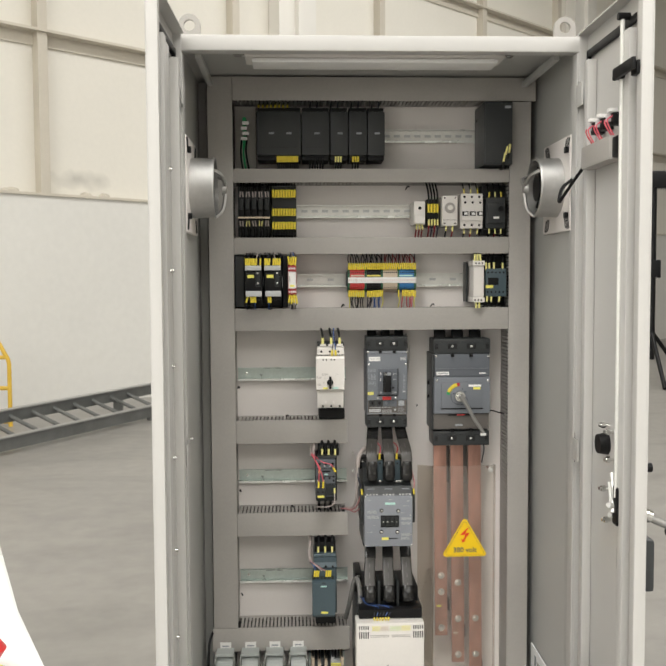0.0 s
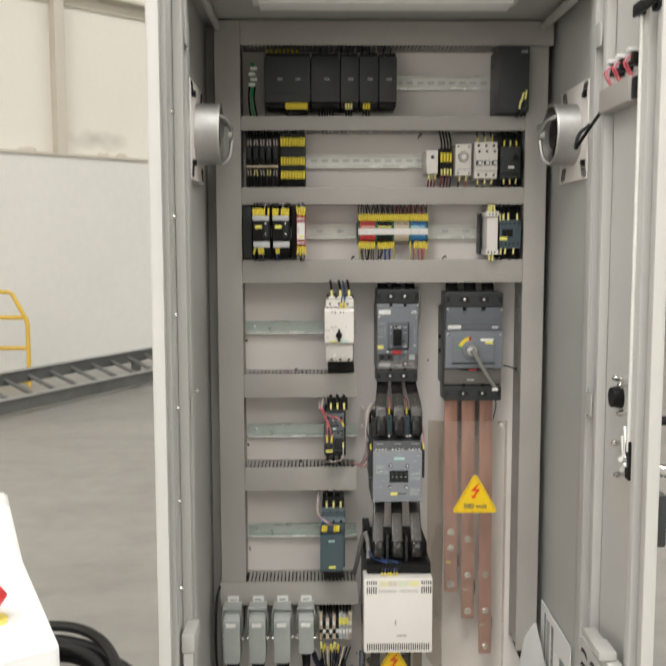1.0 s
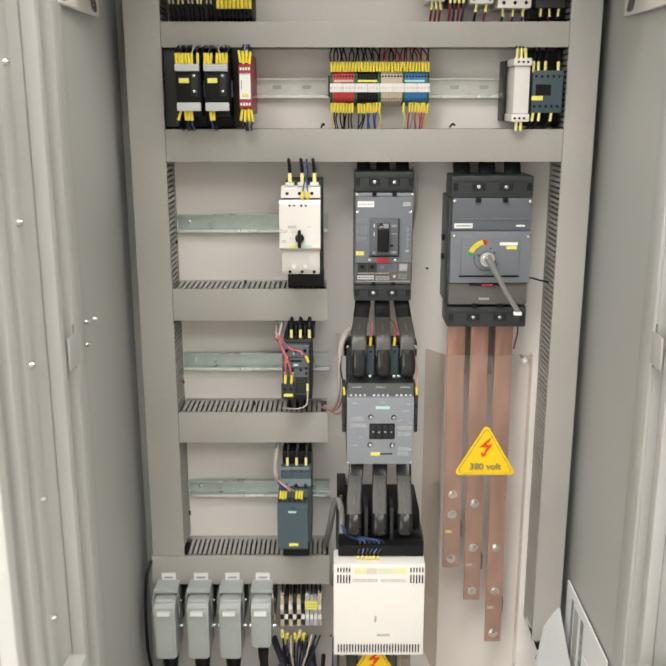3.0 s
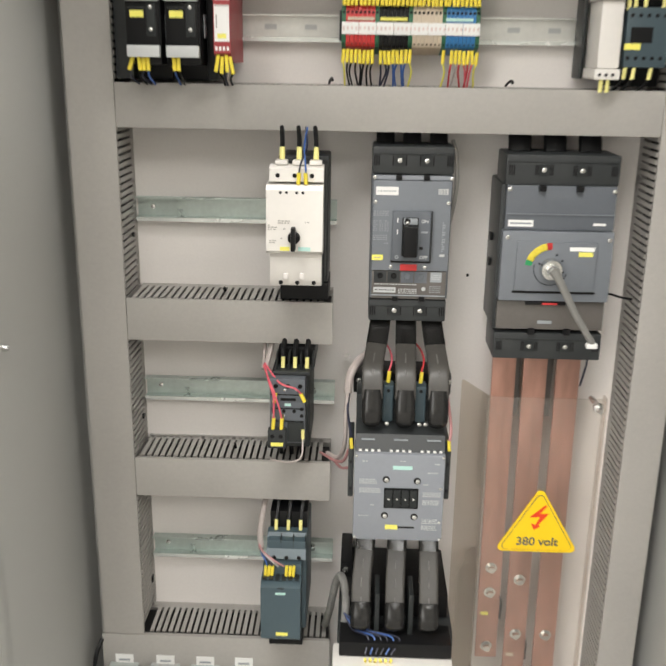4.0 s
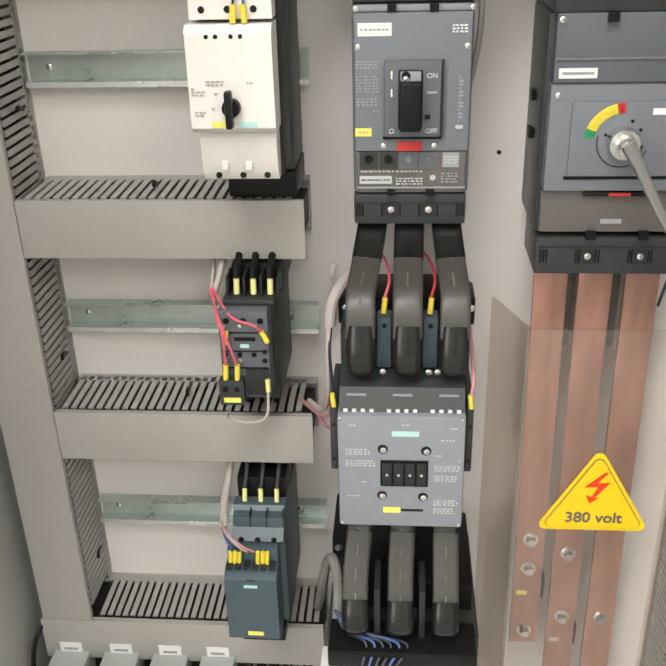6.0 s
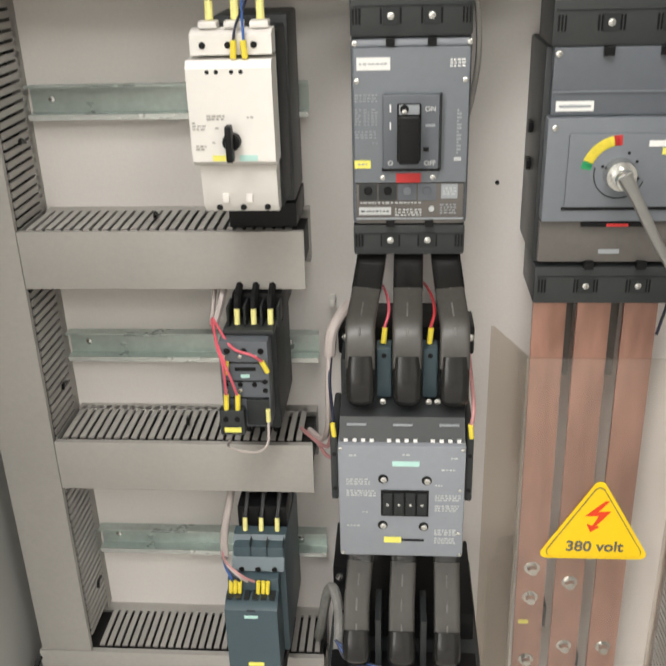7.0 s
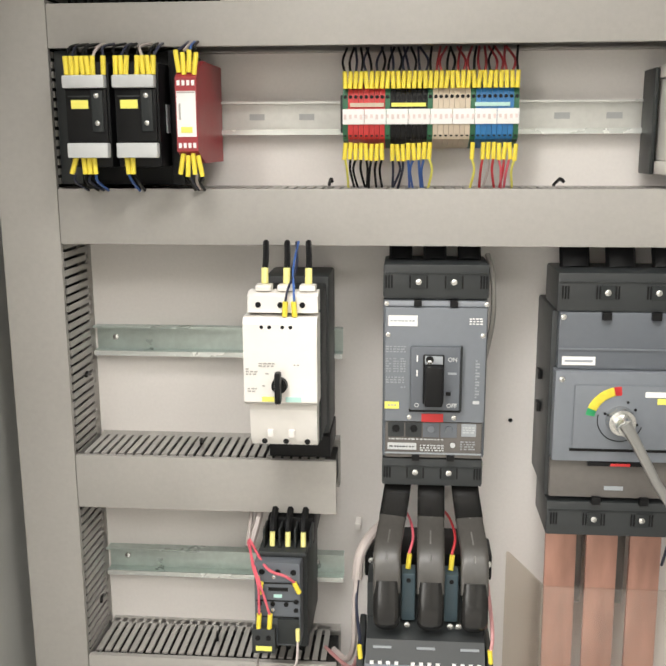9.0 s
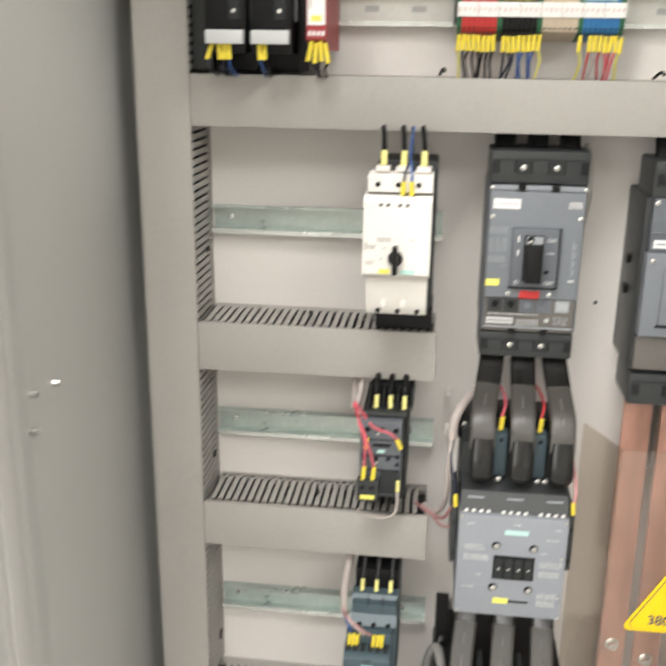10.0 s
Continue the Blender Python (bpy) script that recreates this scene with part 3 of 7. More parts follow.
# mounting plate
plate = thing("mounting_plate", (0.107, 2.15, 0.39), "grey painted steel mounting plate bolted into the cabinet", "mounting plate")
bx("plate", PLATE, plate, -0.267, 0.485, 2.15, 2.153, 0.39, 1.988)
bx("plate_fold", PLATE, plate, -0.267, 0.485, 2.154, 2.168, 0.39, 0.393)
bm = box(bmesh.new(), -0.272, -0.268, 2.13, 2.2, 0.42, 1.98)
part("plate_edge", bm, PLATE, plate)
for x in (-0.255, 0.474):
    screw(plate, x, 2.15, 0.42, 0.006)
for x, z in ((0.232, 1.21), (0.235, 0.60), (0.38, 0.55), (0.06, 0.47)):
    hole(plate, x, 2.15, z, 0.0022)

# ---- doors ----


def door_axes(hinge, swing, mirror):
    """Measures of a door leaf: u from the hinge along the leaf, w towards its inside, z up."""
    a = radians(swing)
    u = Vector((math.cos(a) * (1 if mirror else -1), -math.sin(a), 0))
    w = Vector((math.sin(a) * (1 if mirror else -1), math.cos(a), 0))
    return Matrix(((u.x, w.x, 0, hinge[0]), (u.y, w.y, 0, hinge[1]), (0, 0, 1, 0), (0, 0, 0, 1)))


def leaf_box(m, *b, bev=0.0):
    bm = box(bmesh.new(), *b, bev)
    bmesh.ops.transform(bm, matrix=m, verts=bm.verts)
    return bm


def leaf_rod(m, p0, p1, r, r1=None, seg=14):
    bm = drum(bmesh.new(), p0, p1, r, r1, seg)
    bmesh.ops.transform(bm, matrix=m, verts=bm.verts)
    return bm


DZ0, DZ1 = 0.2, 2.0


def door(name, m, label, DW):
    d = thing(name, (m.translation.x, m.translation.y, 0.2), label, "cabinet door", "cabinet doors")
    part("skin", leaf_box(m, 0.0, DW, 0.0, 0.002, DZ0, DZ1), PAINT_EDGE, d)
    part("edge_fold", leaf_box(m, DW - 0.003, DW, 0.002, 0.02, DZ0, DZ1, bev=0.001), PAINT_EDGE, d)
    part("edge_fold", leaf_box(m, 0.0, 0.003, 0.002, 0.018, DZ0, DZ1, bev=0.001), PAINT_EDGE, d)
    part("edge_fold", leaf_box(m, 0.004, DW - 0.004, 0.002, 0.024, DZ1 - 0.003, DZ1), PAINT_EDGE, d)
    part("edge_fold", leaf_box(m, 0.004, DW - 0.004, 0.002, 0.024, DZ0, DZ0 + 0.003), PAINT_EDGE, d)
    part("lip", leaf_box(m, DW - 0.02, DW - 0.003, 0.017, 0.02, DZ0 + 0.004, DZ1 - 0.004, bev=0.001), PAINT_EDGE, d)
    part("gasket", leaf_box(m, DW - 0.05, DW - 0.036, 0.0025, 0.011, DZ0 + 0.035, DZ1 - 0.035, bev=0.003), DUCT, d, "grey foam gasket")
    part("gasket", leaf_box(m, 0.02, 0.03, 0.0025, 0.011, DZ0 + 0.035, DZ1 - 0.035, bev=0.003), BLACK, d)
    part("gasket", leaf_box(m, 0.03, DW - 0.05, 0.0025, 0.011, DZ1 - 0.05, DZ1 - 0.036, bev=0.003), BLACK, d)
    for u0, u1 in ((0.042, 0.062), (DW - 0.082, DW - 0.056)):
        part("tube_frame", leaf_box(m, u0, u1, 0.0025, 0.021, DZ0 + 0.05, DZ1 - 0.06, bev=0.003), PAINT_EDGE, d)
    for z in (1.88, 1.18, 0.45):
        part("hinge", leaf_rod(m, (-0.004, 0.012, z - 0.03), (-0.004, 0.012, z + 0.03), 0.006), STEEL, d, "zinc hinge pin")
        part("hinge_plate", leaf_box(m, 0.002, 0.04, 0.0215, 0.0245, z - 0.022, z + 0.022, bev=0.001), PAINT_EDGE, d)
    return d


ML = door_axes((CX0 - 0.004, CY0 - 0.02), 91.0, True)
MR = door_axes((CX1 + 0.004, CY0 - 0.02), 89.6, False)
dl = door("cabinet_door", ML, "light grey steel cabinet door swung open square to the front", 0.288)
dr = door("cabinet_door", MR, "open light grey steel cabinet door with lock rod and wiring", 0.335)
studrail = part("stud_rail", leaf_box(ML, 0.14, 0.175, 0.0025, 0.016, DZ0 + 0.05, DZ1 - 0.06, bev=0.003), PAINT_EDGE, dl)
for z in (1.72, 1.54, 1.368, 1.202, 1.032, 0.87, 0.71, 0.55):
    part("stud", leaf_rod(ML, (0.158, 0.016, z), (0.158, 0.021, z), 0.0045, 0.003, 10), STEEL, studrail)
part("door_stay", leaf_box(ML, 0.13, 0.2, 0.022, 0.046, 0.765, 0.8, bev=0.004), PAINT_EDGE, dl, "white folded door stay bracket")
bm = prism(bmesh.new(), [(0.15, 0.026), (0.2, 0.026), (0.195, 0.042), (0.16, 0.042)], "z", 0.42, 0.765)
bmesh.ops.transform(bm, matrix=ML, verts=bm.verts)
part("stay_arm", bm, PAINT_EDGE, dl)

# right leaf: lock rod, guides, contact blocks, lock case, handle, filter
ROD_U = 0.25
part("lock_rod", leaf_rod(MR, (ROD_U, 0.022, 1.14), (ROD_U, 0.022, 1.965), 0.004), ZINC_P, dr, "zinc vertical lock rod")
part("rod_end", leaf_rod(MR, (ROD_U, 0.01, 1.965), (ROD_U, 0.03, 1.965), 0.0065), BLACK, dr)
guide = part("rod_guide", leaf_box(MR, 0.236, 0.33, 0.0275, 0.034, 1.86, 1.88, bev=0.002), BLACK, dr, "black plastic rod guide")
part("guide_loop", leaf_box(MR, 0.237, 0.263, 0.0025, 0.0272, 1.86, 1.882, bev=0.004), BLACK, guide)
part("guide_foot", leaf_box(MR, 0.3, 0.328, 0.0025, 0.026, 1.853, 1.876, bev=0.004), BLACK, guide)
# latch: plate, crank links, black case and its bolts
latch = part("latch_plate", leaf_box(MR, 0.222, 0.246, 0.003, 0.008, 1.0, 1.17, bev=0.001), ZINC_P, dr, "zinc latch plate")
part("latch_case", leaf_box(MR, 0.236, 0.262, 0.008, 0.024, 1.09, 1.158, bev=0.004), BLACK, latch, "black latch case")
part("latch_slot", leaf_box(MR, 0.228, 0.243, 0.0082, 0.012, 1.004, 1.046, bev=0.002), BLACK, latch)
for q0, q1, r in (((0.2, 0.012, 1.172), (0.232, 0.018, 1.118), 0.0035), ((0.188, 0.012, 1.152), (0.222, 0.02, 1.112), 0.003), ((0.234, 0.02, 1.14), (0.246, 0.026, 1.112), 0.0045),
                  ((0.2, 0.01, 1.115), (0.216, 0.024, 1.118), 0.004), ((0.224, 0.012, 1.1), (0.232, 0.026, 1.104), 0.0048), ((0.242, 0.022, 1.122), (0.248, 0.034, 1.126), 0.005)):
    part("latch_link", leaf_rod(MR, q0, q1, r, seg=10), ZINC_P, latch)
for u, z in ((0.151, 1.251), (0.178, 1.243), (0.18, 1.192), (0.155, 1.133), (0.173, 1.079)):
    stud = part("stud", leaf_rod(MR, (u, 0.002, z), (u, 0.02, z), 0.0035, 0.0035, 10), STEEL, dr)
    part("stud_nut", leaf_rod(MR, (u, 0.009, z), (u, 0.016, z), 0.006, 0.0058, 6), STEEL, stud)
bm = leaf_rod(MR, (0.144, 0.002, 1.215), (0.144, 0.02, 1.215), 0.021, 0.018, 22)
part("grommet", bm, BLACK, dr, "black rubber cable grommet")
bm = leaf_box(MR, 0.285, 0.325, -0.02, -0.002, 0.995, 1.085, bev=0.008)
part("swing_handle", bm, DARK, dr, "dark grey swing handle outside the door")
lock = part("lock_barrel", leaf_rod(MR, (0.3, -0.002, 1.125), (0.3, -0.02, 1.118), 0.011), STEEL, dr, "chromed lock barrel")
part("key_bar", leaf_rod(MR, (0.3, -0.02, 1.116), (0.31, -0.05, 1.104), 0.007), LEVER, lock, "dull metal key bar")
part("key_sleeve", leaf_rod(MR, (0.308, -0.045, 1.098), (0.31, -0.075, 1.092), 0.0095), BLACK, lock)
bm = leaf_rod(MR, (0.31, -0.016, 1.205), (0.31, -0.002, 1.205), 0.008)
part("push_button", bm, BLACK, dr)
channel = part("wiring_channel", leaf_box(MR, 0.06, 0.216, 0.003, 0.031, 1.73, 1.772, bev=0.003), DUCT, dr, "short grey wiring channel on the door")
part("channel_end", leaf_box(MR, 0.2165, 0.245, 0.005, 0.026, 1.733, 1.768, bev=0.003), BLACK, channel)
for i, u in enumerate((0.092, 0.138, 0.196)):
    blk = part("contact_block", leaf_box(MR, u, u + 0.024, 0.003, 0.024, 1.79, 1.812, bev=0.003), BLACK, dr, "black push-button contact block")
    part("contact_cap", leaf_box(MR, u + 0.002, u + 0.017, 0.014, 0.03, 1.8125, 1.82, bev=0.002), WHITE, blk)
    part("contact_clip", leaf_box(MR, u + 0.004, u + 0.01, 0.024, 0.032, 1.797, 1.809, bev=0.001), STRIP, blk)
    for k in range(2):
        p = [MR @ Vector(q) for q in ((u + 0.005 + 0.011 * k, 0.024, 1.806), (u + 0.002 + 0.013 * k, 0.033, 1.796), (u + 0.005 + 0.009 * k, 0.02, 1.771))]
        wire(PINKWIRE if k or i else REDWIRE, blk, 0.0015, *p)
p = [MR @ Vector(q) for q in ((0.06, 0.026, 1.735), (0.04, 0.036, 1.715), (0.012, 0.05, 1.685), (-0.008, 0.052, 1.675), (-0.024, 0.048, 1.683), (-0.03, 0.04, 1.705), (-0.032, 0.02, 1.722))]
wire(BLACK, dr, 0.0036, *p, name="door_cable", label="black cable looped across the hinge")
# filter with curved louvres low on the right leaf
filt = thing("filter_fan", tuple(MR @ Vector((0.2, 0.03, 0.62))), "light grey filter housing with crescent louvres on the door", "fan filter")
part("housing", leaf_box(MR, 0.1, 0.305, 0.022, 0.05, 0.5, 0.765, bev=0.008), PAINT_EDGE, filt)
part("rim", leaf_box(MR, 0.112, 0.293, 0.05, 0.056, 0.512, 0.753, bev=0.005), PAINT_EDGE, filt)
part("clip", leaf_box(MR, 0.19, 0.25, 0.03, 0.062, 0.766, 0.782, bev=0.004), PAINT_EDGE, filt, "white snap clip on the top edge")
for i in range(8):
    for k in range(3):
        uc, zc = 0.145 + 0.056 * k, 0.534 + 0.027 * i
        arc = [MR @ Vector((uc + 0.021 * math.sin(a), 0.0568, zc + 0.012 * math.cos(a))) for a in (-1.25 + 0.25 * j for j in range(11))]
        part("louvre_slot", sweep(bmesh.new(), arc, 0.0042, 0.0012, seg=8, side=(0, 0, 1), widths=[0.2, 0.5, 0.75, 0.9, 1, 1, 1, 0.9, 0.75, 0.5, 0.2]), BLACK, filt)

# ---- documents in the wall pocket ----
docs = thing("document_pocket", (0.5, 1.95, 0.35), "clear pocket with printed manuals on the cabinet side wall", "document pocket")
bm = prism(bmesh.new(), [(1.82, 0.33), (2.075, 0.33), (2.075, 0.635), (1.83, 0.63)], "x", 0.5015, 0.5045)
part("manual", bm, PAPER, docs)
for y0, y1, z0, z1, mat in ((2.026, 2.036, 0.4, 0.62, PAPER_D), (1.992, 2.016, 0.36, 0.612, PRINT_D), (1.96, 1.975, 0.34, 0.615, PAPER_D), (1.905, 1.952, 0.34, 0.56, WHITE), (1.848, 1.902, 0.34, 0.572, PAPER_D)):
    bx("printed_panel", mat, docs, 0.5, 0.5012, y0, y1, z0, z1)
for k in range(12):
    bx("printed_line", PRINT_D, docs, 0.4992, 0.4998, 1.963, 1.972, 0.36 + 0.02 * k, 0.368 + 0.02 * k)
bx("picture", SLATE, docs, 0.4986, 0.4997, 1.856, 1.894, 0.44, 0.555)
bx("picture", WHITE, docs, 0.4978, 0.4984, 1.864, 1.886, 0.46, 0.535)
bx("pocket_front", ACRYLIC_D, docs, 0.47, 0.472, 1.8, 2.08, 0.33, 0.44)
bx("pocket_side", ACRYLIC_D, docs, 0.4725, 0.507, 2.08, 2.082, 0.33, 0.44)
sheet = thing("loose_sheet", (0.46, 1.9, 0.34), "white paper sheets curling out of the pocket", "paper")
for k in range(3):
    d = Vector((-0.003 * k, 0.004 * k, -0.006 * k))
    near = [Vector(p) + d for p in ((0.487, 2.09, 0.602), (0.489, 2.0, 0.533), (0.491, 1.9, 0.475), (0.491, 1.82, 0.38))]
    far = [Vector(p) + d for p in ((0.486, 2.091, 0.603), (0.437, 2.0, 0.476), (0.456, 1.9, 0.42), (0.464, 1.82, 0.36))]
    near, far = ([p.lerp(q, j / 5) for p, q in zip(row, row[1:]) for j in range(5)] + [row[-1]] for row in (near, far))
    bm = bmesh.new()
    g = []
    for p, q in zip(near, far):
        g.append([bm.verts.new(p.lerp(q, j / 8) + Vector((0.004 * math.sin(j * 0.39 + 0.4 * k), -0.008 * math.sin(j * 0.39), 0))) for j in range(9)])
    for r0, r1 in zip(g, g[1:]):
        for j in range(8):
            bm.faces.new((r0[j], r1[j], r1[j + 1], r0[j + 1]))
    bmesh.ops.solidify(bm, geom=bm.faces[:], thickness=0.0005)
    part("page", bm, PAPER, sheet)

# ---- fans on the side walls ----


def side_fan(x, s, label):
    """A round fan on a square perforated plate; s points from the wall into the cabinet."""
    f = thing("fan", (x, 1.878, 1.716), label, "fan", "cabinet fans")
    pl = part("fan_plate", box(bmesh.new(), min(x + s * 0.003, x + s * 0.012), max(x + s * 0.003, x + s * 0.012), 1.785, 1.983, 1.62, 1.815, 0.003), PLATE, f, "pale perforated plate behind the fan")
    for i in range(4):
        for cy, cz in ((1.806, 1.797), (1.95, 1.797), (1.806, 1.638), (1.95, 1.638)):
            bm = box(bmesh.new(), min(x + s * 0.012, x + s * 0.0125), max(x + s * 0.012, x + s * 0.0125), cy - 0.016 + 0.008 * i, cy - 0.0115 + 0.008 * i, cz - 0.015 + 0.002 * abs(i - 1.5), cz + 0.015 - 0.002 * abs(i - 1.5))
            sl = (0.45 if cy > 1.878 else -0.45) * (1 if cz > 1.72 else -1)
            for v in bm.verts:
                v.co.y += sl * (v.co.z - cz)
            part("vent_slot", bm, BLACK, pl)
    for cz in (1.785, 1.652):
        bx("plate_clip", BLACK, f, min(x + s * 0.0125, x + s * 0.02), max(x + s * 0.0125, x + s * 0.02), 1.79, 1.803, cz - 0.006, cz + 0.006, 0.001)
    bm = bmesh.new()
    drum(bm, (x + s * 0.0125, 1.878, 1.716), (x + s * 0.058, 1.878, 1.716), 0.063, 0.061, 40, caps=False)
    drum(bm, (x + s * 0.058, 1.878, 1.716), (x + s * 0.062, 1.878, 1.716), 0.064, 0.063, 40, caps=False)
    drum(bm, (x + s * 0.062, 1.878, 1.716), (x + s * 0.058, 1.878, 1.716), 0.058, 0.058, 40, caps=False)
    drum(bm, (x + s * 0.062, 1.878, 1.716), (x + s * 0.0621, 1.878, 1.716), 0.063, 0.058, 40, caps=False)
    part("fan_ring", bm, ALU, f, "silver cast fan ring")
    rod("hub", BLACK, f, (x + s * 0.02, 1.878, 1.716), (x + s * 0.056, 1.878, 1.716), 0.03, 0.029, seg=24)
    for k in range(7):
        a = 2 * math.pi * k / 7
        bm = box(bmesh.new(), -0.012, 0.012, 0.028, 0.056, -0.001, 0.001)
        bmesh.ops.rotate(bm, cent=(0, 0, 0), matrix=Matrix.Rotation(0.6, 3, "Y"), verts=bm.verts)
        bmesh.ops.rotate(bm, cent=(0, 0, 0), matrix=Matrix.Rotation(a, 3, "X"), verts=bm.verts)
        bmesh.ops.translate(bm, verts=bm.verts, vec=(x + s * 0.036, 1.878, 1.716))
        part("blade", bm, BLACK, f)
    for k in range(3):
        a = 2 * math.pi * k / 3 + 0.5
        c = Vector((0, math.cos(a), math.sin(a)))
        p = Vector((x + s * 0.062, 1.878, 1.716))
        part("guard_arm", sweep(bmesh.new(), spline([p + c * 0.06, p + c * 0.045 + Vector((s * 0.014, 0, 0)), p + c * 0.012 + Vector((s * 0.02, 0, 0))], 4), 0.004, seg=6), ALU, f)
    rod("guard_cap", ALU, f, (x + s * 0.076, 1.878, 1.716), (x + s * 0.084, 1.878, 1.716), 0.016, 0.01, seg=16)
    return f


side_fan(CX0 + 0.003, 1, "round silver fan on the side wall beside the duct")
side_fan(CX1 - 0.003, -1, "round silver fan on the far side wall of the cabinet")

# ---- wiring ducts ----
FY, PY = 2.066, 2.15
SIDE_FINGER_X = finish(box(bmesh.new(), -0.0028, 0.0028, -0.033, 0.033, -0.0009, 0.0009), "finger", DUCT, False)
SIDE_FINGER_Z = finish(box(bmesh.new(), -0.0009, 0.0009, -0.033, 0.033, -0.0028, 0.0028), "finger", DUCT, False)
STEP = 0.0089


def duct(x0, x1, z0, z1, along, label, low=(), high=()):
    """A slotted duct with a snapped-on cover. low, high: stretches of the lower and upper (or left and right) wall that show."""
    d = thing("wiring_duct", ((x0 + x1) / 2, PY, z0), label, "wiring duct", "wiring ducts")
    bx("cover", DUCT, d, x0, x1, FY, FY + 0.003, z0, z1, 0.0012)
    bm = bmesh.new()
    if along == "x":
        for z in (z0 + 0.001, z1 - 0.005):
            bx("rim", DUCT, d, x0 + 0.001, x1 - 0.001, FY + 0.003, FY + 0.008, z, z + 0.004)
        box(bm, x0 + 0.002, x1 - 0.002, PY - 0.003, PY, z0 + 0.001, z1 - 0.001)
        part("base", bm, DUCT, d)
        for z in (z0 + 0.0011, z1 - 0.0029):
            bx("back_lip", DUCT, d, x0 + 0.002, x1 - 0.002, PY - 0.014, PY - 0.0031, z, z + 0.0018)
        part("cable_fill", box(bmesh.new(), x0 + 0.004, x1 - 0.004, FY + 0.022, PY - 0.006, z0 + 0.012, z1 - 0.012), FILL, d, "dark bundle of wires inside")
    else:
        for x in (x0 + 0.001, x1 - 0.005):
            bx("rim", DUCT, d, x, x + 0.004, FY + 0.003, FY + 0.008, z0 + 0.001, z1 - 0.001)
        box(bm, x0 + 0.001, x1 - 0.001, PY - 0.003, PY, z0 + 0.002, z1 - 0.002)
        part("base", bm, DUCT, d)
        for x in (x0 + 0.0011, x1 - 0.0029):
            bx("back_lip", DUCT, d, x, x + 0.0018, PY - 0.014, PY - 0.0031, z0 + 0.002, z1 - 0.002)
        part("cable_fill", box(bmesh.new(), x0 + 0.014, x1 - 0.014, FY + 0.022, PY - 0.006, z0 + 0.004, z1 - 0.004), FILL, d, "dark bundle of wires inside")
    for stretch, hi in ((low, False), (high, True)):
        for a, b in stretch:
            n = int((b - a) / STEP)
            for i in range(n):
                c = a + STEP * (i + 0.5)
                if along == "x":
                    m = Matrix.Translation((c, FY + 0.046, (z1 - 0.002) if hi else (z0 + 0.002)))
                    piece("finger", SIDE_FINGER_X, d, m)
                else:
                    m = Matrix.Translation(((x1 - 0.002) if hi else (x0 + 0.002), FY + 0.046, c))
                    piece("finger", SIDE_FINGER_Z, d, m)
    return d


XL0, XL1, XR0, XR1 = -0.266, -0.2085, 0.439, 0.489
duct(XL0, XL1, 0.69, 1.99, "z", "tall grey slotted wiring duct beside the device rows", high=((0.7, 1.93),))
duct(XR0, XR1, 0.512, 1.9345, "z", "tall grey slotted wiring duct ending above the cabinet floor", low=((0.53, 1.78),))
duct(XL1 + 0.0005, 0.50, 1.936, 1.99, "x", "grey slotted wiring duct across the top of the plate", low=((-0.2, 0.43),))
duct(XL1 + 0.0005, XR0 - 0.0005, 1.7475, 1.7795, "x", "narrow grey wiring duct under the controller row", low=((-0.2, 0.43),), high=((-0.2, 0.43),))
duct(XL1 + 0.0005, XR0 - 0.0005, 1.581, 1.620, "x", "grey wiring duct under the fuse row", high=((-0.2, 0.43),))
duct(XL1 + 0.0005, XR0 - 0.0005, 1.402, 1.4545, "x", "wide grey wiring duct under the relay row", high=((-0.2, 0.43),))
for z0, z1, lab in ((1.1345, 1.190, "short grey wiring duct under the motor breaker"), (0.912, 0.968, "short grey wiring duct under the small contactor")):
    duct(XL1 + 0.0005, 0.055, z0, z1, "x", lab, high=((-0.205, 0.053),))
duct(XL0 - 0.004, 0.058, 0.632, 0.689, "x", "grey wiring duct above the plug connectors", high=((-0.205, 0.055),))
for x, z in ((-0.206, 1.265), (-0.205, 1.015), (-0.204, 0.76), (-0.09, 1.196), (-0.08, 0.975), (0.045, 1.46), (0.26, 1.46), (0.37, 1.9), (0.2, 1.74)):
    b = thing("cable_tie", (x, FY + 0.04, z), "small black cable tie end poking from a duct", "cable tie", "cable ties")
    part("tie", sweep(bmesh.new(), spline([(x, FY + 0.05, z - 0.004), (x + 0.003, FY + 0.034, z + 0.002), (x + 0.005, FY + 0.026, z)], 4), 0.0017, seg=6), BLACK, b)

end = thing("duct_end", (XR0, PY, 0.49), "small black notched piece under the duct end", "edge trim")
part("edge", prism(bmesh.new(), [(XR0 - 0.002, 0.528), (XR0 + 0.004, 0.5115), (XR0 + 0.03, 0.5115), (XR0 + 0.022, 0.5), (XR0 + 0.012, 0.49)], "y", FY + 0.004, FY + 0.03), BLACK, end)

# ---- hat rails ----


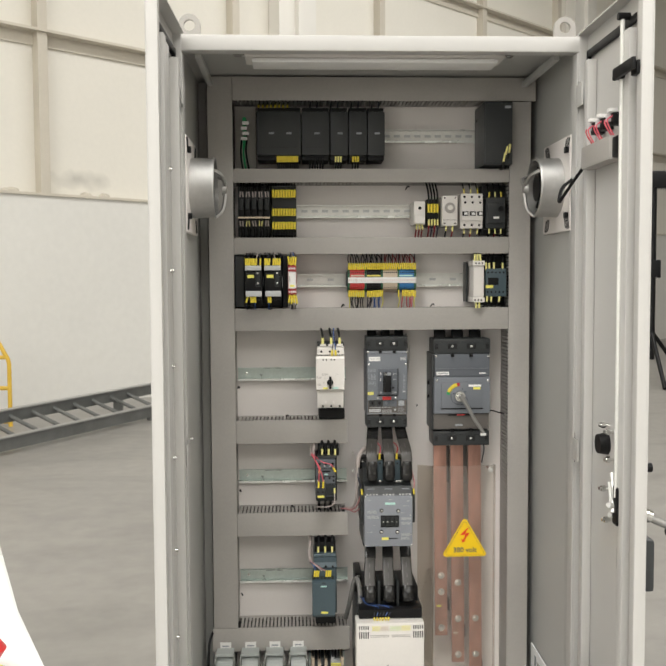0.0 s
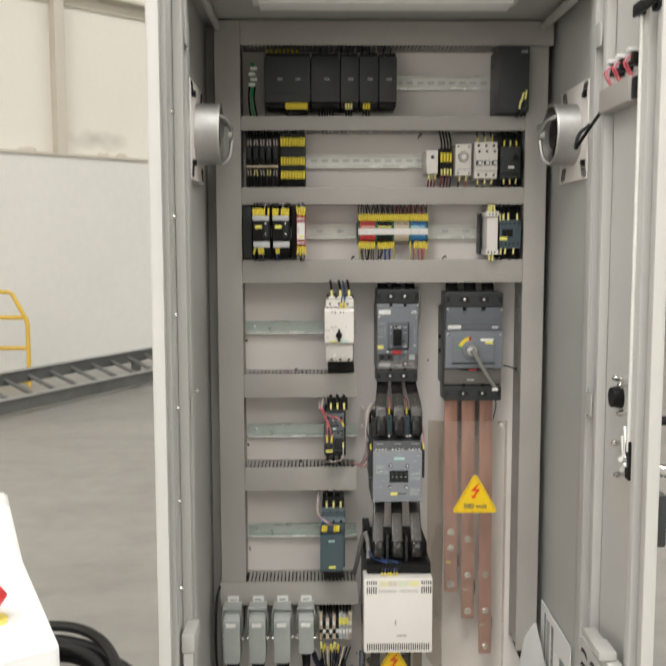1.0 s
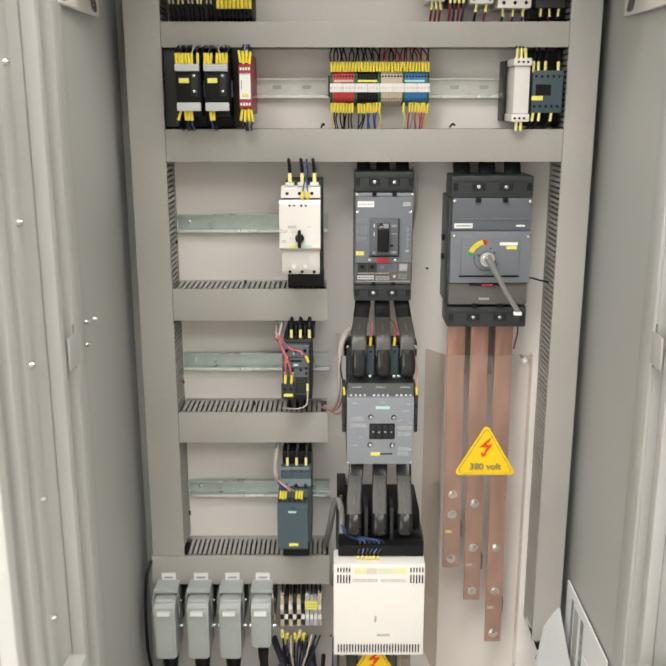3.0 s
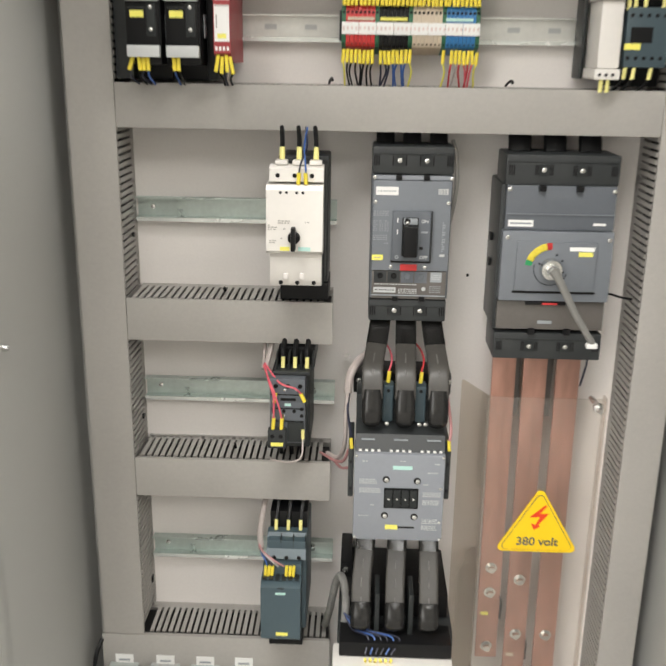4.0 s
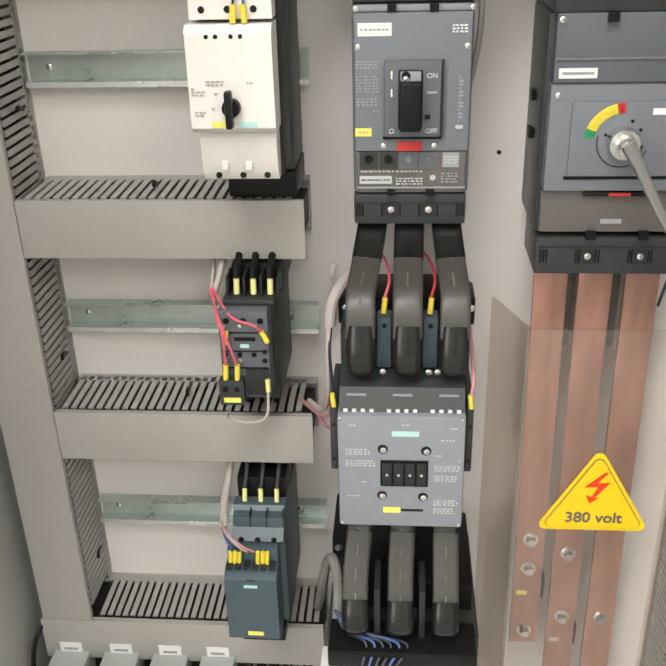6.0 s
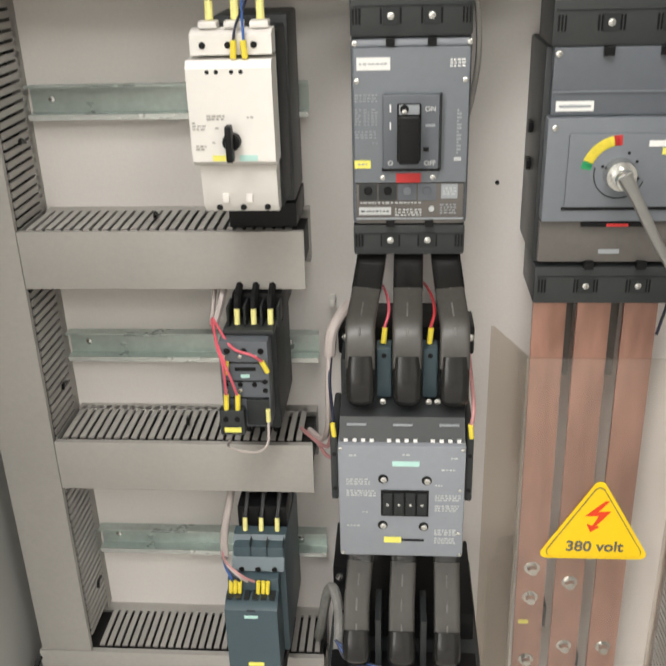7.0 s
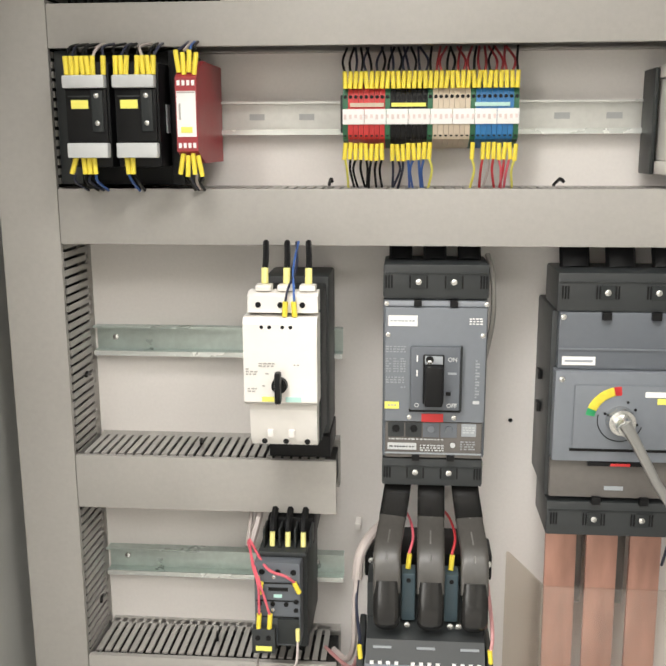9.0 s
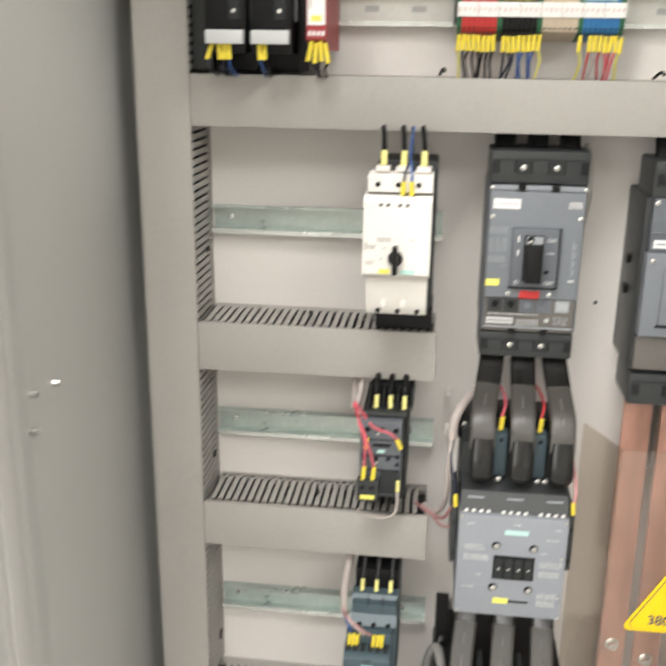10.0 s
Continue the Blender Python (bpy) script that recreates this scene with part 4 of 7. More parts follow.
def hat_rail(x0, x1, z, label, slots=0, mat=None):
    r = thing("hat_rail", ((x0 + x1) / 2, PY, z), label, "mounting rail", "hat rails")
    prof = [(PY, z - 0.0135), (PY, z + 0.0135), (PY - 0.0138, z + 0.0135), (PY - 0.0138, z + 0.0123), (PY - 0.0012, z + 0.0123),
            (PY - 0.0012, z - 0.0123), (PY - 0.0138, z - 0.0123), (PY - 0.0138, z - 0.0135)]
    body = part("rail", prism(bmesh.new(), prof, "x", x0, x1), mat or ZINC, r)
    bx("flange", mat or ZINC, r, x0, x1, PY - 0.015, PY - 0.0138, z + 0.0123, z + 0.0145)
    # lower flange coloured brighter than the web, as lit from above
    bx("flange", ZINC_LIT, r, x0, x1, PY - 0.015, PY - 0.0138, z - 0.0175, z - 0.0123)
    if slots:
        me = finish(box(bmesh.new(), -0.0075, 0.0075, -0.0004, 0.0004, -0.003, 0.003), "slot", STRIP, False)
        n = int((x1 - x0) / slots)
        for i in range(n):
            piece("slot", me, body, Matrix.Translation((x0 + slots * (i + 0.5), PY - 0.0017, z)))
    for x in (x0 + 0.02, x1 - 0.03):
        screw(r, x, PY - 0.0015, z, 0.0035)
    return r


hat_rail(-0.205, 0.43, 1.867, "galvanised slotted hat rail behind the controller", 0.025, ZINC_P)
hat_rail(-0.205, 0.43, 1.687, "galvanised slotted hat rail of the fuse row", 0.025, ZINC_P)
hat_rail(-0.205, 0.43, 1.521, "galvanised hat rail of the terminal row", 0.05, ZINC_P)
hat_rail(-0.207, 0.056, 1.294, "galvanised hat rail behind the motor breaker")
hat_rail(-0.207, 0.057, 1.0425, "galvanised hat rail behind the small contactor")
hat_rail(-0.207, 0.058, 0.793, "galvanised hat rail behind the soft starter")

# small fixings on the side wall behind the front frame
for y, z in ((1.833, 1.19), (1.879, 1.183), (1.828, 1.157)):
    rod("fixing_screw", STEEL, cab, (CX0 + 0.003, y, z), (CX0 + 0.009, y, z), 0.0042, 0.003, seg=10)

# ---- motor breaker (cream) ----
mb = thing("motor_breaker", (0.012, PY, 1.215), "cream motor circuit breaker with black rotary knob on the rail", "circuit breaker")
bx("rear_body", DARK, mb, -0.014, 0.048, 2.075, 2.141, 1.215, 1.372, 0.003, "dark grey rear body")
# black box put where the breaker's shadow falls on the duct
bx("terminal_block", BLACK, mb, -0.012, 0.049, 2.072, 2.14, 1.1915, 1.2145, 0.002, "black block standing in for the shadow under the breaker")
bx("middle_body", CHARCOAL, mb, -0.016, 0.0455, 2.02, 2.0745, 1.226, 1.366, 0.003)
bm = prism(bmesh.new(), [(1.996, 1.268), (1.99, 1.272), (1.99, 1.342), (1.994, 1.3475), (2.02, 1.3475), (2.02, 1.268)], "x", -0.0205, 0.0445)
face = part("front_cover", bm, CREAM, mb)
bm = prism(bmesh.new(), [(2.004, 1.2675), (2.0, 1.262), (2.003, 1.234), (2.008, 1.227), (2.02, 1.227), (2.02, 1.2675)], "x", -0.0175, 0.043)
part("lower_cover", bm, CREAM, mb)
bm = prism(bmesh.new(), [(2.0, 1.3505), (2.0, 1.365), (2.008, 1.3685), (2.02, 1.3685), (2.02, 1.3505)], "x", -0.0175, 0.0445)
part("terminal_cover", bm, CREAM, mb)
for i in range(3):
    xc = -0.004 + 0.0195 * i
    bx("wire_entry", CREAM, mb, xc - 0.007, xc + 0.007, 2.004, 2.018, 1.369, 1.374, 0.001)
    hole(mb, xc - 0.004, 2.0, 1.3575, 0.0026)
    hole(mb, xc - 0.001, 2.0035, 1.2315, 0.0026)
    piece("marker_sleeve", SLEEVE_PALE, mb, pose(xc, 2.016, 1.381, -8, 0, 0) @ Matrix.Diagonal((0.0032, 0.0032, 0.014, 1)))
    wire(BLACK, mb, 0.0027, (xc, 2.017, 1.386), (xc - 0.001, 2.03, 1.396), (xc - 0.003, 2.045, 1.408))
for i, xc in enumerate((-0.004, 0.003, 0.0145, 0.0215)):
    hole(mb, xc, 1.9905, 1.3395, 0.0017)
for xc in (0.001, 0.02):
    bx("latch", PLATE, mb, xc - 0.0028, xc + 0.0028, 1.9995, 2.004, 1.236, 1.243, 0.001)
for i, xc in enumerate((0.0165, 0.0245)):
    sleeve(mb, xc, 1.994, 1.355, 0.013, 0.0024, lean=4 - 8 * i)
    wire(BLUEWIRE if i else NAVYWIRE, mb, 0.0011, (xc, 1.995, 1.36), (xc + 0.002 - 0.003 * i, 2.0, 1.372), (0.024 - 0.003 * i, 2.02, 1.388), (0.021 + 0.002 * i, 2.045, 1.408))
kb = part("rotary_knob", drum(drum(bmesh.new(), (0.0115, 1.99, 1.288), (0.0115, 1.984, 1.288), 0.0072, 0.0068, 24), (0.0115, 1.9842, 1.288), (0.0115, 1.9835, 1.288), 0.0055, seg=16), BLACK, mb, "black rotary knob")
part("knob_grip", box(bmesh.new(), 0.0088, 0.0142, 1.973, 1.9832, 1.2745, 1.3025, 0.002), BLACK, kb)
bx("label", LEMON, mb, -0.0045, 0.0065, 1.9893, 1.9898, 1.2725, 1.277)
bx("label", MINT, mb, 0.0165, 0.0305, 1.9893, 1.9898, 1.2725, 1.277)
for x0, x1, z in ((-0.007, 0.007, 1.306), (0.024, 0.030, 1.306), (-0.0185, -0.0155, 1.302), (-0.0185, -0.008, 1.2985), (-0.017, -0.009, 1.283), (-0.001, 0.003, 1.298), (-0.004, 0.0, 1.287)):
    scribble(mb, x0, x1, 1.9893, z, PRINT_D, rows=2 if x1 - x0 > 0.008 else 1)


# ---- small contactor and soft starter ----
sc = thing("small_contactor", (0.0, PY, 1.0), "small grey contactor with red and yellow-tagged wires", "contactor")
bx("rear_body", CHARCOAL, sc, -0.021, 0.0285, 2.045, 2.141, 1.0, 1.104, 0.003)
bx("front_body", SLATE, sc, -0.021, 0.024, 2.019, 2.0445, 1.0165, 1.104, 0.003, "petrol-grey contactor face")
bx("terminal_deck", DARK, sc, -0.0175, 0.0285, 2.03, 2.06, 1.1045, 1.11, 0.002)
bx("terminal_block", BLACK, sc, -0.0135, 0.0335, 2.0605, 2.141, 1.1045, 1.1325, 0.003, "black terminal block")
for i in range(4):
    bx("terminal_barrier", CHARCOAL, sc, -0.0145 + 0.0152 * i, -0.0125 + 0.0152 * i, 2.037, 2.0602, 1.1102, 1.129, 0.0008)
bx("auxiliary_block", DARK, sc, -0.0225, 0.0005, 2.008, 2.0185, 1.014, 1.04, 0.002)
bx("label", LEMON, sc, -0.0185, -0.003, 2.0074, 2.0078, 1.0175, 1.0225)
bx("slot_bar", BLACK, sc, -0.007, 0.012, 2.0183, 2.0188, 1.075, 1.0785)
bx("print_bar", MINT, sc, -0.002, 0.006, 2.0183, 2.0187, 1.068, 1.0715)
for i in range(3):
    xc = -0.006 + 0.0152 * i
    wire(BLACK, sc, 0.0036, (xc, 2.047, 1.124), (xc, 2.052, 1.132), (xc, 2.07, 1.14))
    sleeve(sc, xc, 2.043, 1.1175, 0.014, 0.0027, tip=-12, mesh=SLEEVE_PALE)
    hole(sc, xc - 0.007, 2.019, 1.0945, 0.0029)
    hole(sc, -0.016 + 0.013 * i, 2.019, 1.061, 0.0024)
    hole(sc, 0.0195, 2.019, 1.064 - 0.009 * i, 0.0024)
for xc in (-0.0165, -0.006):
    hole(sc, xc, 2.008, 1.031, 0.0027)
    sleeve(sc, xc + 0.001, 2.011, 1.047, 0.015, 0.0024, lean=4)
sleeve(sc, 0.021, 2.014, 1.0815, 0.012, 0.0024, lean=-25)
sleeve(sc, -0.0135, 2.012, 1.081, 0.012, 0.0024, lean=8)
wire(PINKWIRE, sc, 0.0013, (-0.03, 2.05, 1.112), (-0.022, 2.02, 1.10), (-0.015, 2.008, 1.085), (-0.015, 2.01, 1.055))
wire(PINKWIRE, sc, 0.0013, (-0.031, 2.048, 1.11), (-0.018, 2.014, 1.096), (-0.009, 2.006, 1.075), (-0.005, 2.01, 1.055))
wire(PINKWIRE, sc, 0.0013, (-0.03, 2.05, 1.113), (-0.008, 2.016, 1.1), (0.011, 2.008, 1.096), (0.02, 2.014, 1.086))
wire(PINKWIRE, sc, 0.0013, (-0.031, 2.05, 1.111), (-0.021, 2.02, 1.1), (-0.014, 2.009, 1.09), (-0.0135, 2.011, 1.086))
wire(WHITEWIRE, sc, 0.0013, (0.0215, 2.014, 1.026), (0.02, 2.006, 1.005), (0.006, 2.008, 0.996), (-0.018, 2.02, 0.993), (-0.024, 2.05, 0.982))
sleeve(sc, 0.0215, 2.014, 1.032, 0.012, 0.0022, mesh=SLEEVE_PALE)
wire(WHITEWIRE, sc, 0.0038, (-0.029, 2.05, 1.105), (-0.025, 2.07, 1.122), (-0.022, 2.085, 1.142))
wire(WHITEWIRE, sc, 0.0022, (-0.032, 2.05, 1.105), (-0.033, 2.075, 1.122), (-0.032, 2.09, 1.142))
for k in range(3):
    wire(BLACK, sc, 0.003, (-0.013 + 0.014 * k, 2.06, 1.0), (-0.013 + 0.014 * k, 2.085, 0.985), (-0.013 + 0.014 * k, 2.1, 0.96))

for x, z in ((-0.0165, 1.0895), (-0.0015, 1.0895), (0.013, 1.0895), (-0.0165, 1.055), (-0.003, 1.055), (0.017, 1.04), (0.017, 1.03)):
    screw(sc, x, 2.0188, z, 0.0021)
for z in (1.083, 1.0645, 1.0475):
    bx("face_rib", BLACK, sc, -0.0195, 0.0225, 2.0184, 2.0189, z - 0.0006, z + 0.0006)
bx("face_panel", CHARCOAL, sc, 0.0015, 0.0225, 2.0165, 2.0189, 1.02, 1.0465, 0.001)

ss = thing("soft_starter", (-0.005, PY, 0.73), "small petrol-grey soft starter with yellow-tagged wires", "soft starter")
bx("rear_body", TEAL, ss, -0.0265, 0.0265, 2.03, 2.141, 0.735, 0.87, 0.003)
bm = prism(bmesh.new(), [(2.0, 0.7385), (1.994, 0.744), (1.994, 0.821), (2.006, 0.8285), (2.029, 0.8285), (2.029, 0.7385)], "x", -0.032, 0.0205)
part("front_cover", bm, TEAL, ss, "petrol-grey front cover")
bx("terminal_step", TEAL, ss, -0.0305, 0.021, 2.012, 2.0295, 0.829, 0.846, 0.002)
bm = prism(bmesh.new(), [(2.02, 0.8485), (2.046, 0.874), (2.06, 0.874), (2.06, 0.8485)], "x", -0.0275, 0.0255)
part("terminal_hood", bm, TEAL, ss)
bx("clamp_block", BLACK, ss, -0.0255, 0.0255, 2.062, 2.11, 0.8705, 0.897, 0.003)
bx("label", LEMON, ss, -0.012, 0.004, 1.9934, 1.9938, 0.7485, 0.7535)
bx("label", MINT, ss, -0.0125, 0.001, 1.9934, 1.9938, 0.811, 0.8145)
for i in range(3):
    xc = -0.0165 + 0.0165 * i
    sleeve(ss, xc, 2.054, 0.881, 0.014, 0.0025, tip=-15, mesh=SLEEVE_PALE)
    wire(BLACK, ss, 0.0033, (xc, 2.056, 0.887), (xc + 0.001, 2.07, 0.9), (xc + 0.002, 2.085, 0.92))
    hole(ss, xc, 2.0195, 0.8515, 0.0028)
    bx("groove", CHARCOAL, ss, xc + 0.0078, xc + 0.0088, 2.03, 2.04, 0.855, 0.876)
for i, xc in enumerate((-0.0265, -0.022, -0.0175, -0.0125, 0.001, 0.006, 0.0105)):
    if i != 3:
        sleeve(ss, xc, 2.008, 0.838, 0.015, 0.0021, lean=5)
for k, mcol in enumerate((BLUEWIRE, NAVYWIRE, WHITEWIRE, DUSTY)):
    wire(mcol, ss, 0.0012, (-0.0245 + 0.0075 * k, 2.008, 0.845), (-0.026 + 0.004 * k, 2.006, 0.854), (-0.034, 2.02, 0.861 + 0.001 * k), (-0.039, 2.06, 0.868), (-0.036, 2.1, 0.90))
part("lead_sleeve", sweep(bmesh.new(), spline([(-0.033, 2.1, 0.915), (-0.036, 2.075, 0.89), (-0.038, 2.05, 0.872), (-0.034, 2.025, 0.86)], 5), 0.0042, seg=10), WHITEWIRE, ss, "pale grey lead sleeve")
for i in range(6):
    bx("vent_rib", CHARCOAL, ss, -0.03 + 0.0085 * i, -0.0245 + 0.0085 * i, 2.0, 2.0115, 0.8292, 0.8315)
bx("latch", CHARCOAL, ss, -0.0095, -0.001, 1.9936, 1.994, 0.8195, 0.8215)
bx("vent_bottom", BLACK, ss, -0.024, 0.022, 2.02, 2.1, 0.715, 0.7345, 0.002)


# ---- moulded-case breakers ----
def terminal_band(t, x0, x1, y, z0, z1, n):
    """A dark cover over the terminals, with screw heads, vents and notches."""
    b = bx("terminal_cover", DARK, t, x0, x1, y + 0.004, 2.12, z0, z1, 0.003, "dark grey terminal cover")
    w = (x1 - x0) / n
    zc = (z0 + z1) / 2
    for i in range(1, n):
        part("screw_pocket", box(bmesh.new(), x0 + w * i - 0.0062, x0 + w * i + 0.0062, y + 0.0032, y + 0.0041, zc - 0.0068, zc + 0.0068), CHARCOAL, b)
        screw(t, x0 + w * i, y + 0.0036, zc, 0.0032)
    part("cover_rib", box(bmesh.new(), x0 + 0.002, x1 - 0.002, y + 0.003, y + 0.0042, z1 - 0.009, z1 - 0.0082), CHARCOAL, b)
    for i in range(n):
        for s in (-0.34, 0.34):
            for k in range(3):
                xx = x0 + w * (i + 0.5) + s * w + (k - 1) * 0.0026
                part("vent_slot", box(bmesh.new(), xx - 0.0008, xx + 0.0008, y + 0.0034, y + 0.0042, zc - 0.006, zc + 0.006), BLACK, b)
    return b


m1 = thing("moulded_case_breaker", (0.1485, PY, 1.172), "slate grey moulded-case circuit breaker with black toggle", "circuit breaker", "moulded-case breakers")
bx("body", SLATE, m1, 0.1, 0.197, 2.056, 2.15, 1.2005, 1.354, 0.003)
bx("face", SLATE_L, m1, 0.102, 0.1955, 2.05, 2.0555, 1.2375, 1.3475, 0.002, "grey breaker face")
bx("name_band", PALE_SLATE, m1, 0.1015, 0.1955, 2.053, 2.0555, 1.348, 1.353, 0.001)
trip = part("trip_unit", box(bmesh.new(), 0.103, 0.194, 2.052, 2.0555, 1.2015, 1.237, 0.001), SMOKE, m1, "smoked trip unit window")
bx("window_lip", PRINT, m1, 0.103, 0.194, 2.0505, 2.0518, 1.2055, 1.2068)
terminal_band(m1, 0.1, 0.197, 2.05, 1.3545, 1.387, 3)
terminal_band(m1, 0.1, 0.196, 2.05, 1.172, 1.2, 3)
for x in (0.132, 0.165):
    for z in (1.3515, 1.2025):
        bx("notch", BLACK, m1, x - 0.0035, x + 0.0035, 2.0485, 2.0535, z - 0.003, z + 0.003)
for x, z in ((0.105, 1.3218), (0.192, 1.3218), (0.1035, 1.3505), (0.195, 1.3505), (0.1255, 1.2425), (0.1674, 1.2425)):
    screw(m1, x, 2.05 if z < 1.34 else 2.053, z, 0.0026)
bx("name_plate", WHITE, m1, 0.105, 0.132, 2.0494, 2.0499, 1.33, 1.34)
scribble(m1, 0.107, 0.13, 2.0489, 1.335, PRINT, rows=1)
scribble(m1, 0.1795, 0.193, 2.0495, 1.335, WHITE, rows=3)
esc = bx("escutcheon", SLATE, m1, 0.126, 0.172, 2.043, 2.0495, 1.251, 1.312, 0.002)
bx("escutcheon_edge", BLACK, m1, 0.125, 0.173, 2.0485, 2.0498, 1.248, 1.2505)
bx("escutcheon_side", CHARCOAL, m1, 0.1722, 0.1738, 2.044, 2.0498, 1.25, 1.312)
bx("toggle_slot", BLACK, m1, 0.1375, 0.157, 2.0405, 2.0428, 1.258, 1.305, 0.001)
bx("toggle", BLACK, m1, 0.139, 0.1555, 2.026, 2.0403, 1.259, 1.2965, 0.002, "black toggle lever")
bx("toggle_cap", PRINT, m1, 0.139, 0.1555, 2.036, 2.0403, 1.297, 1.3045, 0.001)
hole(m1, 0.1435, 2.036, 1.3015, 0.0036)
screw(m1, 0.1435, 2.0352, 1.2995, 0.0024)
bx("catch", BLACK, m1, 0.159, 0.1635, 2.042, 2.0428, 1.266, 1.2695)
bx("trip_mark", RED, m1, 0.137, 0.1574, 2.0492, 2.0498, 1.238, 1.246)
bx("label", LEMON, m1, 0.1022, 0.1157, 2.0492, 2.0498, 1.2505, 1.2572)
scribble(m1, 0.105, 0.113, 2.0488, 1.254, PRINT_D, rows=1)
for i in range(4):
    fr = bx("dial_frame", DARK if i < 2 else SLATE, m1, 0.1055 + 0.0166 * i, 0.1208 + 0.0166 * i, 2.0512, 2.0518, 1.2222, 1.2365)
    rod("dial", (BLACK, BLACK, SLATE_L, SLATE)[i], m1, (0.1132 + 0.0166 * i, 2.0511, 1.2305), (0.1132 + 0.0166 * i, 2.05, 1.2305), 0.0037, 0.0033, seg=16)
bx("trip_label", PRINT, m1, 0.1748, 0.1886, 2.0514, 2.0518, 1.2235, 1.236)
scribble(m1, 0.176, 0.1875, 2.0509, 1.23, STRIP, rows=3)
bx("trip_label", STRIP, m1, 0.1053, 0.1327, 2.0514, 2.0518, 1.2094, 1.2161)
scribble(m1, 0.107, 0.131, 2.0509, 1.2127, DARK, rows=1)
scribble(m1, 0.136, 0.1585, 2.0514, 1.2115, STRIP, rows=3)
scribble(m1, 0.1065, 0.158, 2.0514, 1.22, STRIP, rows=1)
scribble(m1, 0.174, 0.188, 2.0514, 1.2145, FADED_L, rows=4)
rod("dial", STRIP, m1, (0.167, 2.0518, 1.2145), (0.167, 2.0505, 1.2145), 0.0026, 0.0022, seg=12)
scribble(m1, 0.103, 0.1215, 2.0495, 1.308, PRINT, rows=3)
for x in (0.103, 0.11, 0.1165):
    scribble(m1, x, x + 0.005, 2.0495, 1.2928, PRINT, rows=6)
scribble(m1, 0.103, 0.1215, 2.0495, 1.2785, PRINT, rows=3)
scribble(m1, 0.117, 0.1215, 2.0495, 1.2715, PRINT, rows=1)
for k in range(13):
    z = 1.262 + 0.0029 * k
    bx("print_bar", PRINT, m1, 0.1862, 0.1878 + 0.0022 * ((k * 5) % 3 > 0), 2.0494, 2.0498, z, z + 0.0017)
bx("print_bar", STRIP, m1, 0.1845, 0.1905, 2.0494, 2.0498, 1.2562, 1.2592)
for z in (1.301, 1.287):
    bx("print_bar", WHITE, m1, 0.1315, 0.1328, 2.0424, 2.0428, z - 0.003, z + 0.003)
for word, x, z in (("ON", 0.1645, 1.2985), ("OFF", 0.1645, 1.2545), ("O", 0.1322, 1.2545)):
    lettering(word, 0.0055, pose(x, 2.0424, z, 90, 0, 0), STRIP, m1)
bx("print_bar", PRINT, m1, 0.1605, 0.1685, 2.0424, 2.0428, 1.286, 1.2882)
for i in range(3):
    xc = 0.1155 + 0.0325 * i
    part("supply_bar", sweep(bmesh.new(), spline([(xc, 2.09, 1.386), (xc, 2.095, 1.395), (xc, 2.1, 1.403)], 3), 0.011, 0.006, seg=10, side=(1, 0, 0)), BLACK, m1, "black insulated supply bar")
wire(DUCT, m1, 0.0026, (0.199, 2.11, 1.39), (0.204, 2.1, 1.37), (0.206, 2.105, 1.33), (0.202, 2.12, 1.29), (0.198, 2.13, 1.27))

m2 = thing("moulded_case_breaker", (0.322, PY, 1.127), "large slate grey moulded-case breaker with a rotary handle", "circuit breaker", "moulded-case breakers")
bx("body", DARK, m2, 0.2555, 0.392, 2.062, 2.15, 1.1625, 1.3445, 0.003, "dark grey breaker body")
bx("name_band", SLATE, m2, 0.2605, 0.391, 2.05, 2.0615, 1.2915, 1.345, 0.002)
bx("band_rib", SLATE_L, m2, 0.261, 0.3905, 2.0485, 2.0498, 1.31, 1.3115)
face = bx("drive_plate", SLATE_L, m2, 0.2585, 0.3915, 2.044, 2.0612, 1.2045, 1.291, 0.002, "grey rotary drive plate")
bx("drive_panel", SLATE_L, m2, 0.276, 0.372, 2.0405, 2.0437, 1.218, 1.279, 0.0015)
bx("panel_edge", BLACK, m2, 0.274, 0.374, 2.0428, 2.0438, 1.215, 1.2175)
bx("lower_window", SMOKE, m2, 0.2585, 0.39, 2.05, 2.0612, 1.1665, 1.2035, 0.002, "smoked lower window")
bx("window_grip", BLACK, m2, 0.292, 0.352, 2.0455, 2.0497, 1.1995, 1.2035, 0.001)
bx("window_mark", RED, m2, 0.313, 0.331, 2.045, 2.0454, 1.2, 1.2025)
bx("window_print", PRINT, m2, 0.3095, 0.327, 2.0494, 2.0498, 1.1745, 1.1785)
bx("name_plate", WHITE, m2, 0.2645, 0.2945, 2.0494, 2.0498, 1.2955, 1.3035)
bx("name_bar", PRINT, m2, 0.267, 0.292, 2.049, 2.0493, 1.2985, 1.3005)
bx("type_bar", WHITE, m2, 0.366, 0.381, 2.0494, 2.0498, 1.298, 1.301)
bx("label", WHITE, m2, 0.339, 0.3685, 2.0398, 2.0403, 1.2685, 1.2735)
bx("label", LEMON, m2, 0.35, 0.367, 2.0398, 2.0403, 1.262, 1.2675)
terminal_band(m2, 0.2575, 0.392, 2.046, 1.345, 1.381, 3)
terminal_band(m2, 0.257, 0.391, 2.046, 1.1275, 1.162, 3)
for x in (0.302, 0.346):
    for z in (1.342, 1.165):
        bx("notch", BLACK, m2, x - 0.004, x + 0.004, 2.0445, 2.0495, z - 0.0035, z + 0.0035)
for x, z in ((0.264, 1.3405), (0.3875, 1.3395), (0.2645, 1.2835), (0.386, 1.282)):
    screw(m2, x, 2.049 if z > 1.3 else 2.0438, z, 0.003)
